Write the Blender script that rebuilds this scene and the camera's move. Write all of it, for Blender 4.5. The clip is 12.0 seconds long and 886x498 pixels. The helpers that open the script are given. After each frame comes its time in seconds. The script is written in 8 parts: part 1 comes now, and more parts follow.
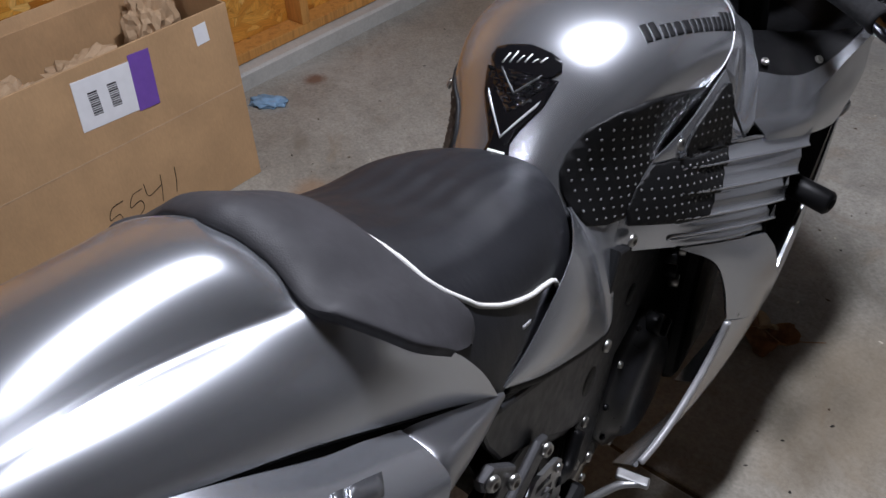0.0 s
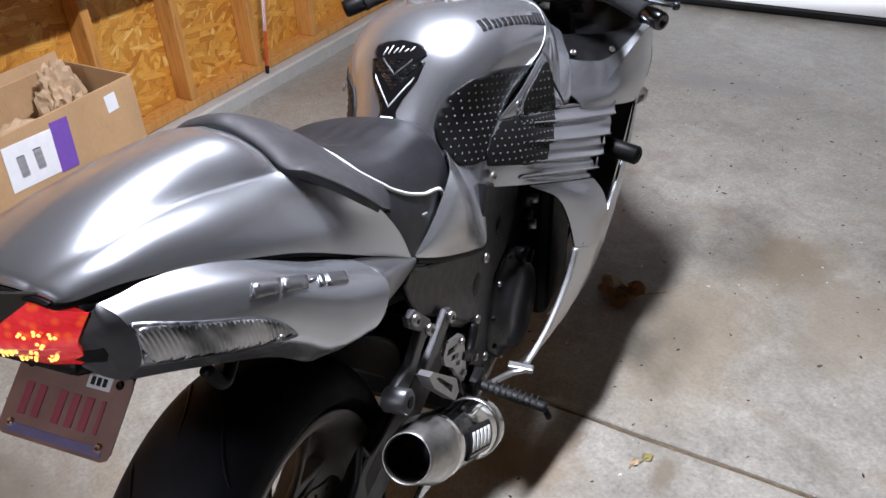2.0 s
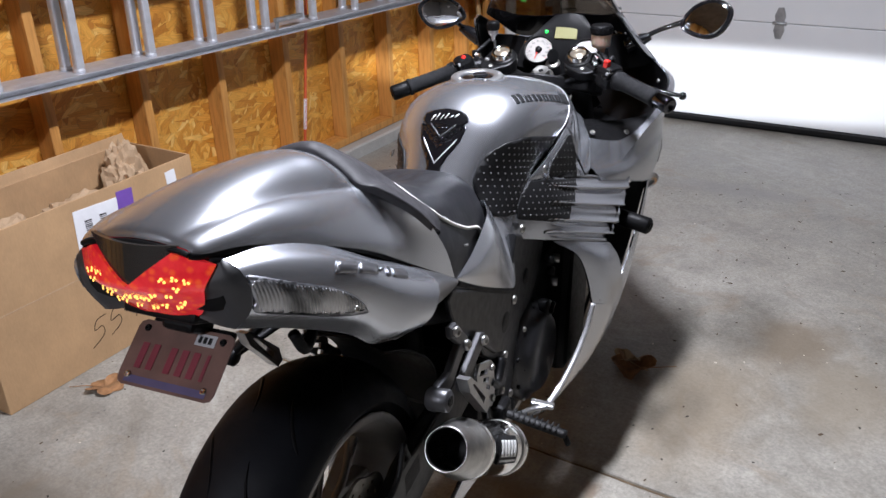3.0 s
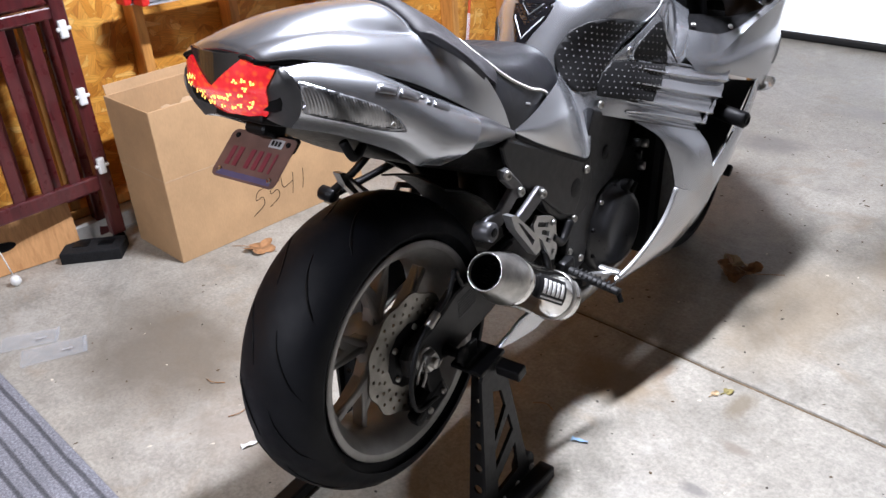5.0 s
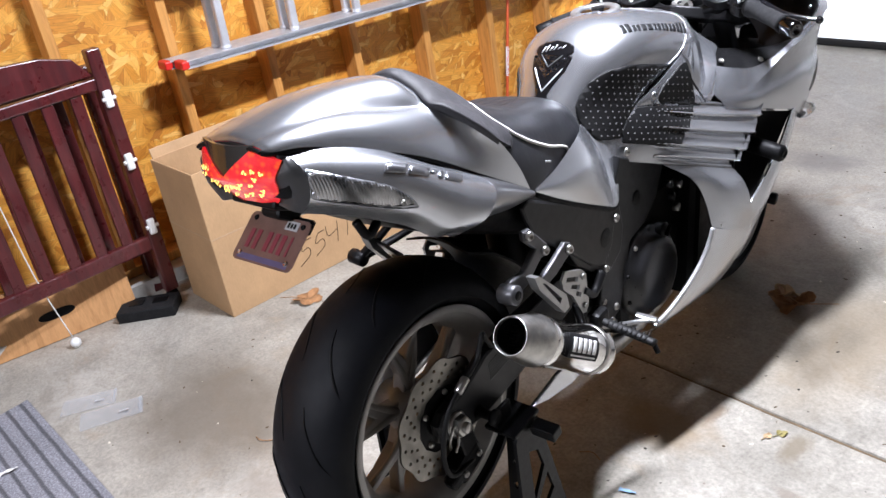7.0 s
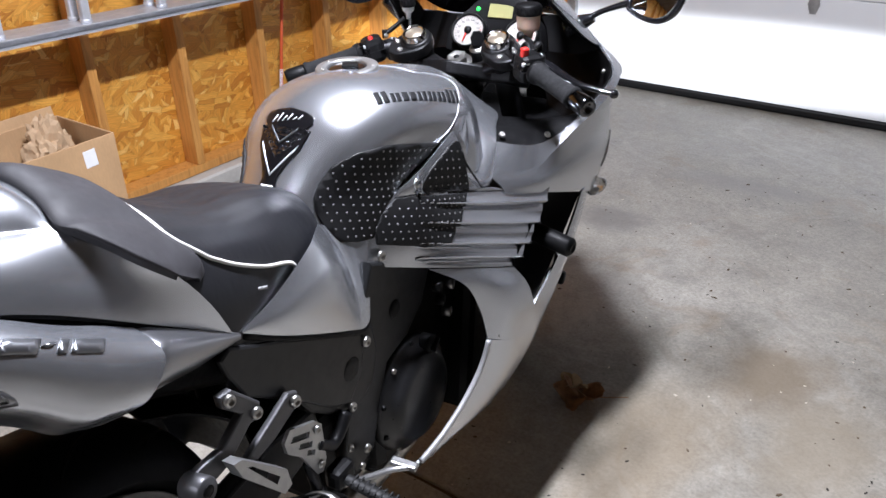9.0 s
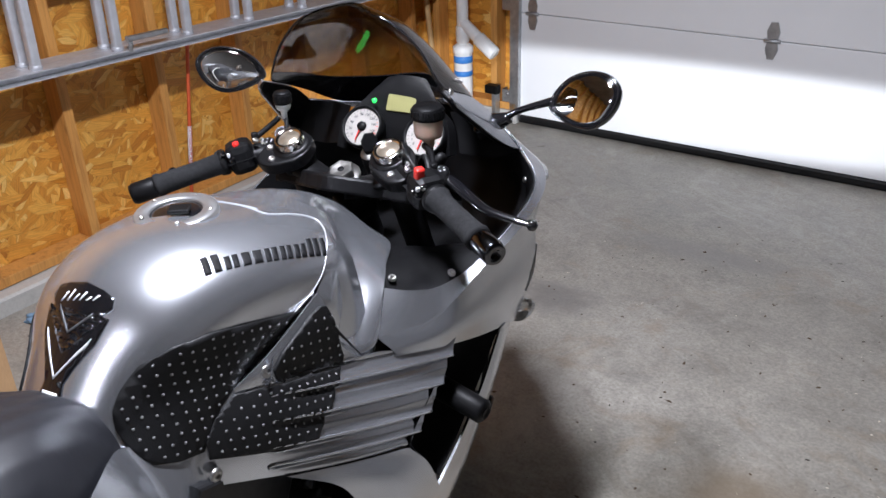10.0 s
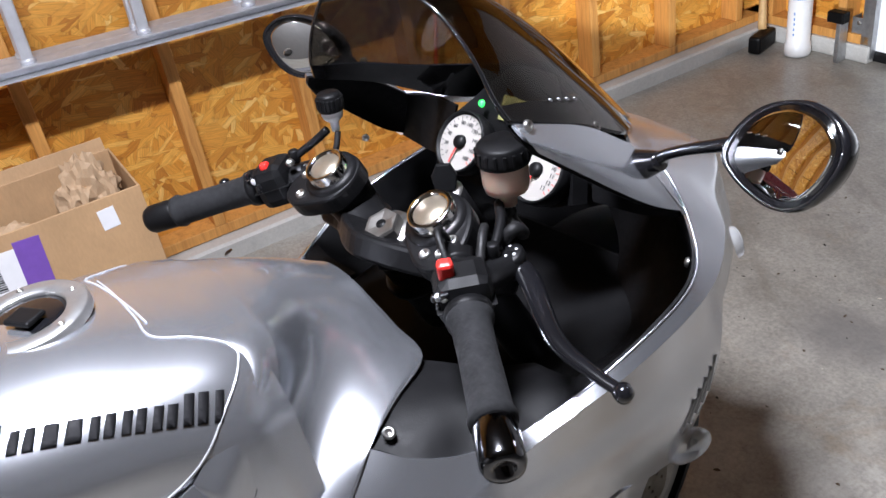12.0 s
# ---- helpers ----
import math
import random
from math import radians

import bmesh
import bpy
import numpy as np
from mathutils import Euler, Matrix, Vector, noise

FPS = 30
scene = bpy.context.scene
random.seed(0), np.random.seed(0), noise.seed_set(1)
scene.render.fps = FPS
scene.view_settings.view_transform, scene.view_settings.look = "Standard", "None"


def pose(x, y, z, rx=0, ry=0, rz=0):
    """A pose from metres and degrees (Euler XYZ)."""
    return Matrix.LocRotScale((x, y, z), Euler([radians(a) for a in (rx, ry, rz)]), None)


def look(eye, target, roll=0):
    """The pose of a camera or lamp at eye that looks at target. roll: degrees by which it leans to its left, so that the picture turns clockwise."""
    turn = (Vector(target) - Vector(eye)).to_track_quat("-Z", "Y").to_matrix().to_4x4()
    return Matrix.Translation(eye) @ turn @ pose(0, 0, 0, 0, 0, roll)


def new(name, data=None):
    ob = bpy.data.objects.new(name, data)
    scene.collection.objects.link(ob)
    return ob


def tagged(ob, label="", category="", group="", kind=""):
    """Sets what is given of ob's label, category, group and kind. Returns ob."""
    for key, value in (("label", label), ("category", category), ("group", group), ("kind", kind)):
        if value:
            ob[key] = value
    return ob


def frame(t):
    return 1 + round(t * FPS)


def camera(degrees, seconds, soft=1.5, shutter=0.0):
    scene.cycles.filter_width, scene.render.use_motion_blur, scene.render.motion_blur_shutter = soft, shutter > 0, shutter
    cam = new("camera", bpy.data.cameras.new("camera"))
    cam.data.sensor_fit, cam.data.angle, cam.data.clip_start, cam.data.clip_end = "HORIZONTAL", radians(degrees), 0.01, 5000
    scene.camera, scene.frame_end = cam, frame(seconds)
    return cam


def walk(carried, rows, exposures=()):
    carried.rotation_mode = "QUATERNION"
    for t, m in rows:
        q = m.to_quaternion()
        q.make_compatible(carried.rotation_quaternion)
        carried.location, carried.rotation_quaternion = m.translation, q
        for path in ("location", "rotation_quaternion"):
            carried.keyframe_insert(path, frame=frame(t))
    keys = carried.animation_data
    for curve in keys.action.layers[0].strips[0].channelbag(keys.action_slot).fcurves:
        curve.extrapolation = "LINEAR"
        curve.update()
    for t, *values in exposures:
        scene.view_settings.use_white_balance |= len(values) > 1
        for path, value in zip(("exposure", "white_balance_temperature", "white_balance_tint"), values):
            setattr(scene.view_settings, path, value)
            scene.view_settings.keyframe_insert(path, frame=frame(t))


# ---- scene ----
cam = camera(54.7, 12.0)
PATH = [
    (0, (0.439, -0.239, 1.488), (-0.417, 1.045, 0.215), -3.0),
    (0.5, (0.454, -0.354, 1.504), (-0.119, 1.141, 0.305), -4.6),
    (1, (0.522, -0.429, 1.506), (-0.029, 1.08, 0.315), -4.9),
    (1.5, (0.589, -0.531, 1.509), (-0.08, 0.947, 0.339), -5.1),
    (2, (0.613, -0.654, 1.522), (-0.052, 0.87, 0.41), -4.1),
    (2.5, (0.618, -0.824, 1.534), (-0.06, 0.82, 0.617), -2.3),
    (3, (0.664, -0.911, 1.495), (-0.067, 0.739, 0.633), -2.3),
    (3.5, (0.766, -0.961, 1.456), (-0.174, 0.581, 0.598), -2.9),
    (3.7, (0.819, -0.974, 1.428), (-0.179, 0.516, 0.543), -3.1),
    (5.3, (1.031, -1.031, 1.408), (-0.092, 0.324, 0.459), -5.5),
    (5.5, (1.043, -1.032, 1.405), (-0.094, 0.312, 0.456), -6.2),
    (6, (1.033, -1.012, 1.408), (-0.104, 0.339, 0.47), -6.2),
    (6.5, (1.046, -0.972, 1.458), (-0.11, 0.39, 0.56), -6.6),
    (6.7, (1.055, -0.957, 1.483), (-0.198, 0.319, 0.588), -10.5),
    (8.3, (0.916, -0.779, 1.452), (0.02, 0.776, 0.568), -2.8),
    (8.5, (0.892, -0.713, 1.466), (0.024, 0.851, 0.572), -2.9),
    (9, (0.875, -0.448, 1.457), (0.023, 1.099, 0.519), -2.2),
    (9.5, (0.87, -0.212, 1.496), (0.032, 1.341, 0.554), -1.8),
    (10, (0.799, 0.006, 1.512), (0.017, 1.599, 0.591), -1.9),
    (10.5, (0.799, 0.224, 1.481), (-0.13, 1.716, 0.526), -3.7),
    (11, (0.832, 0.404, 1.457), (-0.425, 1.577, 0.436), -6.7),
    (11.5, (0.806, 0.578, 1.426), (-0.511, 1.656, 0.377), -7.9),
    (12, (0.756, 0.727, 1.431), (-0.619, 1.732, 0.381), -9.7),
]
EXPOSURES = [(0.0, -1.02), (0.5, -0.62), (1.0, -0.2), (1.5, -0.05), (2.5, -0.15), (3.0, -0.22), (3.5, -0.15), (5.5, 0.56), (6.5, 0.6), (8.5, 0.1), (9.5, 0.05), (10.0, -0.22), (10.5, -0.4), (11.0, -0.22), (12.0, -0.02)]
walk(cam, [(t, look(eye, target, roll)) for t, eye, target, roll in PATH], EXPOSURES)

# ---- light: a closed garage at night, two ceiling tubes and the motorcycle's own headlamp ----
world = bpy.data.worlds.new("night")
scene.world = world
world.use_nodes = True
world.node_tree.nodes["Background"].inputs[0].default_value = (0.01, 0.012, 0.016, 1)
world.node_tree.nodes["Background"].inputs[1].default_value = 0.3


def lamp(name, kind, m, power, colour, size=0.1, size_y=None):
    data = bpy.data.lights.new(name, kind)
    data.energy, data.color = power, colour
    if kind == "AREA":
        data.shape = "RECTANGLE"
        data.size, data.size_y = size, size_y or size
    else:
        data.shadow_soft_size = size
    ob = new(name, data)
    ob.matrix_world = m
    return ob


lamp("ceiling_lamp_light", "AREA", pose(0.18, 0.86, 2.44, 0, 0, -9.5), 120, (0.925, 0.955, 1.09), 0.10, 0.48)
lamp("rear_ceiling_lamp_light", "AREA", pose(-0.5, -2.3, 2.44, 0, 0, -9.5), 68, (0.925, 0.955, 1.09), 0.10, 0.48)
head = lamp("headlamp_light", "SPOT", look((0.0, 1.775, 0.70), (0.0, 3.90, 0.245)) @ Matrix.Diagonal((1.0, 0.075, 1.0, 1.0)), 225, (0.91, 0.955, 1.04), 0.02)
head.data.spot_size, head.data.spot_blend = radians(110), 0.35

# ---- materials ----
def rgb(c):
    return (*c, 1.0) if len(c) == 3 else c


class Mat:
    """A node material on Principled, with helpers to add variation."""

    def __init__(self, name, base, rough=0.5, metal=0.0, **more):
        self.m = bpy.data.materials.new(name)
        self.m.use_nodes = True
        self.t = self.m.node_tree
        self.n = self.t.nodes
        self.b = self.n["Principled BSDF"]
        self.set("Base Color", rgb(base))
        self.set("Roughness", rough)
        self.set("Metallic", metal)
        for key, value in more.items():
            self.set(key.replace("_", " "), value)
        self.co = None
        self.normal = None

    def set(self, socket, value):
        if hasattr(value, "links") or isinstance(value, bpy.types.NodeSocket):
            self.t.links.new(value, self.b.inputs[socket])
        else:
            self.b.inputs[socket].default_value = value

    def node(self, kind, **values):
        nd = self.n.new(kind)
        for key, value in values.items():
            nd.inputs[key.replace("_", " ")].default_value = value
        return nd

    def coords(self, scale=(1, 1, 1), rotation=(0, 0, 0)):
        tc = self.n.new("ShaderNodeTexCoord")
        out = tc.outputs["Object"]
        for key, value in (("Rotation", [radians(a) for a in rotation]), ("Scale", scale)):
            mp = self.n.new("ShaderNodeMapping")
            mp.inputs[key].default_value = value
            self.t.links.new(out, mp.inputs["Vector"])
            out = mp.outputs["Vector"]
        return out

    def noise(self, scale, detail=4, rough=0.55, stretch=(1, 1, 1), rotation=(0, 0, 0), distortion=0.0):
        nd = self.node("ShaderNodeTexNoise", Scale=scale, Detail=detail, Roughness=rough, Distortion=distortion)
        self.t.links.new(self.coords(stretch, rotation), nd.inputs["Vector"])
        return nd.outputs[0]

    def voronoi(self, scale, stretch=(1, 1, 1), rotation=(0, 0, 0), out="Color", randomness=1.0):
        nd = self.node("ShaderNodeTexVoronoi", Scale=scale, Randomness=randomness)
        self.t.links.new(self.coords(stretch, rotation), nd.inputs["Vector"])
        return nd.outputs[out]

    def ramp(self, value, stops):
        nd = self.n.new("ShaderNodeValToRGB")
        e = nd.color_ramp.elements
        while len(e) < len(stops):
            e.new(0.5)
        for el, (pos, col) in zip(e, stops):
            el.position = pos
            el.color = rgb(col) if isinstance(col, tuple) else (col, col, col, 1)
        self.t.links.new(value, nd.inputs[0])
        return nd.outputs[0]

    def mix(self, fac, a, b, blend="MIX"):
        nd = self.n.new("ShaderNodeMix")
        nd.data_type, nd.blend_type = "RGBA", blend
        for k, value in ((0, fac), (6, a), (7, b)):
            if isinstance(value, bpy.types.NodeSocket):
                self.t.links.new(value, nd.inputs[k])
            else:
                nd.inputs[k].default_value = rgb(value) if isinstance(value, tuple) else value
        return nd.outputs[2]

    def bump(self, height, strength=0.3, distance=0.002):
        nd = self.node("ShaderNodeBump", Strength=strength, Distance=distance)
        self.t.links.new(height, nd.inputs["Height"])
        if self.normal is not None:
            self.t.links.new(self.normal, nd.inputs["Normal"])
        self.normal = nd.outputs[0]
        self.set("Normal", self.normal)
        return self


def plain(name, base, rough=0.5, metal=0.0, vary=0.12, scale=30, bump=0.1, grain=220, **more):
    """A surface with slight cloudy variation, roughness variation and a fine grain."""
    m = Mat(name, base, rough, metal, **more)
    n = m.noise(scale, 5)
    dark = tuple(c * (1 - vary) for c in base)
    light = tuple(min(1, c * (1 + vary)) for c in base)
    m.set("Base Color", m.ramp(n, [(0.3, dark), (0.7, light)]))
    m.set("Roughness", m.ramp(m.noise(scale * 2.3, 4), [(0.3, max(0.02, rough * 0.85)), (0.7, min(1, rough * 1.15))]))
    if bump:
        m.bump(m.noise(grain, 3), bump, 0.001)
    return m.m


def silver_paint(name, base, rough=0.3):
    """Metallic paint: flakes under a clear coat, faint dust and swirl."""
    m = Mat(name, base, rough, 0.92)
    m.set("Coat Weight", 0.22)
    m.set("Coat Roughness", 0.06)
    flake = m.voronoi(1600)
    n = m.mix(0.06, base, flake, "OVERLAY")
    dust = m.ramp(m.noise(7, 2), [(0.3, 0.975), (0.75, 1.015)])
    m.set("Base Color", m.mix(1.0, n, dust, "MULTIPLY"))
    m.set("Roughness", m.ramp(m.noise(5, 2), [(0.3, rough * 0.96), (0.7, rough * 1.05)]))
    return m.m


SILVER = silver_paint("silver_paint", (0.57, 0.59, 0.63), 0.25)
# darker silver: badge and surround, and the tail tip's painted-in floor reflection
DARK_OR_SHADED_SILVER = silver_paint("dark_or_shaded_silver", (0.30, 0.305, 0.325), 0.30)
LIGHT_LIP = plain("pale_panel_edge", (0.42, 0.42, 0.43), 0.35, 0.4)
BLACK_PLASTIC = plain("black_plastic", (0.0034, 0.0034, 0.0038), 0.48, 0, 0.25, 40, 0.15, 500, Specular_IOR_Level=0.13)
BLACK_GLOSS = plain("gloss_black", (0.005, 0.005, 0.006), 0.14, 0, 0.2, 12, 0.0, Coat_Weight=0.5)
BLACK_RUBBER = plain("rubber", (0.005, 0.005, 0.0055), 0.55, 0, 0.2, 60, 0.3, 420, Specular_IOR_Level=0.28)
FRAME_PAINT = plain("dark_grey_frame_paint", (0.017, 0.0175, 0.019), 0.40, 0.3, 0.15, 25, 0.12, 350, Specular_IOR_Level=0.35)
ENGINE_BLACK = plain("engine_black", (0.006, 0.006, 0.0066), 0.42, 0.3, 0.2, 35, 0.15, 300, Specular_IOR_Level=0.2)
ALLOY = plain("grey_alloy", (0.36, 0.36, 0.36), 0.35, 0.85, 0.12, 40, 0.1, 300)
RIM_PAINT = plain("rim_grey_paint", (0.34, 0.33, 0.315), 0.42, 0.45, 0.12, 26, 0.05, 300)
DULL_STEEL = plain("dull_steel", (0.42, 0.41, 0.39), 0.34, 1.0, 0.2, 50, 0.1, 300)
CHROME = plain("polished_steel", (0.72, 0.71, 0.69), 0.10, 1.0, 0.06, 20, 0.0)
BRONZE_TONE = plain("bronze_toned_metal", (0.31, 0.265, 0.205), 0.34, 0.8)
COVER_PAINT = plain("semi_gloss_engine_paint", (0.016, 0.016, 0.0175), 0.32, 0.2, 0.2, 35, 0.12, 300, Specular_IOR_Level=0.45)
DARK_CHROME = plain("dark_chrome", (0.10, 0.10, 0.105), 0.12, 1.0, 0.05, 20, 0.0)
DISC_STEEL = plain("worn_disc_steel", (0.26, 0.245, 0.22), 0.36, 1.0, 0.2, 40, 0.1, 260)
SMOKE_GLOSS = plain("smoked_gloss_plastic", (0.030, 0.026, 0.022), 0.12, 0.2, 0.1, 20, 0.0, Coat_Weight=0.6)
WEDGE_GREY = plain("matt_grey_plastic", (0.030, 0.030, 0.031), 0.5, 0.0, 0.1, 30, 0.1, 500)
RED = plain("red_plastic", (0.55, 0.02, 0.015), 0.4, 0, 0.1)
GREY_INK_AND_GLINT = plain("pale_grey_print_and_glint", (0.45, 0.45, 0.46), 0.4, 0.2)
BLACK_INK = plain("black_print", (0.006, 0.006, 0.007), 0.7, 0, Specular_IOR_Level=0.2)
FAINT_INK = plain("faint_grey_print", (0.06, 0.06, 0.063), 0.5, 0.2)
WHITE_INK = plain("white_print", (0.75, 0.75, 0.74), 0.5, 0)


def seat_vinyl():
    m = Mat("seat_vinyl", (0.009, 0.0095, 0.012), 0.48, Specular_IOR_Level=0.4)
    wave = m.n.new("ShaderNodeTexWave")
    wave.inputs["Scale"].default_value = 70
    wave.inputs["Distortion"].default_value = 0.6
    m.t.links.new(m.coords((0.15, 1, 0.4)), wave.inputs["Vector"])
    m.bump(wave.outputs[0], 0.5, 0.002)
    m.bump(m.noise(500, 3), 0.12, 0.001)
    m.set("Roughness", m.ramp(m.noise(20, 4), [(0.3, 0.42), (0.7, 0.55)]))
    return m.m


SEAT = seat_vinyl()
PAD = plain("pad_vinyl", (0.030, 0.029, 0.032), 0.62, 0, 0.15, 30, 0.3, 700, Specular_IOR_Level=0.28)
PIPING = plain("pale_piping", (0.62, 0.61, 0.58), 0.5, 0)


def tyre_mat():
    m = Mat("tyre_rubber", (0.010, 0.011, 0.014), 0.6, Specular_IOR_Level=0.2)
    m.set("Base Color", m.ramp(m.noise(10, 6), [(0.3, (0.0025, 0.003, 0.0045)), (0.6, (0.005, 0.0057, 0.008)), (0.85, (0.012, 0.012, 0.013))]))
    m.set("Roughness", m.ramp(m.noise(24, 5), [(0.3, 0.5), (0.75, 0.72)]))
    m.bump(m.noise(350, 4), 0.25, 0.001)
    return m.m


TYRE = tyre_mat()


SMOKED = Mat("smoked_screen", (0.17, 0.148, 0.118), 0.03, 0.0, Transmission_Weight=1.0, IOR=1.05, Specular_IOR_Level=0.5, Coat_Weight=1.0, Coat_Roughness=0.02).m
CLEAR = Mat("clear_lens", (0.85, 0.87, 0.88), 0.08, 0.0, Transmission_Weight=0.8, IOR=1.4).m
MIRROR = Mat("mirror_glass", (0.86, 0.87, 0.86), 0.01, 1.0).m


def glow(name, colour, strength, base=(0.02, 0.02, 0.02)):
    m = Mat(name, base, 0.4)
    m.set("Emission Color", rgb(colour))
    m.set("Emission Strength", strength)
    return m.m


def osb():
    """Oriented strand board: short flakes in several layers of golden brown, with dark edges and relief."""
    m = Mat("osb_board", (0.5, 0.3, 0.12), 0.55)
    tones = [(0.0, (0.46, 0.165, 0.018)), (0.22, (0.64, 0.270, 0.036)), (0.6, (0.73, 0.335, 0.050)), (0.88, (0.80, 0.41, 0.075)), (1.0, (0.88, 0.54, 0.16))]
    col = None
    relief = None
    for sc, rot, st in ((40, 18, 0.26), (36, -27, 0.30), (44, 62, 0.28), (38, -80, 0.30)):
        warp = m.n.new("ShaderNodeVectorMath")
        warp.operation = "MULTIPLY_ADD"
        ns = m.node("ShaderNodeTexNoise", Scale=22.0, Detail=3.0)
        m.t.links.new(m.coords(), ns.inputs["Vector"])
        warp.inputs[1].default_value = (0.010, 0.010, 0.010)
        m.t.links.new(ns.outputs["Color"], warp.inputs[0])
        m.t.links.new(m.coords((0.3, 1.0, st), (rot, 0, 0)), warp.inputs[2])
        v = m.node("ShaderNodeTexVoronoi", Scale=sc, Randomness=1.0)
        e = m.node("ShaderNodeTexVoronoi", Scale=sc, Randomness=1.0)
        e.feature = "DISTANCE_TO_EDGE"
        for nd in (v, e):
            m.t.links.new(warp.outputs[0], nd.inputs["Vector"])
        s = m.n.new("ShaderNodeSeparateColor")
        m.t.links.new(v.outputs["Color"], s.inputs[0])
        grain = m.noise(300, 3, 0.6, (1, 1, 0.06), (rot, 0, 0))
        layer = m.mix(1.0, m.ramp(s.outputs[0], tones), m.ramp(grain, [(0.32, 0.74), (0.66, 1.12)]), "MULTIPLY")
        layer = m.mix(1.0, layer, m.ramp(e.outputs["Distance"], [(0.0, 0.76), (0.04, 0.97), (0.10, 1.0)]), "MULTIPLY")
        if col is None:
            col, relief = layer, s.outputs[2]
        else:
            pick = m.ramp(s.outputs[1], [(0.60, 0.0), (0.62, 1.0)])
            col, relief = m.mix(pick, col, layer), m.mix(pick, relief, s.outputs[2])
    col = m.mix(1.0, col, m.ramp(m.noise(1.3, 4), [(0.3, 0.85), (0.7, 1.1)]), "MULTIPLY")
    m.set("Base Color", col)
    m.bump(relief, 0.4, 0.003)
    m.bump(m.noise(160, 4, 0.6), 0.2, 0.001)
    m.set("Roughness", m.ramp(relief, [(0.0, 0.42), (1.0, 0.68)]))
    return m.m


OSB = osb()


def lumber(name, light, dark):
    m = Mat(name, light, 0.6)
    grain = m.noise(9, 6, 0.6, (6, 6, 0.5), distortion=0.6)
    fine = m.noise(60, 4, 0.6, (5, 5, 0.25))
    col = m.ramp(grain, [(0.28, dark), (0.5, light), (0.75, tuple(min(1, c * 1.12) for c in light))])
    col = m.mix(1.0, col, m.ramp(fine, [(0.3, 0.86), (0.7, 1.06)]), "MULTIPLY")
    col = m.mix(m.ramp(m.voronoi(2.6, (3, 3, 1), out="Distance"), [(0.03, 1.0), (0.10, 0.0)]), col, tuple(c * 0.45 for c in dark))
    m.set("Base Color", col)
    m.bump(fine, 0.25, 0.001)
    return m.m


STUD_WOOD = lumber("spruce_stud", (0.58, 0.275, 0.068), (0.38, 0.155, 0.034))
PLYWOOD = lumber("plywood", (0.52, 0.27, 0.11), (0.40, 0.19, 0.07))
HANDLE_WOOD = lumber("pale_handle_wood", (0.56, 0.36, 0.16), (0.42, 0.25, 0.10))


def crib_wood():
    m = Mat("dark_cherry_stain", (0.055, 0.008, 0.010), 0.3)
    m.set("Base Color", m.ramp(m.noise(7, 6, 0.6, (6, 6, 0.6), distortion=0.5), [(0.3, (0.040, 0.005, 0.007)), (0.7, (0.095, 0.014, 0.016))]))
    m.set("Roughness", m.ramp(m.noise(30, 4), [(0.3, 0.24), (0.7, 0.42)]))
    m.set("Coat Weight", 0.4)
    return m.m


CHERRY = crib_wood()


def concrete(name, light, dark, stains=True):
    m = Mat(name, light, 0.5)
    cloud = m.noise(0.9, 7, 0.62)
    mid = m.noise(5.5, 6, 0.65, distortion=0.5)
    fine = m.noise(90, 5, 0.7)
    col = m.ramp(cloud, [(0.25, dark), (0.5, light), (0.78, tuple(min(1, c * 1.13) for c in light))])
    col = m.mix(1.0, col, m.ramp(mid, [(0.25, 0.80), (0.5, 0.98), (0.75, 1.08)]), "MULTIPLY")
    col = m.mix(1.0, col, m.ramp(fine, [(0.25, 0.86), (0.6, 1.03)]), "MULTIPLY")
    if stains:
        spots = m.ramp(m.noise(3.1, 5, 0.7, distortion=1.2), [(0.60, 0.0), (0.74, 1.0)])
        col = m.mix(m.mix(1.0, spots, (0.35, 0.35, 0.35), "MULTIPLY"), col, (0.23, 0.155, 0.085))
        specks = m.ramp(m.voronoi(11, out="Distance"), [(0.035, 1.0), (0.06, 0.0)])
        col = m.mix(m.mix(1.0, specks, m.ramp(m.noise(2.0, 2), [(0.5, 0.0), (0.6, 0.7)]), "MULTIPLY"), col, (0.10, 0.075, 0.05))
    m.set("Base Color", col)
    m.set("Roughness", m.ramp(mid, [(0.3, 0.36), (0.7, 0.62)]))
    m.bump(mid, 0.12, 0.004)
    m.bump(fine, 0.18, 0.001)
    return m.m


CURB = concrete("curb_concrete", (0.50, 0.49, 0.46), (0.36, 0.35, 0.33), False)
# ceiling out of view: tone set low so top surfaces reflect less
UNSEEN_CEILING = plain("unseen_ceiling_tone", (0.11, 0.090, 0.068), 0.8, 0, 0.3, 3, 0.2, 60)
# grey chosen to dim what the silver flanks reflect
UNSEEN_WALL = plain("unseen_wall_tone", (0.16, 0.155, 0.15), 0.8, 0, 0.05, 4, 0.1, 120)


def cardboard(name, base):
    m = Mat(name, base, 0.7)
    flute = m.n.new("ShaderNodeTexWave")
    flute.inputs["Scale"].default_value = 70
    flute.inputs["Distortion"].default_value = 0.3
    m.t.links.new(m.coords((1, 1, 0)), flute.inputs["Vector"])
    col = m.ramp(m.noise(6, 6, 0.6), [(0.3, tuple(c * 0.86 for c in base)), (0.7, tuple(c * 1.08 for c in base))])
    col = m.mix(1.0, col, m.ramp(m.noise(180, 3, 0.6, (1, 1, 0.3)), [(0.3, 0.93), (0.7, 1.04)]), "MULTIPLY")
    m.set("Base Color", col)
    m.bump(flute.outputs[0], 0.06, 0.001)
    m.bump(m.noise(14, 4), 0.15, 0.003)
    return m.m


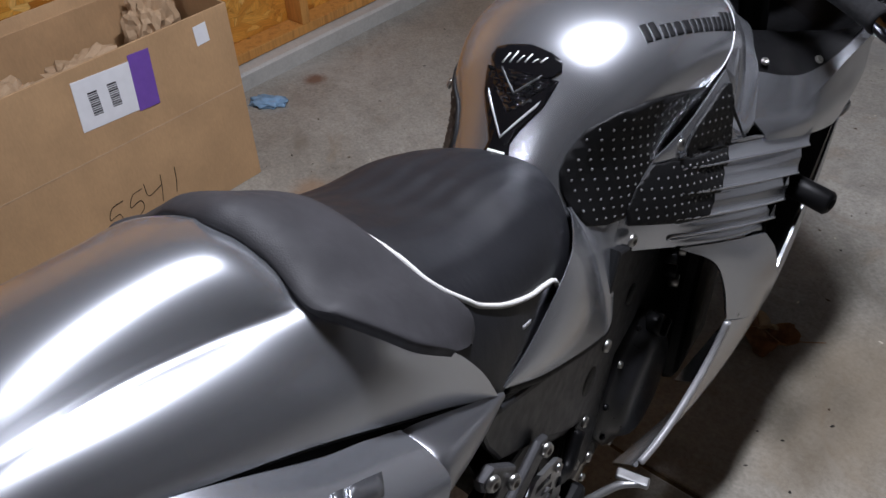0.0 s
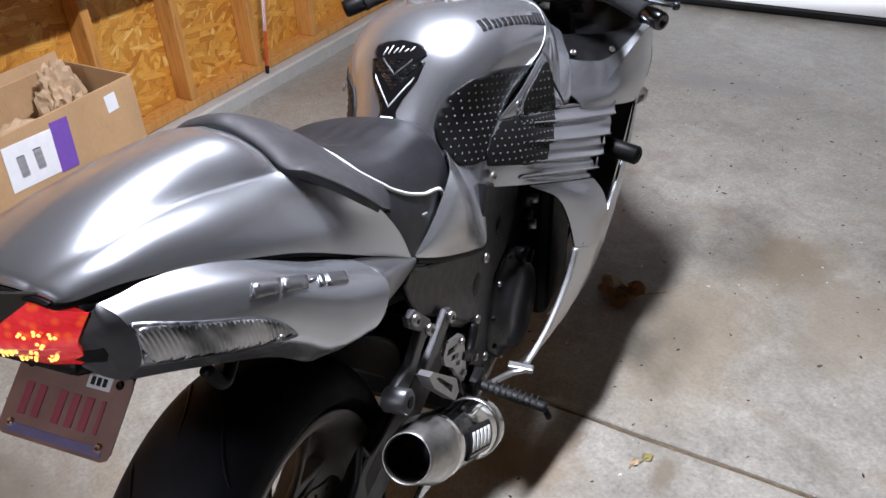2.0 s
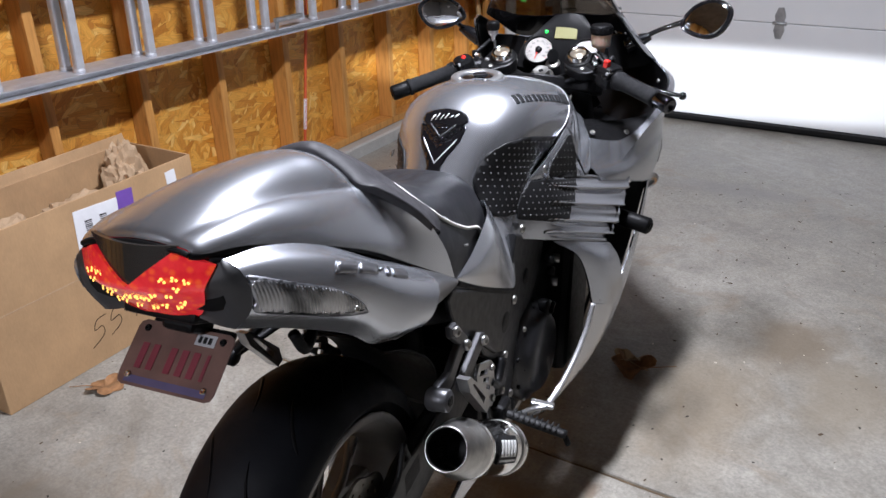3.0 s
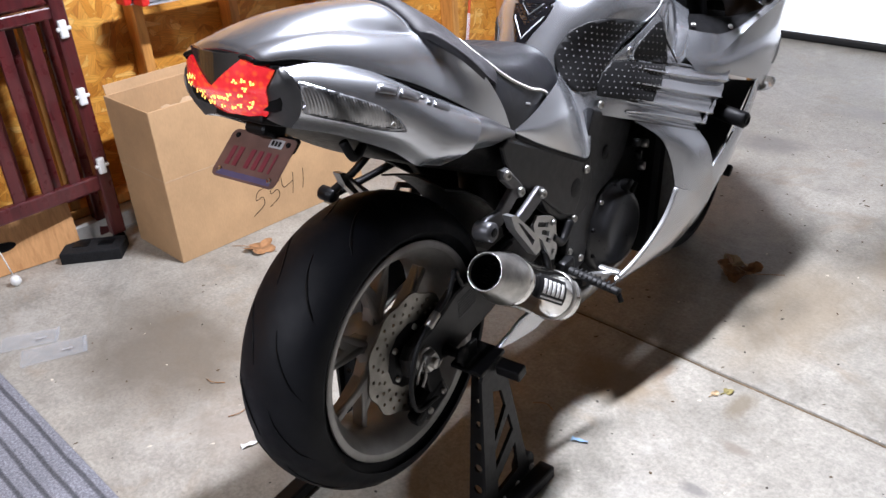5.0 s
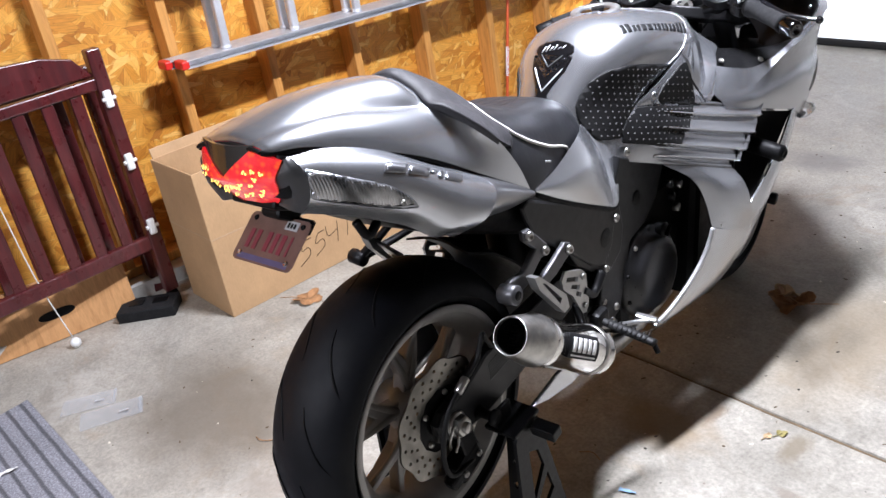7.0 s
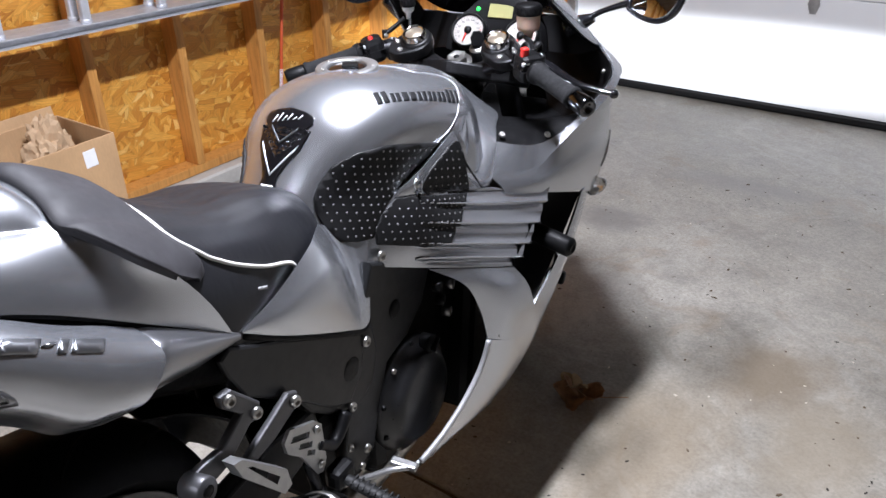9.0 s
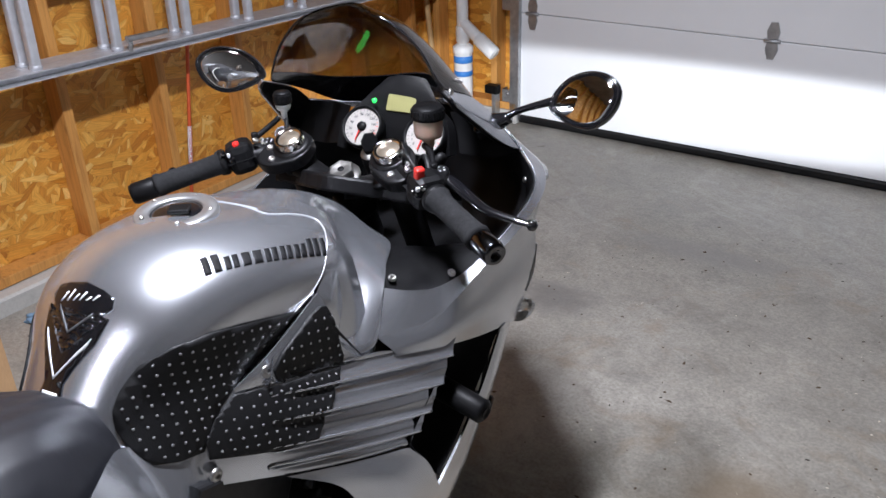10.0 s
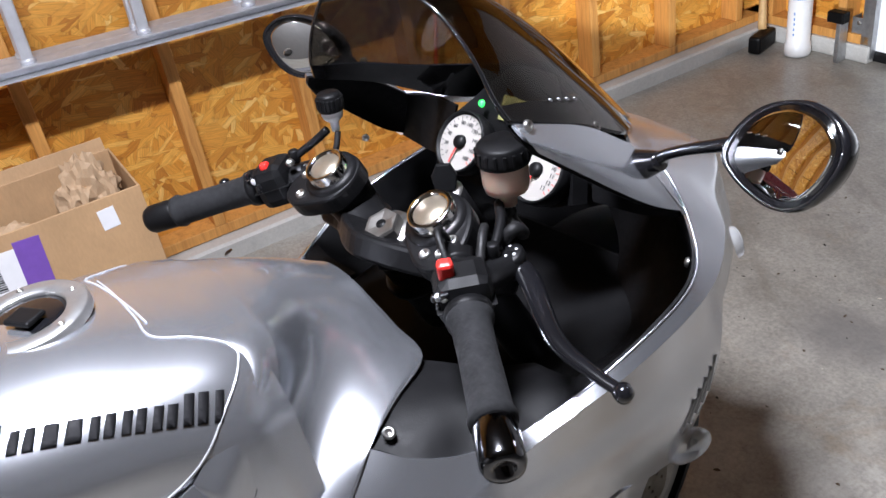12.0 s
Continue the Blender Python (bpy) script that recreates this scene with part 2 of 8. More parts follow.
CARD = cardboard("cardboard", (0.46, 0.285, 0.145))
KRAFT = cardboard("kraft_paper", (0.48, 0.33, 0.20))
ALUMINIUM = plain("ladder_aluminium", (0.58, 0.59, 0.62), 0.48, 0.55, 0.1, 25, 0.1, 250)
DOOR_PAINT = plain("white_door_paint", (0.80, 0.81, 0.82), 0.5, 0, 0.02, 3, 0.12, 160)
PVC = plain("white_pvc", (0.78, 0.78, 0.77), 0.35, 0, 0.04)
BLUE_TAPE = plain("blue_tape", (0.04, 0.20, 0.55), 0.55, 0)
GALV = plain("galvanised_steel", (0.42, 0.43, 0.44), 0.42, 0.9, 0.2, 30, 0.1)
FOAM = plain("dark_foam", (0.009, 0.0092, 0.010), 0.9, 0, 0.3, 60, 0.6, 260, Specular_IOR_Level=0.25)
LEAF = plain("dry_leaf", (0.26, 0.13, 0.055), 0.75, 0, 0.45, 40, 0.5, 120)
LEAF_PALE = plain("pale_dry_leaf", (0.42, 0.30, 0.17), 0.75, 0, 0.35, 40, 0.5, 120)
BLUE_CLOTH = plain("blue_cloth", (0.22, 0.36, 0.52), 0.85, 0, 0.2, 30, 0.5, 200)
LABEL_WHITE = plain("paper_label", (0.75, 0.75, 0.77), 0.6, 0, 0.04)
LABEL_PURPLE = plain("purple_label", (0.16, 0.07, 0.36), 0.55, 0, 0.08)
WHITE_PLASTIC = plain("white_plastic", (0.72, 0.72, 0.70), 0.4, 0, 0.05)
ORANGE_RED = plain("orange_red_marker", (0.62, 0.10, 0.03), 0.5, 0, 0.1)


def carpet():
    m = Mat("grey_ribbed_carpet", (0.2, 0.2, 0.22), 0.95)
    n = m.noise(150, 5, 0.75)
    col = m.ramp(n, [(0.30, (0.10, 0.10, 0.115)), (0.5, (0.21, 0.21, 0.235)), (0.68, (0.36, 0.36, 0.40))])
    rib = m.node("ShaderNodeTexWave", Scale=7.0, Distortion=0.5)
    rib.bands_direction = "Y"
    m.t.links.new(m.coords((1, 1, 1), (0, 0, 8.5)), rib.inputs["Vector"])
    # grooves darkened in the colour: dirt and the shade between ribs
    col = m.mix(1.0, col, m.ramp(rib.outputs["Fac"], [(0.04, 0.35), (0.30, 1.0)]), "MULTIPLY")
    m.set("Base Color", m.mix(1.0, col, m.ramp(m.noise(3, 4), [(0.3, 0.8), (0.7, 1.1)]), "MULTIPLY"))
    m.bump(rib.outputs["Fac"], 0.6, 0.006)
    m.bump(n, 0.9, 0.004)
    return m.m


CARPET = carpet()

# ---- modelling tools ----
def spline(pts, n, closed=False):
    """n points along a Catmull-Rom curve through pts."""
    p = np.asarray(pts, float)
    k = len(p)
    out = []
    span = k if closed else k - 1
    for i in range(n):
        s = i * span / (n if closed else n - 1)
        j = min(int(s), span - 1)
        f = s - j
        if closed:
            a, b, c, d = (p[(j + o) % k] for o in (-1, 0, 1, 2))
        else:
            b, c = p[j], p[j + 1]
            a = p[j - 1] if j else 2 * b - c
            d = p[j + 2] if j + 2 < k else 2 * c - b
        out.append(0.5 * (2 * b + (c - a) * f + (2 * a - 5 * b + 4 * c - d) * f * f + (3 * b - a - 3 * c + d) * f ** 3))
    return np.array(out)


def loft(sections, nu, nv):
    """A smooth grid (nv, nu, 3) over sections that each have the same number of points."""
    rows = np.array([spline(s, nu) for s in sections])
    return np.stack([spline(rows[:, i], nv) for i in range(nu)], axis=1)


def rows_loft(rows, nv):
    """A grid (nv, n, 3) that glides through rows of n points each."""
    r = np.array(rows, float)
    return np.stack([spline(r[:, i], nv) for i in range(r.shape[1])], axis=1)


def coons(top, bottom, back, front, nu, nv):
    """A patch over four edges: top and bottom run forwards, back and front run down. Rows run forwards, columns down."""
    t, b, l, r = spline(top, nu), spline(bottom, nu), spline(back, nv), spline(front, nv)
    out = np.zeros((nu, nv, 3))
    for i in range(nu):
        f = i / (nu - 1)
        for j in range(nv):
            g = j / (nv - 1)
            out[i, j] = (1 - g) * t[i] + g * b[i] + (1 - f) * l[j] + f * r[j] - ((1 - f) * (1 - g) * t[0] + f * (1 - g) * t[-1] + (1 - f) * g * b[0] + f * g * b[-1])
    return out


def eased(grid, times=8):
    """The same grid with its inside relaxed; its edges stay."""
    g = grid.copy()
    for _ in range(times):
        g[1:-1, 1:-1] = 0.5 * g[1:-1, 1:-1] + 0.125 * (g[:-2, 1:-1] + g[2:, 1:-1] + g[1:-1, :-2] + g[1:-1, 2:])
    return g


def normals(grid):
    """Unit normals of a grid, pointing outwards to the right."""
    n = np.cross(np.gradient(grid, axis=0), np.gradient(grid, axis=1))
    n /= np.linalg.norm(n, axis=2, keepdims=True) + 1e-12
    return n * np.where(n[..., :1].mean() < 0, -1, 1)


def middle(y):
    """The bike stands a little askew: where its middle plane lies at y."""
    return -0.015 + 0.033 * y


LEAN = 0.05


def opposite(p):
    """The point on the bike's left that answers one on its right: the bike leans a little to its left."""
    return (2 * middle(p[1]) - p[0], p[1], p[2] - 2 * LEAN * (p[0] - middle(p[1])))


def both(half):
    """A whole cross-section from its right half, which begins at the middle."""
    wide = max(h[0] for h in half)
    right = [(x + middle(y) * (1 - x / wide), y, z) for x, y, z in half]
    return [opposite(p) for p in reversed(right[1:])] + right


def sheet(grid, thick=0.0, closed=False, caps=False, smooth=True):
    """A mesh from a grid of points; thick > 0 gives it a second skin inside, closed joins its sides to a tube."""
    nv, nu, _ = grid.shape
    bm = bmesh.new()
    vs = [[bm.verts.new(tuple(grid[i, j])) for j in range(nu)] for i in range(nv)]
    for i in range(nv - 1):
        for j in range(nu if closed else nu - 1):
            q = [vs[i][j], vs[i][(j + 1) % nu], vs[i + 1][(j + 1) % nu], vs[i + 1][j]]
            bm.faces.new(q)
    if caps:
        bm.faces.new(vs[0][::-1])
        bm.faces.new(vs[-1])
    for f in bm.faces:
        f.smooth = smooth
    bmesh.ops.remove_doubles(bm, verts=bm.verts, dist=1e-6)
    bmesh.ops.recalc_face_normals(bm, faces=bm.faces)
    if thick:
        bmesh.ops.solidify(bm, geom=list(bm.faces), thickness=thick)
        bmesh.ops.recalc_face_normals(bm, faces=bm.faces)
        for e in bm.edges:
            e.smooth = e.calc_face_angle(0.0) < 0.9
    return bm


def tube(pts, radius, sides=10, n=None, caps=True, closed=False, flat=1.0):
    """A round bar along a smooth curve; radius may be a list along it."""
    n = n or max(6, 5 * len(pts))
    c = spline(pts, n, closed)
    rr = spline(np.array([[r] for r in radius]), n)[:, 0] if isinstance(radius, (list, tuple)) else np.full(n, radius)
    rows = []
    up = Vector((0.13, 0.07, 1.0))
    for i in range(n):
        a, b = c[(i - 1) % n if closed else max(i - 1, 0)], c[(i + 1) % n if closed else min(i + 1, n - 1)]
        t = Vector(b - a).normalized()
        s = t.cross(up)
        if s.length < 0.1:
            s = t.cross(Vector((1, 0, 0)))
        s.normalize()
        w = s.cross(t)
        rows.append([tuple(Vector(c[i]) + float(rr[i]) * (s * math.cos(k) + w * math.sin(k) * flat)) for k in (2 * math.pi * j / sides for j in range(sides))])
    if closed:
        rows.append(rows[0])
    return sheet(np.array(rows), closed=True, caps=caps and not closed)


def lathe(profile, at, axis, n=32, smooth=True):
    """A turned body: profile of (radius, way along the axis)."""
    turn = Vector(axis).to_track_quat("Z", "Y").to_matrix()
    at = Vector(tuple(at))
    bm = bmesh.new()
    rings = []
    for r, h in profile:
        if r < 1e-6:
            rings.append([bm.verts.new(Vector(at) + turn @ Vector((0, 0, h)))])
        else:
            rings.append([bm.verts.new(Vector(at) + turn @ Vector((r * math.cos(k), r * math.sin(k), h))) for k in (2 * math.pi * j / n for j in range(n))])
    for a, b in zip(rings, rings[1:]):
        for j in range(n):
            q = [a[j % len(a)], a[(j + 1) % len(a)], b[(j + 1) % len(b)], b[j % len(b)]]
            q = [v for k, v in enumerate(q) if v not in q[:k]]
            if len(q) > 2:
                bm.faces.new(q)
    for f in bm.faces:
        f.smooth = smooth
    bmesh.ops.recalc_face_normals(bm, faces=bm.faces)
    return bm


def rod(a, b, r, n=16, bevel=0.0, r2=None):
    """A round bar between two points, its ends eased."""
    a, b = Vector(a), Vector(b)
    h = (b - a).length
    r2 = r if r2 is None else r2
    e = bevel or min(r, r2) * 0.15
    return lathe([(0, 0), (r - e, 0), (r, e), (r2, h - e), (r2 - e, h), (0, h)], a, b - a, n)


def block(size, at=(0, 0, 0), rot=(0, 0, 0), bevel=0.004, segments=2, taper=1.0):
    """A box with eased edges."""
    bm = bmesh.new()
    bmesh.ops.create_cube(bm, size=1)
    for v in bm.verts:
        k = taper if v.co.z > 0 else 1.0
        v.co = Vector((v.co.x * size[0] * k, v.co.y * size[1] * k, v.co.z * size[2]))
    if bevel:
        bmesh.ops.bevel(bm, geom=list(bm.edges), offset=min(bevel, min(size) * 0.45), segments=segments, affect="EDGES", profile=0.5)
    bmesh.ops.transform(bm, matrix=pose(*at, *rot), verts=bm.verts)
    return bm


def plate(outline, m, thick, bevel=0.0015, holes=()):
    """A flat plate: outline in its own plane, m places it, thick along its z. holes: (x, y, r) or outlines cut through it."""
    bm = bmesh.new()
    n = len(outline)
    if holes:
        # walls of the holes and a bridged face
        edges = []
        loops = [list(outline)] + [list(h) if isinstance(h[0], tuple) else [(h[0] + h[2] * math.cos(k), h[1] + h[2] * math.sin(k)) for k in np.arange(12) * 2 * math.pi / 12] for h in holes]
        for lp in loops:
            vs = [bm.verts.new((x, y, 0)) for x, y in lp]
            edges += [bm.edges.new((vs[i], vs[(i + 1) % len(vs)])) for i in range(len(vs))]
        bmesh.ops.triangle_fill(bm, use_beauty=True, use_dissolve=False, edges=edges)
    else:
        bm.faces.new([bm.verts.new((x, y, 0)) for x, y in outline])
    bmesh.ops.recalc_face_normals(bm, faces=bm.faces)
    ret = bmesh.ops.extrude_face_region(bm, geom=list(bm.faces))
    for v in (g for g in ret["geom"] if isinstance(g, bmesh.types.BMVert)):
        v.co.z += thick
    bmesh.ops.recalc_face_normals(bm, faces=bm.faces)
    if bevel and not holes:
        rim = [e for e in bm.edges if len(e.link_faces) == 2 and e.calc_face_angle(0) > 0.8 and abs(e.verts[0].co.z - e.verts[1].co.z) < 1e-6]
        bmesh.ops.bevel(bm, geom=rim, offset=bevel, segments=2, affect="EDGES", profile=0.5)
    bmesh.ops.transform(bm, matrix=m, verts=bm.verts)
    return bm


def side_plane(x):
    """Plane of a plate that stands on the bike's flank: (y, z) outlines, thickness to +x."""
    return Matrix(((0, 0, 1, x), (1, 0, 0, 0), (0, 1, 0, 0), (0, 0, 0, 1)))


def join(*bms):
    out = bmesh.new()
    for b in bms:
        me = bpy.data.meshes.new("tmp")
        b.to_mesh(me)
        out.from_mesh(me)
        bpy.data.meshes.remove(me)
        b.free()
    return out


def turned(bm, m):
    bmesh.ops.transform(bm, matrix=m, verts=bm.verts)
    return bm


def flipped(bm):
    """The mirror image on the bike's left."""
    out = bm.copy()
    for v in out.verts:
        v.co = Vector(opposite(v.co))
    bmesh.ops.reverse_faces(out, faces=out.faces)
    return out


def part(name, bm, material, parent=None, label=""):
    me = bpy.data.meshes.new(name)
    bm.to_mesh(me)
    bm.free()
    me.materials.append(material)
    ob = new(name, me)
    ob.parent = parent
    if label:
        ob["label"] = label
    return ob


def root(name, label, category, at=(0, 0, 0), group="", kind=""):
    ob = new(name)
    ob.location = at
    ob.empty_display_size = 0.1
    return tagged(ob, label, category, group, kind)


def solo(name, bm, material, label, category, group="", kind=""):
    return tagged(part(name, bm, material), label, category, group, kind)


from mathutils import bvhtree


def decal(outline, target, m, lift=0.002, cell=0.012, thick=0.0015):
    """A thin skin on another surface: outline in the plane m, cast along the plane's -z on to the target mesh."""
    tree = bvhtree.BVHTree.FromBMesh(target)
    bm = bmesh.new()
    dense = []
    for i, a in enumerate(outline):
        b = outline[(i + 1) % len(outline)]
        k = max(1, int(math.dist(a, b) / cell))
        dense += [(a[0] + (b[0] - a[0]) * j / k, a[1] + (b[1] - a[1]) * j / k) for j in range(k)]
    bm.faces.new([bm.verts.new((x, y, 0)) for x, y in dense])
    bmesh.ops.triangulate(bm, faces=bm.faces[:])
    for ax in (0, 1):
        lo, hi = min(p[ax] for p in dense), max(p[ax] for p in dense)
        for s in np.arange(lo + cell, hi, cell):
            co, no = [0, 0, 0], [0, 0, 0]
            co[ax], no[ax] = s, 1
            bmesh.ops.bisect_plane(bm, geom=bm.verts[:] + bm.edges[:] + bm.faces[:], plane_co=co, plane_no=no)
    way = (m.to_3x3() @ Vector((0, 0, -1))).normalized()
    for v in bm.verts:
        p = m @ v.co
        hit, normal, _, _ = tree.ray_cast(p, way)
        if hit is None:
            hit, normal, _, _ = tree.find_nearest(p)
        if normal.dot(way) > 0:
            normal = -normal
        v.co = hit + normal * lift
    for f in bm.faces:
        f.smooth = True
    bmesh.ops.recalc_face_normals(bm, faces=bm.faces)
    if bm.faces and sum((f.normal.dot(way) * f.calc_area() for f in bm.faces)) > 0:
        bmesh.ops.reverse_faces(bm, faces=bm.faces)
    # a skirt from the skin's rim down to the surface below
    bmesh.ops.remove_doubles(bm, verts=bm.verts, dist=2e-4)
    bm.normal_update()
    if thick:
        rim = [e for e in bm.edges if len(e.link_faces) == 1]
        ret = bmesh.ops.extrude_edge_only(bm, edges=rim)
        for v in (g for g in ret["geom"] if isinstance(g, bmesh.types.BMVert)):
            hit, normal, _, _ = tree.find_nearest(v.co)
            v.co = hit - (v.co - hit).normalized() * 0.0005 if (v.co - hit).length > 1e-6 else hit
    return bm


def bolt(at, axis, r=0.008, head=0.004, material=None, parent=None, name="bolt"):
    """A button-head screw with a socket."""
    a = Vector(axis).normalized()
    bm = lathe([(0, head * 0.35), (r * 0.45, head * 0.35), (r * 0.5, head), (r * 0.8, head * 0.9), (r, head * 0.35), (r, 0)], at, a, 12)
    return part(name, bm, material or DULL_STEEL, parent)


# ---- the garage: local x runs out from the stud wall, local y along it towards the big door ----
G = pose(-1.52, 2.4, 0, 0, 0, -9.5)
GI = G.inverted()


def g_part(name, bm, material, parent=None, label=""):
    ob = part(name, bm, material, parent, label)
    if parent is None:
        ob.matrix_world = G
    return ob


def structure(name, bm, material, label, category):
    return tagged(g_part(name, bm, material), label, category, kind="structure")


def stain(m, base, at, radius, colour, power, stretch=(1, 1)):
    """A stain, or a painted shadow-edge tint, with an uneven outline round a place on the floor."""
    p = GI @ Vector((*at, 0))
    tc = m.n.new("ShaderNodeTexCoord")
    mp = m.n.new("ShaderNodeMapping")
    mp.inputs["Location"].default_value = (-p.x * stretch[0] / radius, -p.y * stretch[1] / radius, 0)
    mp.inputs["Scale"].default_value = (stretch[0] / radius, stretch[1] / radius, 0)
    m.t.links.new(tc.outputs["Object"], mp.inputs["Vector"])
    wob = m.n.new("ShaderNodeVectorMath")
    wob.operation = "ADD"
    ns = m.n.new("ShaderNodeTexNoise")
    ns.inputs["Scale"].default_value = 2.2
    ns.inputs["Detail"].default_value = 5
    m.t.links.new(mp.outputs[0], ns.inputs["Vector"])
    sub = m.n.new("ShaderNodeVectorMath")
    sub.operation = "MULTIPLY_ADD"
    sub.inputs[1].default_value = (0.9, 0.9, 0)
    sub.inputs[2].default_value = (-0.45, -0.45, 0)
    m.t.links.new(ns.outputs["Color"], sub.inputs[0])
    m.t.links.new(mp.outputs[0], wob.inputs[0])
    m.t.links.new(sub.outputs[0], wob.inputs[1])
    ln = m.n.new("ShaderNodeVectorMath")
    ln.operation = "LENGTH"
    m.t.links.new(wob.outputs[0], ln.inputs[0])
    return m.mix(m.ramp(ln.outputs["Value"], [(0.35, power), (1.0, 0.0)]), base, colour)


def floor_concrete():
    m = Mat("floor_concrete", (0.45, 0.43, 0.39), 0.5)
    cloud = m.noise(0.9, 7, 0.62)
    mid = m.noise(5.5, 6, 0.65, distortion=0.5)
    fine = m.noise(95, 5, 0.7)
    col = m.ramp(cloud, [(0.25, (0.240, 0.220, 0.185)), (0.5, (0.345, 0.322, 0.278)), (0.78, (0.43, 0.408, 0.365))])
    col = m.mix(1.0, col, m.ramp(mid, [(0.25, 0.70), (0.5, 0.97), (0.75, 1.12)]), "MULTIPLY")
    col = m.mix(1.0, col, m.ramp(m.noise(26, 5, 0.75, distortion=0.8), [(0.3, 0.80), (0.62, 1.06)]), "MULTIPLY")
    col = m.mix(1.0, col, m.ramp(fine, [(0.28, 0.66), (0.6, 1.05)]), "MULTIPLY")
    rust = m.ramp(m.noise(3.1, 6, 0.7, distortion=1.2), [(0.56, 0.0), (0.74, 0.5)])
    col = m.mix(rust, col, (0.25, 0.175, 0.10))
    smear = m.ramp(m.noise(2.2, 6, 0.7, (0.6, 2.6, 1), (0, 0, 35)), [(0.55, 0.0), (0.68, 0.55)])
    col = m.mix(smear, col, (0.17, 0.15, 0.12))
    worn = m.ramp(m.noise(1.7, 7, 0.72, distortion=0.8), [(0.56, 0.0), (0.68, 0.5)])
    col = m.mix(worn, col, (0.50, 0.48, 0.44))
    specks = m.ramp(m.voronoi(13, out="Distance"), [(0.03, 0.75), (0.055, 0.0)])
    pick = m.ramp(m.noise(2.4, 3), [(0.52, 0.0), (0.6, 1.0)])
    col = m.mix(m.mix(1.0, specks, pick, "MULTIPLY"), col, (0.11, 0.08, 0.05))
    scratch = m.ramp(m.noise(3.0, 6, 0.75, (1, 9, 1), (0, 0, 55)), [(0.66, 0.0), (0.72, 0.35)])
    col = m.mix(scratch, col, (0.58, 0.56, 0.52))
    col = stain(m, col, (0.03, 2.44), 0.16, (0.16, 0.15, 0.14), 0.75, (0.8, 1.2))
    col = stain(m, col, (0.74, 1.66), 0.20, (0.17, 0.13, 0.085), 0.8, (1.0, 0.9))
    # warm brown tint painted in along the edge of the motorcycle's shadow
    col = stain(m, col, (0.50, 1.22), 0.30, (0.24, 0.185, 0.12), 0.6, (1.3, 0.7))
    col = stain(m, col, (-0.95, 0.10), 0.36, (0.13, 0.11, 0.085), 0.85, (0.75, 1.15))
    col = stain(m, col, (0.45, 2.95), 0.22, (0.20, 0.19, 0.18), 0.55, (0.5, 2.2))
    col = stain(m, col, (-1.48, 1.86), 0.05, (0.16, 0.07, 0.04), 0.8)
    col = stain(m, col, (-1.05, 1.30), 0.09, (0.30, 0.18, 0.10), 0.6)
    col = stain(m, col, (0.515, 0.725), 0.055, (0.17, 0.14, 0.10), 0.85, (1.4, 0.7))
    col = stain(m, col, (0.561, 0.566), 0.035, (0.20, 0.17, 0.14), 0.8, (0.7, 1.6))
    col = stain(m, col, (0.532, 0.390), 0.035, (0.15, 0.14, 0.13), 0.8, (0.7, 1.5))
    col = stain(m, col, (0.300, 0.756), 0.040, (0.17, 0.12, 0.08), 0.8, (1.5, 0.6))
    col = stain(m, col, (0.20, 0.66), 0.13, (0.22, 0.155, 0.09), 0.75, (0.7, 1.2))
    col = stain(m, col, (-0.45, 0.02), 0.22, (0.26, 0.22, 0.18), 0.6, (0.8, 1.2))
    col = stain(m, col, (0.90, 1.40), 0.20, (0.25, 0.205, 0.145), 0.6, (1.0, 0.7))
    m.set("Base Color", col)
    m.set("Roughness", m.ramp(mid, [(0.3, 0.27), (0.7, 0.5)]))
    m.bump(mid, 0.12, 0.004)
    m.bump(fine, 0.22, 0.001)
    return m.m


A0, A1, B0, B1, HIGH = -0.15, 5.4, -5.2, 1.86, 2.5
JOINT = -1.23

# floor slab with its control joint
prof = [(B0 - 0.2, 0.0), (JOINT - 0.012, 0.0), (JOINT - 0.007, -0.003), (JOINT - 0.005, -0.012), (JOINT + 0.004, -0.012), (JOINT + 0.007, -0.003), (JOINT + 0.011, 0.0), (B1 + 0.2, 0.0)]
grid = np.array([[(a, b + (0.006 * noise.noise(Vector((a * 6, b, 0))) if abs(b - JOINT) < 0.05 else 0), z) for b, z in prof] for a in np.linspace(A0 - 0.2, A1 + 0.2, 120)])
floor = structure("floor", sheet(grid, smooth=False), floor_concrete(), "grey concrete garage floor with stains and a control joint", "floor")
fill = plain("joint_dirt", (0.12, 0.085, 0.05), 0.9, 0, 0.4, 60, 0.6, 200)
g_part("joint_filler", block((A1 - A0, 0.013, 0.004), ((A0 + A1) / 2, JOINT, -0.009), bevel=0.001), fill, floor, "brown dirt in the joint")

# concrete kerb under the stud wall
kerb = [(A0 - 0.12, 0.0), (-0.005, -0.002), (0.0, 0.060), (-0.010, 0.068), (A0 - 0.12, 0.070)]
rows = []
for b in np.linspace(B0, B1, 140):
    w = 0.004 * noise.noise(Vector((0, b * 5, 3)))
    rows.append([(a + (w if a > -0.1 else 0), b, z + w) for a, z in kerb])
structure("kerb", sheet(np.array(rows), smooth=False), CURB, "pale concrete kerb under the wooden stud wall", "kerb")

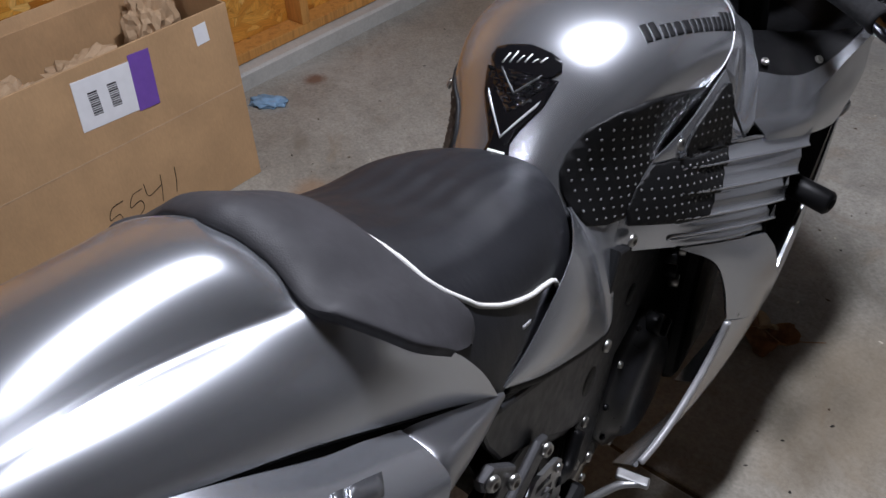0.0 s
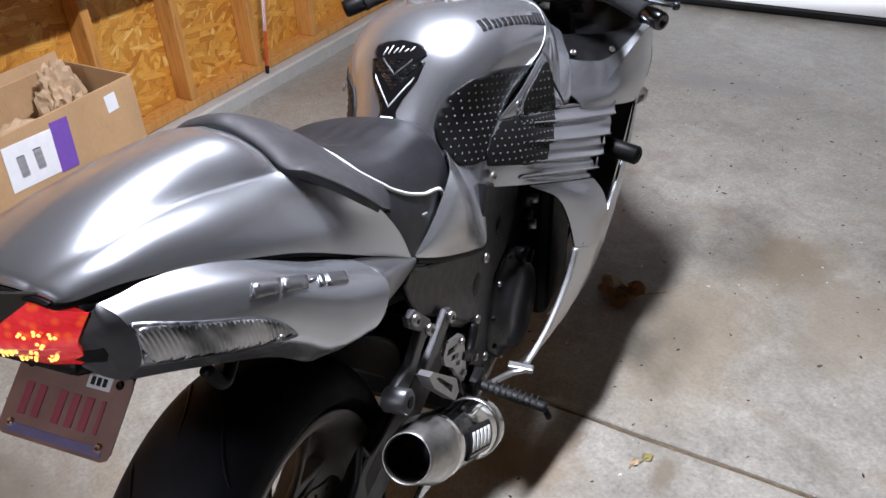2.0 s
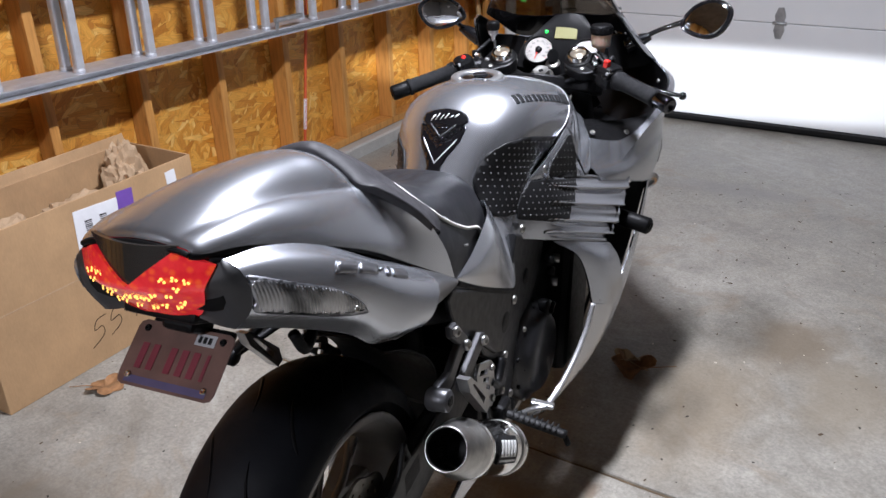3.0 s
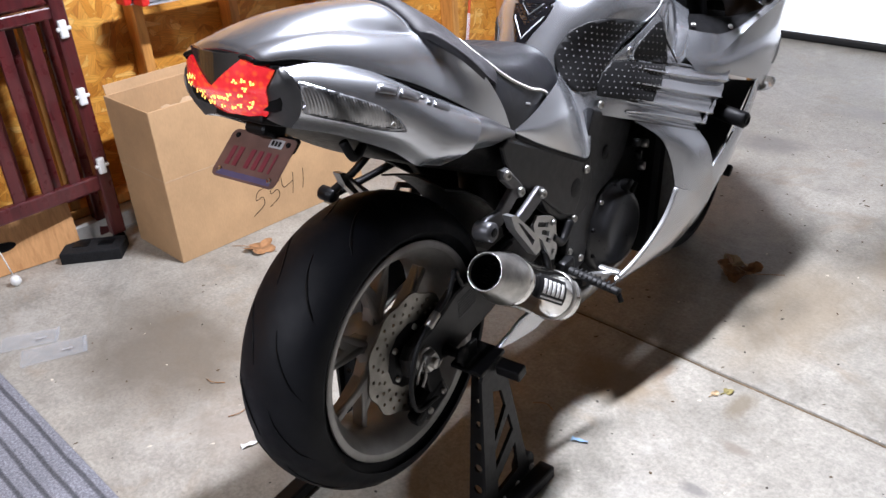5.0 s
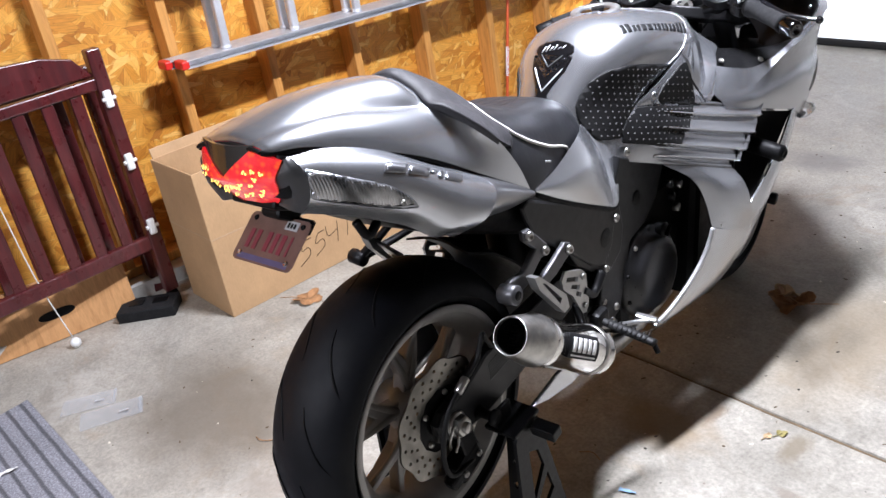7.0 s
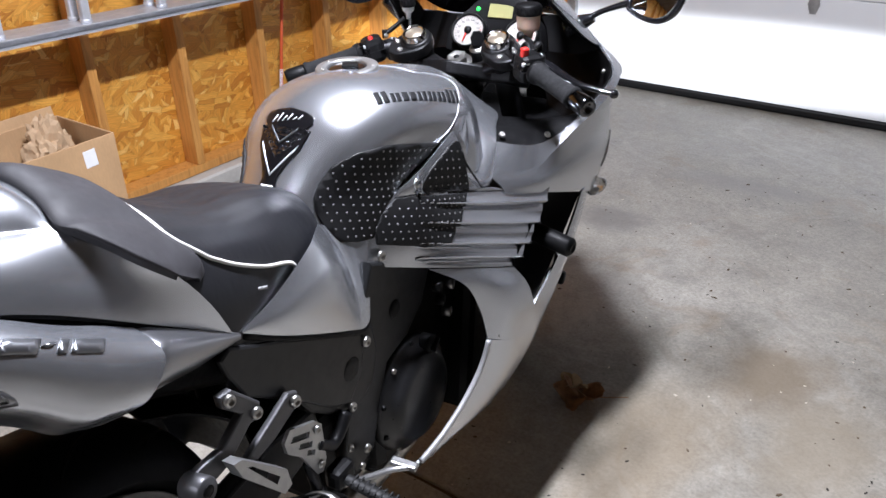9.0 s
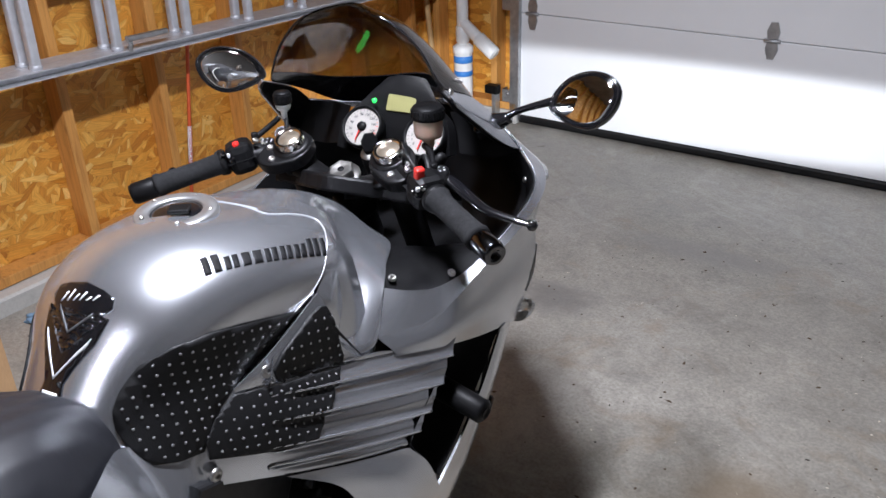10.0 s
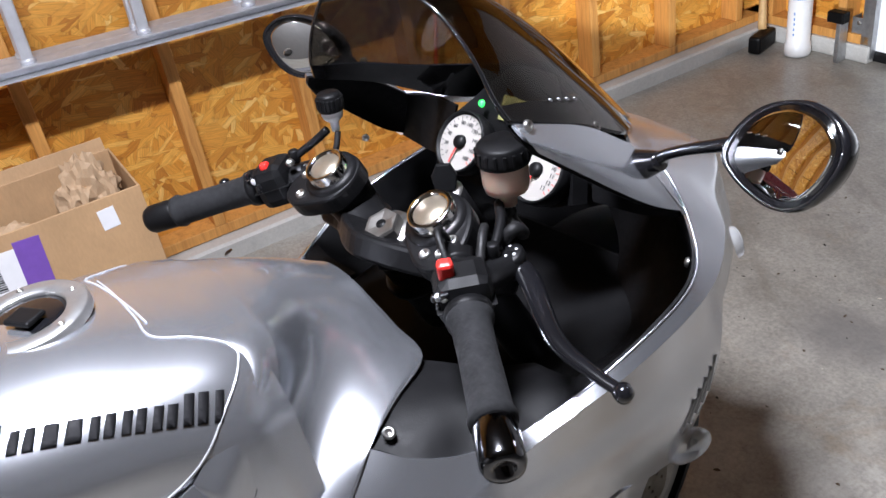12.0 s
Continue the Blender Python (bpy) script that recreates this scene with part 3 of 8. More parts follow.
# stud wall: boards behind, sill and studs before them
wall_west = structure("wall_west", block((0.012, B1 - B0, HIGH), (A0 - 0.006, (B0 + B1) / 2, HIGH / 2 + 0.03), bevel=0), OSB, "golden oriented strand board wall between open studs", "wall")
sill_bm = block((0.089, B1 - B0, 0.038), (A0 + 0.0465, (B0 + B1) / 2, 0.090), bevel=0.003)
g_part("sill_plate", sill_bm, STUD_WOOD, None, "").matrix_world = G
sill = bpy.data.objects["sill_plate"]
tagged(sill, "flat wooden sill plate on the concrete kerb", "sill plate", kind="structure")
k = 0
stud_mesh = None
b = 0.031 + 0.406 * 4
while b > B0:
    stud = solo("stud", block((0.089, 0.038, HIGH - 0.11), (0, 0, (HIGH - 0.11) / 2), bevel=0.003), STUD_WOOD, "bare spruce wall stud in front of strand board", "stud", "wall studs", "structure") if stud_mesh is None else tagged(new("stud", stud_mesh), "bare spruce wall stud in front of strand board", "stud", "wall studs", "structure")
    stud_mesh = stud.data
    stud.matrix_world = G @ pose(A0 + 0.0475, b + 0.006 * math.sin(7 * b), 0.110)
    b -= 0.406
# horizontal seam where two board courses meet
structure("board_seam", block((0.004, B1 - B0, 0.006), (A0 + 0.0005, (B0 + B1) / 2, 1.26), bevel=0), BLACK_PLASTIC, "dark seam between two strand boards", "trim")

# front wall beside and above the big door
DOOR_A, DOOR_B, DOOR_TOP = 0.50, 1.80, 2.15
structure("wall_north", block((DOOR_A - A0, 0.1, HIGH), ((A0 + DOOR_A) / 2, B1 + 0.05, HIGH / 2), bevel=0), OSB, "strand board wall beside the garage door", "wall")
structure("wall_north_over_door", block((A1 - DOOR_A, 0.1, HIGH - DOOR_TOP), ((A1 + DOOR_A) / 2, B1 + 0.05, (HIGH + DOOR_TOP) / 2), bevel=0), OSB, "strand board wall above the garage door", "wall")
for a in (0.0, 0.36):
    st = tagged(new("stud", stud_mesh), "bare spruce wall stud beside the garage door", "stud", "wall studs", "structure")
    st.matrix_world = G @ pose(a, B1 - 0.0475, 0.110, 0, 0, 90)
structure("front_sill", block((DOOR_A - A0 - 0.02, 0.089, 0.038), ((A0 + DOOR_A) / 2, B1 - 0.0455, 0.090), bevel=0.003), STUD_WOOD, "wooden sill plate beside the garage door", "sill plate")
structure("front_kerb", block((DOOR_A - A0, 0.15, 0.07), ((A0 + DOOR_A) / 2, B1 - 0.025, 0.035), bevel=0.006), CURB, "concrete kerb beside the garage door", "kerb")
# east and south walls are never in view: added to close and dim the room
structure("wall_east", block((0.1, B1 - B0, HIGH), (A1 + 0.05, (B0 + B1) / 2, HIGH / 2), bevel=0), UNSEEN_WALL, "unseen side wall in a grey set for reflections", "wall")
structure("wall_south", block((A1 - A0, 0.1, HIGH), ((A0 + A1) / 2, B0 - 0.05, HIGH / 2), bevel=0), UNSEEN_WALL, "unseen back wall in a grey set for reflections", "wall")
structure("ceiling", block((A1 - A0 + 0.4, B1 - B0 + 0.4, 0.1), ((A0 + A1) / 2, (B0 + B1) / 2, HIGH + 0.05), bevel=0), UNSEEN_CEILING, "unseen garage ceiling, toned dim to limit reflections", "ceiling")


def garage_door():
    """Sectional door of four white panels with hinges, a rubber sill and a track."""
    d = new("garage_door")
    d.matrix_world = G @ pose(0, DOOR_B, 0)
    tagged(d, "white sectional garage door, closed, with steel hinges", "garage door", kind="structure")
    wide = A1 - DOOR_A + 0.05
    for k in range(4):
        part("panel", block((wide, 0.045, 0.530), (DOOR_A + wide / 2 - 0.04, 0.022, 0.045 + 0.533 * k + 0.265), bevel=0.004), DOOR_PAINT, d)
    part("bottom_seal", block((wide, 0.055, 0.045), (DOOR_A + wide / 2 - 0.04, 0.022, 0.0235), bevel=0.012), BLACK_RUBBER, d, "black rubber bottom seal")
    hinge_m = None
    for a in (DOOR_A + 0.07, 1.735, 2.95, 4.2):
        for k in (1, 2, 3):
            z = 0.045 + 0.533 * k
            leaf = join(plate([(-0.022, 0.0), (0.022, 0.0), (0.028, 0.03), (0.014, 0.072), (-0.014, 0.072), (-0.028, 0.03)], pose(a, -0.002, z + 0.008, 90), 0.004),
                        plate([(-0.022, 0.0), (0.022, 0.0), (0.028, 0.03), (0.014, 0.072), (-0.014, 0.072), (-0.028, 0.03)], pose(a, -0.002, z - 0.008, 90, 180), 0.004),
                        rod((a - 0.035, -0.008, z), (a + 0.035, -0.008, z), 0.008, 10))
            part("hinge", leaf, GALV, d)
    return d


garage_door()


def door_track():
    t = root("door_track", "galvanised steel track beside the garage door", "door track", kind="structure")
    t.matrix_world = G @ pose(DOOR_A - 0.045, DOOR_B - 0.03, 0)
    part("rail", plate([(0.0, 0.0), (0.05, 0.0), (0.05, 0.055), (0.046, 0.055), (0.046, 0.004), (0.0, 0.004)], pose(0, 0, 0.02), 2.2, 0), GALV, t)
    for z in (0.14, 0.62, 1.2):
        part("bracket", join(block((0.06, 0.004, 0.07), (-0.02, 0.012, z), bevel=0.001), block((0.004, 0.05, 0.07), (-0.05, 0.035, z), bevel=0.001)), GALV, t)
        part("bolt", lathe([(0, 0.006), (0.008, 0.006), (0.008, 0)], (-0.02, 0.010, z + 0.015), (0, -1, 0), 6), DULL_STEEL, t)
    return t


door_track()


def ceiling_fixture(at):
    f = root("ceiling_lamp", "long white tube lamp under the ceiling, switched on", "ceiling lamp", at, "ceiling lamps")
    f.matrix_world = pose(*at, 0, 0, -9.5)
    part("housing", block((0.16, 0.66, 0.05), (0, 0, 0.03), bevel=0.01), WHITE_PLASTIC, f)
    for y in (-0.30, 0.30):
        part("socket", block((0.10, 0.03, 0.03), (0, y, -0.006), bevel=0.004), WHITE_PLASTIC, f)
    return f


ceiling_fixture((0.18, 0.86, 2.452))
ceiling_fixture((-0.5, -2.3, 2.452))

# ---- things along the wall ----
def ladder():
    """Aluminium extension ladder hung on its side: two sections, each of two rails and round-fronted rungs."""
    l = root("ladder", "aluminium extension ladder hung sideways on the stud wall", "ladder")
    l.matrix_world = G @ pose(0.02, -1.66, 0.812, -1.7)
    long = 4.3
    prof = [(-0.036, -0.015), (0.036, -0.015), (0.036, -0.011), (0.004, -0.011), (0.004, 0.011), (0.036, 0.011), (0.036, 0.015), (-0.036, 0.015), (-0.036, 0.011), (-0.004, 0.011), (-0.004, -0.011), (-0.036, -0.011)]
    for dx, b0 in ((0.0, 0.0), (0.075, 0.03)):
        for z in (0.0, 0.40 if dx == 0 else 0.36):
            # an I-shaped rail with its web upright
            part("rail", plate(prof, pose(dx, b0, z + 0.015, 90, 0, 180), long, 0), ALUMINIUM, l)
        for k in range(13):
            b = 0.21 + 0.3035 * k
            part("rung", block((0.030, 0.032, 0.37), (dx, b, 0.215), bevel=0.008), ALUMINIUM, l)
            part("rung_collar", rod((dx, b, 0.028), (dx, b, 0.044), 0.021, 10, 0.003), ALUMINIUM, l)
    for dx in (0.0, 0.075):
        part("end_cap", block((0.072, 0.030, 0.032), (dx, -0.006 + 0.4 * dx, 0.015), bevel=0.006), RED, l, "red plastic end cap")
    for b in (1.52, 3.4):
        part("rung_lock", join(block((0.02, 0.17, 0.018), (0.118, b, 0.07), bevel=0.004), rod((0.118, b - 0.07, 0.07), (0.110, b - 0.07, 0.025), 0.008)), GALV, l)
    return l


ladder()


def lettering(text, size, m, material, parent, name="lettering"):
    """Built-in font letters as a flat mesh, centred in the plane m."""
    fc = bpy.data.curves.new(name, "FONT")
    fc.body, fc.size, fc.extrude = text, size, 0.0002
    fc.align_x, fc.align_y = "CENTER", "CENTER"
    tmp = bpy.data.objects.new(name + "_source", fc)
    bm = bmesh.new()
    bm.from_mesh(bpy.data.meshes.new_from_object(tmp))
    bpy.data.objects.remove(tmp)
    bmesh.ops.transform(bm, matrix=m, verts=bm.verts)
    return part(name, bm, material, parent)


def extension_pole(foot, top, l0, l1):
    """A thin orange pole leaning on the wall, with a printed white label wrapped round it."""
    s = root("extension_pole", "thin orange-red extension pole with a white label leaning on the wall", "pole")
    foot, top = Vector(foot), Vector(top)
    d = (top - foot).normalized()
    part("shaft", rod(foot, top, 0.0072, 14), ORANGE_RED, s)
    part("foot_cap", rod(foot - d * 0.004, foot + d * 0.03, 0.0085, 14), BLACK_RUBBER, s)
    at = lambda z: foot + d * ((z - foot.z) / d.z)
    band = part("label_band", rod(at(l0), at(l1), 0.0080, 16, 0.0002), LABEL_WHITE, s, "white printed band")
    face = Vector((0.75, -0.60, 0.25))
    face = (face - d * face.dot(d)).normalized()
    m = Matrix.Translation(at((l0 + l1) / 2) + face * 0.0083) @ Matrix((-d, face.cross(-d), face)).transposed().to_4x4()
    lettering("EXTENSION POLE", (l1 - l0) * 0.125, m, RED_INK, band)


RED_INK = plain("red_print", (0.55, 0.03, 0.03), 0.5)
extension_pole((-1.547, 2.452, 0.072), (-1.529, 2.640, 1.10), 0.256, 0.400)


def drain_pipe():
    p = root("drain_pipe", "white pvc pipe with a side branch, wrapped in blue tape", "pipe")
    p.matrix_world = G @ pose(0.215, 1.70, 0)
    part("body", lathe([(0, 0.002), (0.052, 0.002), (0.054, 0.01), (0.054, 0.05), (0.048, 0.055), (0.048, 0.36), (0.053, 0.365), (0.053, 0.395), (0.035, 0.41), (0, 0.41)], (0, 0, 0), (0, 0, 1), 28), PVC, p)
    part("riser", rod((0, 0, 0.40), (0, 0, 0.95), 0.030, 20), PVC, p)
    part("collar", rod((0, 0, 0.42), (0, 0, 0.50), 0.036, 20, 0.004), PVC, p)
    part("branch", join(rod((0, 0, 0.52), (0.20, -0.02, 0.385), 0.030, 20), rod((0.10, -0.01, 0.452), (0.205, -0.02, 0.382), 0.036, 20, 0.004)), PVC, p)
    for z, h in ((0.315, 0.035), (0.245, 0.028)):
        part("tape", rod((0, 0, z), (0, 0, z + h), 0.0495, 28, 0.001), BLUE_TAPE, p, "blue tape")
    for k in range(5):
        part("print", block((0.004, 0.002, 0.010), (0.012, -0.0485, 0.10 + 0.022 * k), bevel=0), BLUE_TAPE, p)
    return p


drain_pipe()


def tool_handle():
    h = root("tool_handle", "long pale wooden tool handle leaning in the corner", "tool handle")
    h.matrix_world = G
    part("shaft", tube([(0.06, 1.66, 0.09), (0.02, 1.70, 0.30), (-0.03, 1.73, 0.60), (-0.08, 1.76, 1.0)], [0.019, 0.015, 0.015, 0.017], 14), HANDLE_WOOD, h)
    part("head", block((0.055, 0.16, 0.075), (0.062, 1.66, 0.04), (0, 0, 15), 0.012), ENGINE_BLACK, h, "dark steel head")
    return h


tool_handle()


def sensor_box():
    s = root("door_sensor", "small dark door sensor on a bracket by the track", "door sensor")
    s.matrix_world = G @ pose(0.395, 1.70, 0)
    part("case", block((0.075, 0.045, 0.045), (0, 0, 0.195), bevel=0.006), BLACK_PLASTIC, s)
    part("lens", lathe([(0, 0.003), (0.012, 0.003), (0.014, 0)], (-0.038, -0.0, 0.195), (-1, 0, 0), 14), BLUE_TAPE, s)
    part("bracket", block((0.02, 0.05, 0.18), (0.0, 0.03, 0.09), bevel=0.002), GALV, s)
    return s


sensor_box()


# ---- cardboard box with packing paper ----
BX = pose(-1.376, 0.484, 0, 0, 0, -8.4)
BXW, BXL, BXH = 0.315, 0.832, 0.555


def cardboard_box():
    b = root("cardboard_box", "large open brown cardboard box on the floor", "box")
    b.matrix_world = BX
    t = 0.006
    part("long_side", block((t, BXL, BXH), (-t / 2, BXL / 2, BXH / 2), bevel=0.002), CARD, b)
    part("long_side", block((t, BXL, BXH), (-BXW + t / 2, BXL / 2, BXH / 2), bevel=0.002), CARD, b)
    part("short_side", block((BXW - 2 * t, t, BXH), (-BXW / 2, t / 2, BXH / 2), bevel=0.002), CARD, b)
    part("short_side", block((BXW - 2 * t, t, BXH), (-BXW / 2, BXL - t / 2, BXH / 2), bevel=0.002), CARD, b)
    part("bottom", block((BXW - 2 * t, BXL - 2 * t, t), (-BXW / 2, BXL / 2, 0.008), bevel=0.001), CARD, b)
    # flaps: only the folded stub of the wall-side flap stands up
    part("flap", block((t, BXL - 0.02, 0.04), (-BXW - 0.004, BXL / 2, BXH + 0.014), (0, -14, 0), 0.002), CARD, b)
    # crease half-way up the walls
    part("crease", block((0.0012, BXL - 0.004, 0.003), (0.0004, BXL / 2, 0.308), bevel=0), KRAFT, b)
    part("crease", block((BXW - 0.004, 0.0012, 0.003), (-BXW / 2, -0.0004, 0.312), bevel=0), KRAFT, b)
    lab = part("shipping_label", block((0.0015, 0.165, 0.135), (0.0012, 0.428, 0.450), (-3, 0, 0), 0.0004), LABEL_WHITE, b, "white shipping label")
    lab2 = part("purple_strip", block((0.0015, 0.062, 0.155), (0.0020, 0.538, 0.450), (-3, 0, 0), 0.0004), LABEL_PURPLE, b, "purple label strip")
    for col in range(2):
        for k in range(11):
            part("bar", block((0.0006, 0.026, (0.0022, 0.0042, 0.0030)[k % 3]), (0.0022, 0.395 + 0.055 * col, 0.418 + 0.0060 * k), (-4, 0, 0), 0), BLACK_INK, lab)
    part("sticker", block((0.0012, 0.042, 0.055), (0.0012, 0.735, 0.500), (3, 0, 0), 0.0003), LABEL_WHITE, b, "small white sticker")
    # digits 5541 written by marker pen
    pen = [[(0.40, 0.155), (0.365, 0.150), (0.350, 0.118), (0.380, 0.122), (0.380, 0.090), (0.330, 0.062)],
           [(0.462, 0.160), (0.430, 0.155), (0.415, 0.122), (0.448, 0.128), (0.450, 0.098), (0.405, 0.072)],
           [(0.470, 0.170), (0.476, 0.128), (0.520, 0.140)], [(0.525, 0.172), (0.520, 0.130), (0.512, 0.090)],
           [(0.572, 0.172), (0.568, 0.130), (0.560, 0.095)]]
    for line in pen:
        part("pen_stroke", tube([(0.0008, y - 0.02, z) for y, z in line], 0.0011, 5, 30, flat=1.0), BLACK_INK, b)
    return b


cardboard_box()


def crumpled(seed, size, at):
    bm = bmesh.new()
    bmesh.ops.create_icosphere(bm, subdivisions=4, radius=1)
    for v in bm.verts:
        p = v.co.normalized()
        f = noise.turbulence(p * 1.7 + Vector((seed, 0, 0)), 5, True)
        q = abs(noise.noise(p * 3.1 + Vector((0, seed, 0))))
        v.co = p * (0.55 + 0.55 * f + 0.25 * q)
        v.co = Vector((v.co.x * size[0], v.co.y * size[1], v.co.z * size[2]))
    return turned(bm, BX @ Matrix.Translation(at))


for k, (size, at) in enumerate((((0.12, 0.17, 0.085), (-0.155, 0.22, 0.43)), ((0.11, 0.15, 0.085), (-0.16, 0.48, 0.42)), ((0.075, 0.09, 0.15), (-0.235, 0.735, 0.46)))):
    solo("packing_paper", crumpled(3.7 * k + 1, size, at), KRAFT, "crumpled brown packing paper in the open box", "packing paper", "paper in the box")


# ---- crib end panel, board, foam block ----
def crib():
    """A folded crib, its slatted sides stood along the wall."""
    c = root("crib", "folded dark cherry wooden crib with upright slats", "crib")
    c.matrix_world = pose(-1.735, 0.50, 0, 0, 0, -7)
    long = 1.3
    part("post", block((0.045, 0.05, 0.93), (0, -0.025, 0.505), bevel=0.006), CHERRY, c)
    part("post", block((0.045, 0.05, 0.93), (0, -long, 0.505), bevel=0.006), CHERRY, c)
    part("lower_rail", block((0.03, long - 0.05, 0.055), (0, -long / 2 - 0.01, 0.250), bevel=0.006), CHERRY, c)
    part("upper_rail", block((0.03, long - 0.05, 0.040), (0, -long / 2 - 0.01, 0.855), bevel=0.006), CHERRY, c)
    pts = [(-0.05, 0.885), (-0.10, 0.955), (-0.20, 0.985), (-0.40, 1.0), (-0.65, 1.01), (-0.90, 1.0), (-1.10, 0.985), (-1.2, 0.955), (-1.25, 0.885)]
    part("crest_rail", plate([(y, z) for y, z in pts], side_plane(-0.014), 0.028, 0.004), CHERRY, c)
    for k in range(12):
        part("slat", block((0.014, 0.042, 0.56), (0.0, -0.125 - 0.098 * k, 0.555), bevel=0.004), CHERRY, c)
    for z in (0.80, 0.57, 0.315):
        clip = part("clip", block((0.018, 0.028, 0.060), (0.030, -0.03, z), bevel=0.006), WHITE_PLASTIC, c, "white plastic clip")
        part("clip_pin", rod((0.030, -0.052, z), (0.030, -0.004, z), 0.007, 10), WHITE_PLASTIC, clip)
    part("caster_stem", rod((0, -0.025, 0.045), (0, -0.025, 0.06), 0.008, 10), DULL_STEEL, c)
    part("caster", rod((-0.012, -0.025, 0.022), (0.012, -0.025, 0.022), 0.022, 16, 0.004), BLACK_PLASTIC, c)
    return c


folded_crib = crib()


# its second side, seen between the slats of the first
inner = folded_crib.matrix_world.inverted() @ pose(-1.86, 0.52, 0, 0, 0, -8)
for nm, bm in [("post", block((0.045, 0.05, 0.9), (0, -0.03, 0.45), bevel=0.006))] + [("slat", block((0.014, 0.05, 0.62), (0, -0.16 - 0.12 * k, 0.50), bevel=0.004)) for k in range(9)] + [("lower_rail", block((0.03, 1.2, 0.05), (0, -0.64, 0.19), bevel=0.005)), ("upper_rail", block((0.03, 1.2, 0.07), (0, -0.64, 0.84), bevel=0.005))]:
    part(nm, turned(bm, inner), CHERRY, folded_crib)
board = plate([(-1.1, 0.0), (0.0, 0.0), (0.0, 0.235), (-1.1, 0.235)], side_plane(0), 0.016, 0.002, holes=())
turned(board, pose(-1.812, 0.36, 0.0, 0, -7, -17))
bd = solo("plywood_board", board, PLYWOOD, "plywood board with a hand hole leaning behind the folded crib", "board")
# black plate on the uncut board stands in for the hole's darkness
hole = plate([(0.045 * math.cos(k) + (0.02 if math.cos(k) > 0 else -0.02), 0.017 * math.sin(k)) for k in np.arange(20) * math.pi / 10], side_plane(0.0162), 0.001, 0)
part("hand_hole", turned(hole, pose(-1.812, 0.36, 0.0, 0, -7, -17) @ Matrix.Translation((0, -0.27, 0.10))), BLACK_PLASTIC, bd, "dark hand hole")


def foam_block():
    f = root("foam_block", "flat dark foam packing block lying on the floor", "foam block")
    f.matrix_world = pose(-1.725, 0.362, 0, 0, 0, 42)
    part("slab", block((0.215, 0.115, 0.042), (0, 0, 0.021), bevel=0.004), FOAM, f)
    for s in (-1, 1):
        # thin black slab on top stands in for a shaded hollow
        part("recess", block((0.055, 0.04, 0.004), (0.045 * s, 0.01, 0.0425), bevel=0.001), BLACK_PLASTIC, f)
    return f


foam_block()


def pull_cord():
    c = root("pull_cord", "white pull cord with a round knob hanging by the crib", "pull cord")
    part("cord", tube([(-1.80, 0.03, 0.60), (-1.79, 0.045, 0.30), (-1.775, 0.08, 0.045)], 0.0022, 6), WHITE_PLASTIC, c)
    part("knob", lathe([(0, -0.019), (0.010, -0.017), (0.018, -0.007), (0.018, 0.007), (0.010, 0.017), (0, 0.019)], (-1.775, 0.083, 0.0195), (0, 0, 1), 18), WHITE_PLASTIC, c)
    return c


pull_cord()

# ---- the motorcycle: nose towards +y, standing upright with its rear wheel raised ----
bike = root("motorcycle", "silver sport motorcycle raised at the rear on a paddock stand", "motorcycle")
TX = 0.0


def sec(y, pts, dx=0.0):
    return [(x + dx, y, z) for x, z in pts]


def whole(y, pts, dx=0.0):
    return [(x + dx, yy, z) for x, yy, z in both(sec(y, pts))]


def dropped(bm, dy, dz):
    """Shifts the upper part of a left-hand panel, which sits lower than its twin."""
    for v in bm.verts:
        k = min(1.0, max(0.0, (v.co.z - 0.62) / 0.16))
        v.co += Vector((0.0, dy * k, dz * k))
    return bm


def uneven_pair(name, bm, material, label=""):
    """A fairing panel and its lower twin on the other side."""
    part(name, dropped(flipped(bm), 0.035, -0.045), material, bike, label)
    return part(name, bm, material, bike, label)


def pair(name, bm, material, label=""):
    """A part and its mirror image on the other side."""
    other = flipped(bm)
    part(name, other, material, bike, label)
    return part(name, bm, material, bike, label)


# seat cowl: the long silver hump behind the seat
def cowl_row(y, zc, edge, seam, step, slant=0.0):
    """Half a cross-section from the crown: a flat crown, a small crisp step that fades rearwards, a shelf and a full flank down to the seam."""
    (ex, ez), (sx, sz) = edge, seam
    row = []
    for u in np.linspace(0, 1, 15):
        row.append((ex * u, y, zc - (zc - ez - step) * u ** 3.0))
    for u in (0.3, 0.7, 1.0):
        row.append((ex + 0.006 * u, y, ez + step * (1 - u)))
    for u in np.linspace(0.06, 1, 18):
        a = 0.20 + u * (1.45 - 0.20)
        fx = (math.sin(a) - math.sin(0.20)) / (math.sin(1.45) - math.sin(0.20))
        fz = (math.cos(0.20) - math.cos(a)) / (math.cos(0.20) - math.cos(1.45))
        row.append((ex + 0.006 + (sx - ex - 0.006) * fx, y + slant * u, ez - (ez - sz) * fz))
    return row


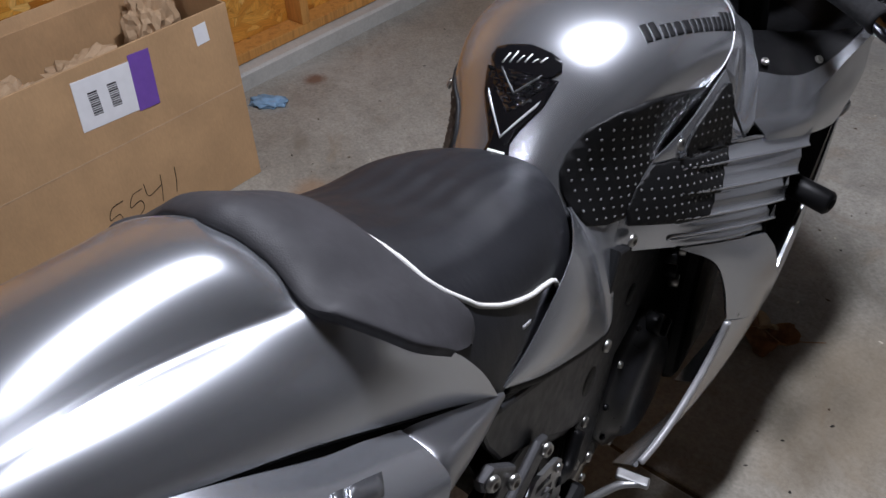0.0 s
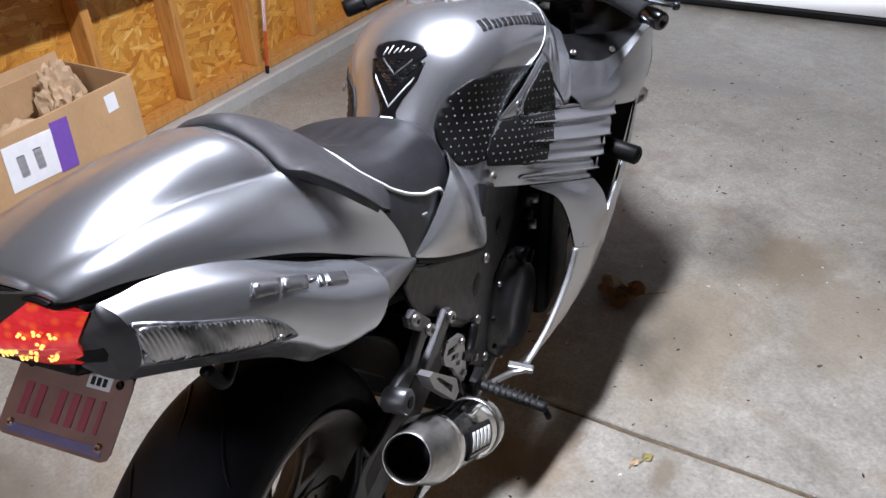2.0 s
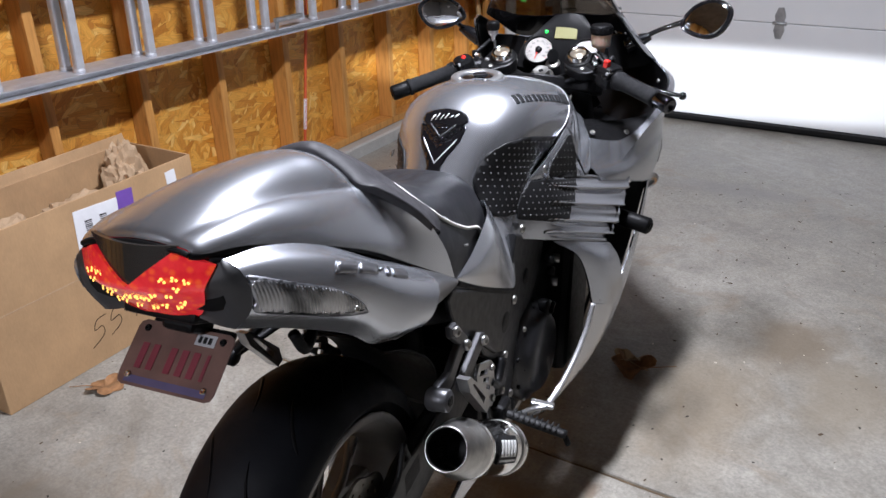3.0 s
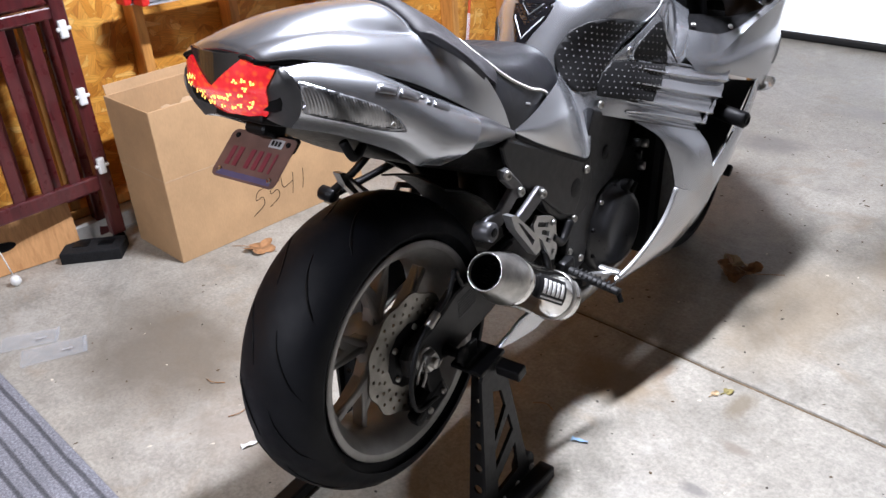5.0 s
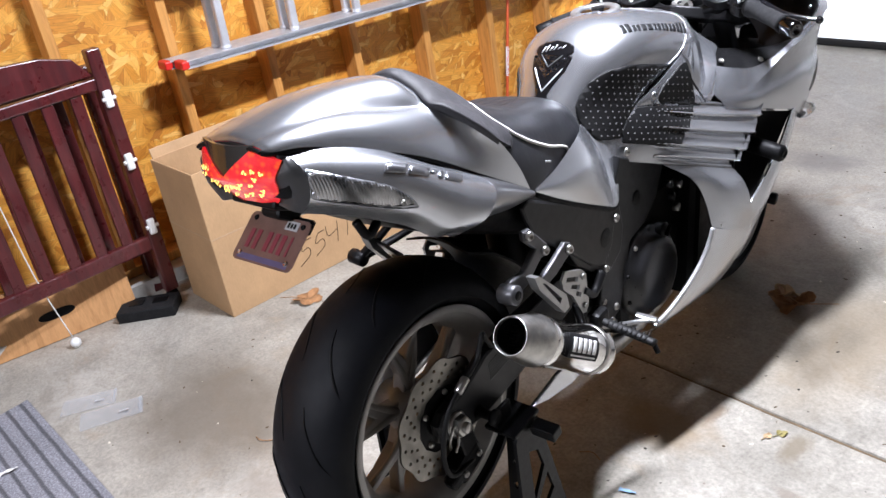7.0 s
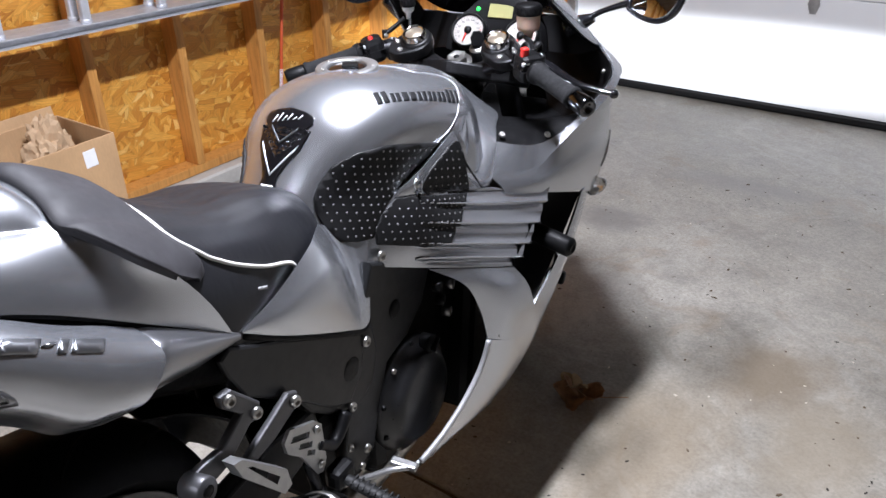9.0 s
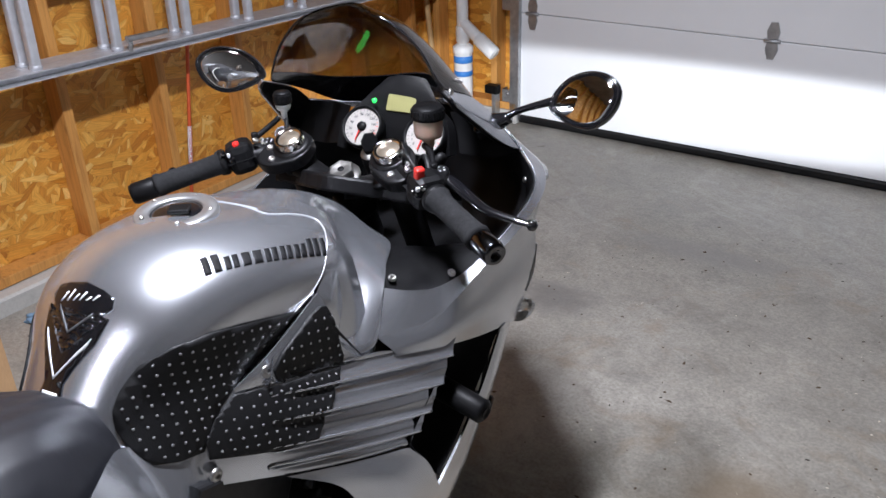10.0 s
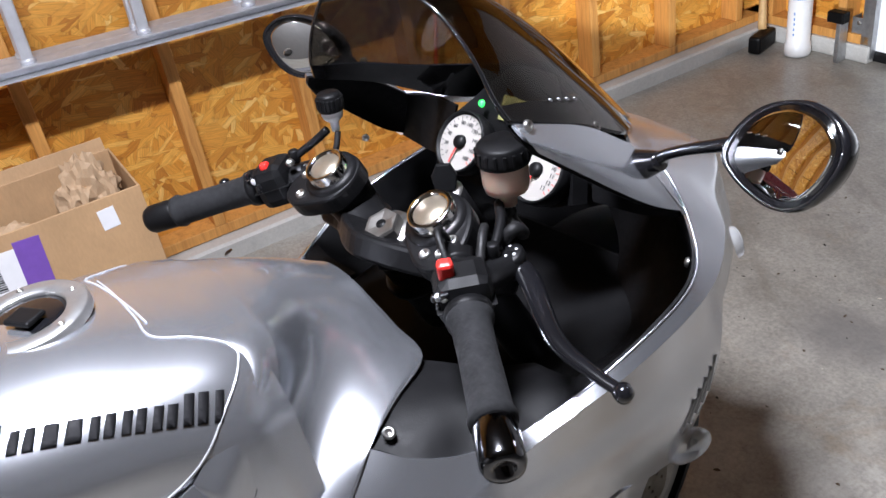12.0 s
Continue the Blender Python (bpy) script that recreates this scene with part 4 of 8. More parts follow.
front_crown = spline([(0.0, 0.108, 1.090), (0.030, 0.116, 1.078), (0.060, 0.117, 1.060), (0.082, 0.111, 1.049)], 15)
front_flank = spline([(0.092, 0.108, 1.045), (0.106, 0.110, 1.043), (0.123, 0.122, 1.032), (0.142, 0.136, 1.012), (0.156, 0.152, 0.990), (0.163, 0.186, 0.955), (0.169, 0.222, 0.898), (0.169, 0.250, 0.838)], 21)
COWL = rows_loft([both(r) for r in (
    cowl_row(-0.234, 1.097, (0.036, 1.095), (0.058, 1.089), 0.0),
    cowl_row(-0.222, 1.108, (0.043, 1.101), (0.069, 1.085), 0.0005),
    cowl_row(-0.180, 1.117, (0.056, 1.104), (0.086, 1.078), 0.002),
    cowl_row(-0.120, 1.123, (0.061, 1.100), (0.101, 1.056), 0.004),
    cowl_row(-0.050, 1.121, (0.064, 1.087), (0.121, 1.022), 0.006, 0.006),
    cowl_row(0.020, 1.113, (0.070, 1.068), (0.137, 0.978), 0.008, 0.02),
    cowl_row(0.075, 1.102, (0.080, 1.053), (0.152, 0.908), 0.009, 0.07),
    [tuple(p) for p in front_crown] + [tuple(p) for p in front_flank])], 64)
cowl = part("seat_cowl", sheet(COWL, 0.004), SILVER, bike, "smooth silver seat cowl")
lip = [(x, y - 0.003, z - 0.004) for x, y, z in COWL[0]]
# black tube stands in for the shade in the recess below the rear edge
part("cowl_end_shade", tube([lip[i] for i in range(5, len(lip) - 5, 5)], 0.0035, 8, 60), BLACK_PLASTIC, cowl, "black line for the shaded gap under the cowl's end")
# dark gap between cowl and tail panels, wider towards the tail
for s in (1, -1):
    edge = COWL[:, -1] if s > 0 else COWL[:, 0]
    part("cowl_gap", tube([tuple(p + np.array((-0.005 * s, 0, -0.003))) for p in edge[0::6]], [0.005, 0.0055, 0.005, 0.0035, 0.003, 0.003], 8, 60), BLACK_PLASTIC, cowl)

# tail side panels under the cowl: a bright shelf, a soft crease and a flank that tucks in
TAIL = loft([
    sec(-0.207, [(0.076, 1.074), (0.098, 1.062), (0.109, 1.040), (0.104, 1.008), (0.078, 0.980)]),
    sec(-0.150, [(0.090, 1.068), (0.121, 1.050), (0.138, 1.022), (0.136, 0.985), (0.108, 0.955)]),
    sec(-0.060, [(0.118, 1.030), (0.153, 1.014), (0.171, 0.984), (0.168, 0.938), (0.136, 0.902)]),
    [(0.138, 0.030, 0.972), (0.173, 0.028, 0.960), (0.193, 0.018, 0.932), (0.189, 0.000, 0.888), (0.152, -0.018, 0.864)],
    [(0.144, 0.072, 0.948), (0.179, 0.068, 0.937), (0.200, 0.056, 0.914), (0.198, 0.030, 0.876), (0.160, 0.006, 0.855)],
    [(0.152, 0.114, 0.923), (0.182, 0.112, 0.915), (0.206, 0.104, 0.899), (0.206, 0.068, 0.868), (0.168, 0.032, 0.846)],
], 34, 60)
TAIL_BM = sheet(TAIL, 0.004)
pair("tail_panel", TAIL_BM.copy(), SILVER, "silver tail side panel")
# rounded tip that closes the panel's front end; darker silver paints in the floor's reflection
TIP = loft([
    [(0.167, 0.264, 0.829), (0.169, 0.264, 0.826), (0.169, 0.263, 0.821), (0.164, 0.262, 0.817)],
    [(0.161, 0.190, 0.877), (0.184, 0.188, 0.871), (0.187, 0.186, 0.848), (0.172, 0.182, 0.830)],
    [(0.153, 0.122, 0.918), (0.194, 0.118, 0.906), (0.200, 0.108, 0.874), (0.182, 0.098, 0.852)],
    [(0.152, 0.105, 0.915), (0.190, 0.098, 0.898), (0.194, 0.080, 0.866), (0.176, 0.068, 0.848)],
], 16, 24)
pair("tail_tip", sheet(TIP, 0.004), DARK_OR_SHADED_SILVER, "tip of the tail panel, its silver darkened for the reflected floor")
# dark inner tail behind and below
core = loft([
    whole(-0.220, [(0, 1.086), (0.062, 1.083), (0.078, 1.066), (0.072, 1.012), (0.0, 1.005)], TX),
    whole(-0.120, [(0, 1.08), (0.080, 1.075), (0.110, 1.030), (0.100, 0.955), (0.0, 0.930)], TX),
    whole(0.030, [(0, 1.04), (0.090, 1.03), (0.135, 0.945), (0.120, 0.850), (0.0, 0.830)], 0),
    whole(0.180, [(0, 0.97), (0.090, 0.95), (0.145, 0.850), (0.120, 0.770), (0.0, 0.760)], 0),
    whole(0.330, [(0, 0.90), (0.090, 0.88), (0.140, 0.780), (0.120, 0.700), (0.0, 0.690)], 0),
], 33, 26)
part("inner_tail", sheet(core, caps=True), BLACK_PLASTIC, bike, "black inner tail and mudguard")

# tail lamp: a V of two red lobes round a dark middle
def lamp_y(x, z):
    """How far back the tail's end face lies at x from the middle and height z."""
    return -0.262 + 3.6 * x * x + 0.75 * max(0.0, 1.045 - z) + 0.18 * max(0.0, z - 1.045)


def lobe(s):
    inner = spline([(0.0, 1.046, 0), (0.029, 1.069, 0), (0.057, 1.089, 0)], 19)
    outer = spline([(0.0, 0.992, 0), (0.026, 0.991, 0), (0.055, 0.992, 0), (0.074, 1.016, 0), (0.088, 1.044, 0), (0.101, 1.072, 0)], 19)
    grid = []
    for a, b in zip(inner, outer):
        grid.append([(s * (a[0] * (1 - g) + b[0] * g) + middle(-0.235), lamp_y(a[0] * (1 - g) + b[0] * g, a[1] * (1 - g) + b[1] * g), a[1] * (1 - g) + b[1] * g) for g in np.linspace(0, 1, 15)])
    return np.array(grid) if s > 0 else np.array([[(x, y, z + 2 * LEAN * (x - middle(-0.235))) for x, y, z in row] for row in grid])


RED_LENS = Mat("red_lens", (0.55, 0.012, 0.015), 0.10, 0.0, Coat_Weight=1.0)
_cell = RED_LENS.voronoi(95, out="Distance")
_patch = RED_LENS.noise(26, 3, 0.6)
RED_LENS.set("Emission Color", RED_LENS.mix(RED_LENS.ramp(_cell, [(0.12, 0.8), (0.5, 0.0)]), RED_LENS.ramp(_patch, [(0.35, (0.62, 0.010, 0.022)), (0.7, (0.95, 0.05, 0.06))]), (1.0, 0.16, 0.02)))
RED_LENS.set("Emission Strength", 0.6)
RED_LENS.bump(RED_LENS.voronoi(260, out="Distance"), 0.35, 0.001)
RED_LENS = RED_LENS.m
LED = glow("amber_led", (1.0, 0.55, 0.12), 2.2)
for s in (1, -1):
    g = lobe(s)
    bm = sheet(g, 0.012)
    lens = part("tail_lamp", bm, RED_LENS, bike, "lit red tail lamp lens")
    for f, q in ((1, 5), (2, 10), (3, 6), (5, 9), (6, 5), (7, 10), (9, 7), (9, 10), (11, 4), (12, 8), (13, 6), (14, 9)):
        c = Vector(g[f][q])
        a = 1.3 * f + q
        part("led", join(*[lathe([(0, 0.0012), (0.0014, 0.0008), (0.0022, 0)], c + Vector((0.0040 * math.cos(a + k), -0.0010, 0.0022 * math.sin(a + k))), (0.3 * s, -1, 0.1), 6) for k in (0, 2.2, 4.1)]), LED, lens)
centre = np.array([[(x + middle(-0.235), lamp_y(abs(x), z) + 0.004, z) for x in np.linspace(-1, 1, 13) * (0.0015 + 0.0625 * f)] for f, z in ((f, 1.043 + 0.053 * f) for f in np.linspace(0, 1, 9))])
part("tail_centre", sheet(centre, 0.006), SMOKE_GLOSS, bike, "glossy smoked centre of the tail")
# dark wedge that runs from the lamp's edge round to the indicator
edge_a = lobe(1)[6:, -1][::-1]
edge_b = TAIL[0]
WEDGE = rows_loft([spline(edge_a + np.array((-0.001, 0.003, 0.0)), 20), spline(edge_a, 20) * 0.45 + spline(edge_b, 20) * 0.55 + np.array((0.004, -0.003, 0.0)), spline(edge_b + np.array((0.0008, -0.0005, 0.0)), 20)], 14)
pair("tail_wedge", sheet(WEDGE, 0.003), WEDGE_GREY, "matt dark grey tail corner")


def indicator(tail_bm):
    """Clear rear indicator let into the tail panel."""
    m = side_plane(0.35)
    out = [(p[0], p[1]) for p in spline([(-0.204, 1.045, 0), (-0.206, 1.034, 0), (-0.200, 1.012, 0), (-0.190, 1.003, 0), (-0.150, 0.984, 0), (-0.100, 0.960, 0), (-0.068, 0.949, 0), (-0.062, 0.951, 0), (-0.078, 0.974, 0), (-0.104, 0.996, 0), (-0.150, 1.021, 0), (-0.194, 1.045, 0)], 40, True)]
    mid_y, mid_z = -0.135, 1.0
    surround = decal([(mid_y + (y - mid_y) * 1.10, mid_z + (z - mid_z) * 1.17) for y, z in out], tail_bm, m, 0.003, 0.008, 0.004)
    lens = decal(out, tail_bm, m, 0.005, 0.006, 0.006)
    return surround, lens


LENS = Mat("ribbed_clear_lens", (0.45, 0.46, 0.47), 0.10, 0.6, Coat_Weight=1.0)
_w = LENS.n.new("ShaderNodeTexWave")
_w.inputs["Scale"].default_value = 75
_w.bands_direction = "Y"
LENS.t.links.new(LENS.coords((1, 1, 1), (-8, 0, 0)), _w.inputs["Vector"])
LENS.bump(_w.outputs[0], 0.5, 0.002)
LENS.set("Base Color", LENS.ramp(LENS.noise(32, 2, 0.5, (0, 1, 0.35), (-24, 0, 0)), [(0.36, (0.02, 0.02, 0.022)), (0.46, (0.14, 0.145, 0.15)), (0.62, (0.46, 0.46, 0.47))]))
LENS = LENS.m
sur, len_bm = indicator(TAIL_BM)
ind = pair("rear_indicator", len_bm, LENS, "clear ribbed rear indicator")
pair("indicator_surround", sur, DARK_OR_SHADED_SILVER)
bolt((0.176, -0.088, 0.962), (1, -0.2, 0), 0.0045, 0.003, DULL_STEEL, bike)

def skew_plane(p0, p1, top):
    """A plane over a slanting line of print: x along it, y up, z outwards; lifted off the surface."""
    ax = (Vector(p1) - Vector(p0)).normalized()
    up = Vector(top) - Vector(p0)
    up = (up - ax * up.dot(ax)).normalized()
    nz = ax.cross(up)
    if nz.x < 0:
        nz = -nz
    m = Matrix(((ax.x, up.x, nz.x, 0), (ax.y, up.y, nz.y, 0), (ax.z, up.z, nz.z, 0), (0, 0, 0, 1)))
    m.translation = Vector(p0) + nz * 0.08
    return m


# model lettering on the tail drawn as plain slanted bars
m_model = skew_plane((0.158, -0.096, 1.016), (0.190, 0.040, 0.949), (0.146, -0.078, 1.028))
u0 = 0.0
for w, h in ((0.038, 0.016), (0.040, 0.016), (0.010, 0.005), (0.010, 0.016), (0.038, 0.016)):
    base = 0.007 if h < 0.01 else 0.0
    bm = decal([(u0, base), (u0 + w, base), (u0 + w + 0.009, base + h), (u0 + 0.009, base + h)], TAIL_BM, m_model, 0.0022, 0.008, 0.0016)
    part("badge_bar", bm, DARK_OR_SHADED_SILVER, bike, "dark raised badge bar")
    u0 += w + 0.006

# passenger pad across the front of the cowl: its rear edge stands proud of the paint, its front edge runs along the piping
PAD_HALF = [
    [(0.0, 0.096, 1.086), (0.0, 0.098, 1.099), (0.0, 0.120, 1.102), (0.0, 0.165, 1.078), (0.0, 0.206, 1.050), (0.0, 0.216, 1.030)],
    [(0.030, 0.104, 1.073), (0.030, 0.103, 1.088), (0.032, 0.128, 1.089), (0.036, 0.170, 1.064), (0.040, 0.210, 1.038), (0.040, 0.220, 1.018)],
    [(0.060, 0.105, 1.055), (0.060, 0.103, 1.070), (0.066, 0.128, 1.070), (0.070, 0.170, 1.048), (0.074, 0.212, 1.020), (0.072, 0.222, 1.000)],
    [(0.090, 0.097, 1.041), (0.092, 0.095, 1.055), (0.094, 0.122, 1.052), (0.096, 0.170, 1.028), (0.100, 0.215, 1.001), (0.098, 0.225, 0.980)],
    [(0.110, 0.102, 1.037), (0.114, 0.101, 1.050), (0.116, 0.130, 1.042), (0.118, 0.175, 1.014), (0.122, 0.222, 0.983), (0.120, 0.232, 0.962)],
    [(0.136, 0.122, 1.014), (0.141, 0.122, 1.027), (0.141, 0.148, 1.014), (0.141, 0.188, 0.989), (0.140, 0.232, 0.966), (0.138, 0.242, 0.946)],
    [(0.154, 0.142, 0.990), (0.159, 0.144, 1.000), (0.158, 0.162, 0.990), (0.156, 0.196, 0.966), (0.152, 0.232, 0.950), (0.150, 0.240, 0.934)],
    [(0.161, 0.182, 0.952), (0.165, 0.184, 0.959), (0.165, 0.192, 0.954), (0.163, 0.206, 0.944), (0.160, 0.218, 0.936), (0.158, 0.222, 0.928)],
]
PADG = loft([[opposite(p) for p in r] for r in reversed(PAD_HALF[1:])] + PAD_HALF, 24, 84)
part("rear_pad", sheet(PADG, 0.010), PAD, bike, "matt dark grey pad behind the seat")

# rider's seat
SEATG = loft([
    whole(0.190, [(0, 1.050), (0.050, 1.036), (0.098, 1.010), (0.132, 0.972), (0.152, 0.930), (0.160, 0.860)]),
    whole(0.250, [(0, 1.006), (0.058, 1.000), (0.104, 0.980), (0.140, 0.948), (0.160, 0.890), (0.164, 0.810)]),
    whole(0.310, [(0, 0.970), (0.066, 0.968), (0.114, 0.952), (0.146, 0.916), (0.160, 0.860), (0.160, 0.790)]),
    whole(0.360, [(0, 0.952), (0.070, 0.953), (0.118, 0.934), (0.146, 0.895), (0.156, 0.840), (0.156, 0.780)]),
    whole(0.430, [(0, 0.942), (0.070, 0.943), (0.114, 0.922), (0.140, 0.880), (0.150, 0.835), (0.146, 0.775)]),
    whole(0.500, [(0, 0.922), (0.060, 0.920), (0.100, 0.898), (0.122, 0.862), (0.132, 0.825), (0.136, 0.780)]),
    whole(0.565, [(0, 0.890), (0.045, 0.886), (0.070, 0.868), (0.086, 0.842), (0.096, 0.812), (0.106, 0.780)]),
], 49, 44)
SEAT_BM = sheet(SEATG)
seat = part("seat", SEAT_BM.copy(), SEAT, bike, "black ribbed vinyl rider's seat")
pipe = [(0.020, 0.212, 1.040), (0.060, 0.219, 1.024), (0.090, 0.222, 1.006), (0.115, 0.225, 0.990), (0.134, 0.238, 0.970), (0.150, 0.262, 0.943), (0.156, 0.300, 0.914), (0.152, 0.350, 0.884), (0.148, 0.385, 0.870), (0.146, 0.408, 0.858), (0.148, 0.414, 0.844)]
seat_tree = bvhtree.BVHTree.FromBMesh(SEAT_BM)
for s in (1, -1):
    pts = []
    for p in spline(pipe, 50):
        q = Vector(p) if s > 0 else Vector(opposite(p))
        hit, nrm, _, _ = seat_tree.find_nearest(q)
        d = q - hit
        pts.append(tuple(hit + nrm * 0.0016 if d.length < 0.012 else q))
    part("piping", tube(pts[::2], 0.0030, 8, 90), PIPING, seat, "pale seat piping")
part("seat_tag", decal([(0.322, 0.862), (0.342, 0.854), (0.343, 0.858), (0.323, 0.866)], SEAT_BM, side_plane(0.3), 0.001, 0.01, 0.001), GREY_INK_AND_GLINT, seat)

# silver side panel under the seat
SIDEG = coons(
    [(0.163, 0.272, 0.826), (0.162, 0.350, 0.840), (0.153, 0.445, 0.866), (0.124, 0.510, 0.868), (0.100, 0.552, 0.846), (0.118, 0.590, 0.822), (0.142, 0.618, 0.800)],
    [(0.163, 0.274, 0.822), (0.170, 0.350, 0.774), (0.172, 0.440, 0.724), (0.172, 0.505, 0.690), (0.170, 0.545, 0.670), (0.167, 0.568, 0.672), (0.162, 0.580, 0.690)],
    [(0.163, 0.272, 0.826), (0.164, 0.273, 0.824), (0.163, 0.274, 0.822)],
    [(0.142, 0.618, 0.800), (0.146, 0.610, 0.765), (0.156, 0.592, 0.720), (0.162, 0.580, 0.690)], 40, 20)
SIDEG += normals(SIDEG) * (0.014 * np.sin(np.linspace(0, math.pi, 40))[:, None, None] * np.sin(np.linspace(0, math.pi, 20))[None, :, None])
pair("panel_gap", tube([tuple(p + np.array((-0.004, 0, -0.006))) for p in SIDEG[::4, -1]], 0.006, 8, 40), BLACK_PLASTIC)
pair("side_panel", sheet(SIDEG, 0.001), SILVER, "silver side panel below the seat")

# fuel tank
TANKG = loft([
    whole(0.535, [(0, 0.876), (0.028, 0.874), (0.052, 0.866), (0.070, 0.852), (0.086, 0.836), (0.108, 0.800), (0.125, 0.740)]),
    whole(0.590, [(0, 0.948), (0.046, 0.943), (0.076, 0.926), (0.092, 0.900), (0.100, 0.870), (0.124, 0.815), (0.145, 0.740)]),
    whole(0.645, [(0, 1.004), (0.062, 0.997), (0.108, 0.974), (0.128, 0.940), (0.130, 0.900), (0.144, 0.830), (0.157, 0.740)]),
    whole(0.720, [(0, 1.030), (0.075, 1.023), (0.132, 0.998), (0.156, 0.962), (0.156, 0.915), (0.160, 0.840), (0.168, 0.740)]),
    whole(0.810, [(0, 1.026), (0.080, 1.022), (0.146, 0.998), (0.176, 0.962), (0.180, 0.918), (0.182, 0.850), (0.184, 0.740)]),
    whole(0.900, [(0, 1.008), (0.080, 1.006), (0.150, 0.988), (0.186, 0.952), (0.200, 0.910), (0.205, 0.850), (0.200, 0.740)]),
    whole(0.950, [(0, 0.995), (0.080, 0.993), (0.144, 0.974), (0.180, 0.932), (0.192, 0.892), (0.200, 0.840), (0.205, 0.740)]),
], 81, 56)
TANK_BM = sheet(TANKG)
tank = part("fuel_tank", TANK_BM.copy(), SILVER, bike, "rounded silver fuel tank")
# dark cover in front of the tank
COVER_ROWS = [both(r) for r in (
    [(0, 0.885, 1.008), (0.060, 0.882, 1.007), (0.100, 0.885, 1.003), (0.118, 0.906, 0.994), (0.136, 0.924, 0.983), (0.156, 0.920, 0.970), (0.178, 0.895, 0.959), (0.190, 0.866, 0.939), (0.192, 0.842, 0.920)],
    [(0, 0.930, 1.000), (0.060, 0.925, 1.000), (0.105, 0.925, 0.995), (0.130, 0.940, 0.987), (0.150, 0.945, 0.976), (0.172, 0.930, 0.960), (0.189, 0.905, 0.942), (0.200, 0.880, 0.920), (0.204, 0.858, 0.898)],
    [(0, 0.980, 0.990), (0.055, 0.975, 0.989), (0.095, 0.972, 0.984), (0.122, 0.972, 0.977), (0.144, 0.966, 0.965), (0.166, 0.952, 0.945), (0.184, 0.930, 0.921), (0.200, 0.896, 0.892), (0.206, 0.872, 0.858)],
    [(0, 1.010, 0.982), (0.050, 1.008, 0.980), (0.082, 1.004, 0.970), (0.104, 0.998, 0.950), (0.120, 0.984, 0.925), (0.134, 0.962, 0.902), (0.152, 0.932, 0.888), (0.176, 0.893, 0.864), (0.201, 0.870, 0.824)],
    [(0, 1.040, 0.970), (0.045, 1.038, 0.967), (0.072, 1.032, 0.950), (0.090, 1.026, 0.925), (0.110, 1.014, 0.895), (0.132, 0.994, 0.874), (0.158, 0.962, 0.850), (0.186, 0.918, 0.824), (0.211, 0.886, 0.799)],
    [(0, 1.075, 0.952), (0.042, 1.074, 0.948), (0.070, 1.072, 0.930), (0.096, 1.070, 0.904), (0.126, 1.060, 0.878), (0.152, 1.030, 0.862), (0.180, 0.988, 0.846), (0.203, 0.942, 0.817), (0.220, 0.912, 0.791)],
    [(0, 1.110, 0.930), (0.040, 1.110, 0.925), (0.070, 1.112, 0.910), (0.105, 1.116, 0.886), (0.148, 1.116, 0.864), (0.176, 1.058, 0.858), (0.201, 1.008, 0.849), (0.215, 0.974, 0.826), (0.227, 0.938, 0.798)],
)]
COVERG = np.concatenate([eased(loft(COVER_ROWS[:3], 81, 22)), eased(loft(COVER_ROWS[2:], 81, 44), 14)[1:]])
for i in range(24, 64):
    # the lobe before the valley swells outwards
    swell = 0.011 * math.sin(math.pi * ((i - 24) / 41) ** 1.4)
    for p in COVERG[i]:
        w = max(-1.0, min(1.0, p[0] / 0.12))
        p += np.array((0.55 * w, 0.25 * abs(w), 0.70 * abs(w))) * swell * abs(w)
COVERG = np.concatenate([COVERG[:, :1] + np.array((0.008, -0.006, -0.030)), COVERG, COVERG[:, -1:] + np.array((-0.008, -0.006, -0.030))], axis=1)
part("tank_cover", sheet(COVERG), SILVER, bike, "silver cover in front of the tank")
SEAM = [(-0.048, 0.887, 1.011), (0.002, 0.885, 1.012), (0.060, 0.881, 1.010), (0.096, 0.880, 1.008), (0.115, 0.908, 0.998), (0.138, 0.932, 0.985), (0.158, 0.924, 0.978), (0.178, 0.896, 0.963), (0.190, 0.850, 0.930), (0.187, 0.800, 0.907), (0.178, 0.752, 0.885), (0.167, 0.714, 0.868), (0.155, 0.690, 0.853)]
tank_tree = bvhtree.BVHTree.FromBMesh(TANK_BM)
for s in (1, -1):
    pts = []
    for p in spline(SEAM, 70):
        q = Vector(p) if s > 0 else Vector(opposite(p))
        hit, nrm, _, _ = tank_tree.find_nearest(q)
        pts.append(tuple(hit + nrm * 0.0003))
    part("cover_seam", tube(pts, 0.0011, 6, 120), LIGHT_LIP, bike, "thin pale seam on the tank")
# filler cap
cap_n = Vector((0.0, -0.03, 1.0))
cap = part("filler_ring", lathe([(0.036, 0.000), (0.036, 0.004), (0.038, 0.006), (0.055, 0.006), (0.057, 0.004), (0.058, -0.004)], (0.0, 0.808, 1.0245), cap_n, 40), ALLOY, bike, "steel filler cap ring")
part("filler_cap", lathe([(0, 0.003), (0.030, 0.003), (0.036, 0.002), (0.036, -0.002)], (0.0, 0.808, 1.0245), cap_n, 32), BLACK_GLOSS, cap, "black filler cap")
part("key_flap", block((0.030, 0.024, 0.006), (0.008, 0.806, 1.033), (0, 0, 30), 0.003), BLACK_PLASTIC, cap)
for k in range(5):
    a = k * 2 * math.pi / 5 + 0.4
    bolt((0.0485 * math.cos(a), 0.808 + 0.0465 * math.sin(a), 1.0305), cap_n, 0.0035, 0.002, DULL_STEEL, cap, "ring_bolt")

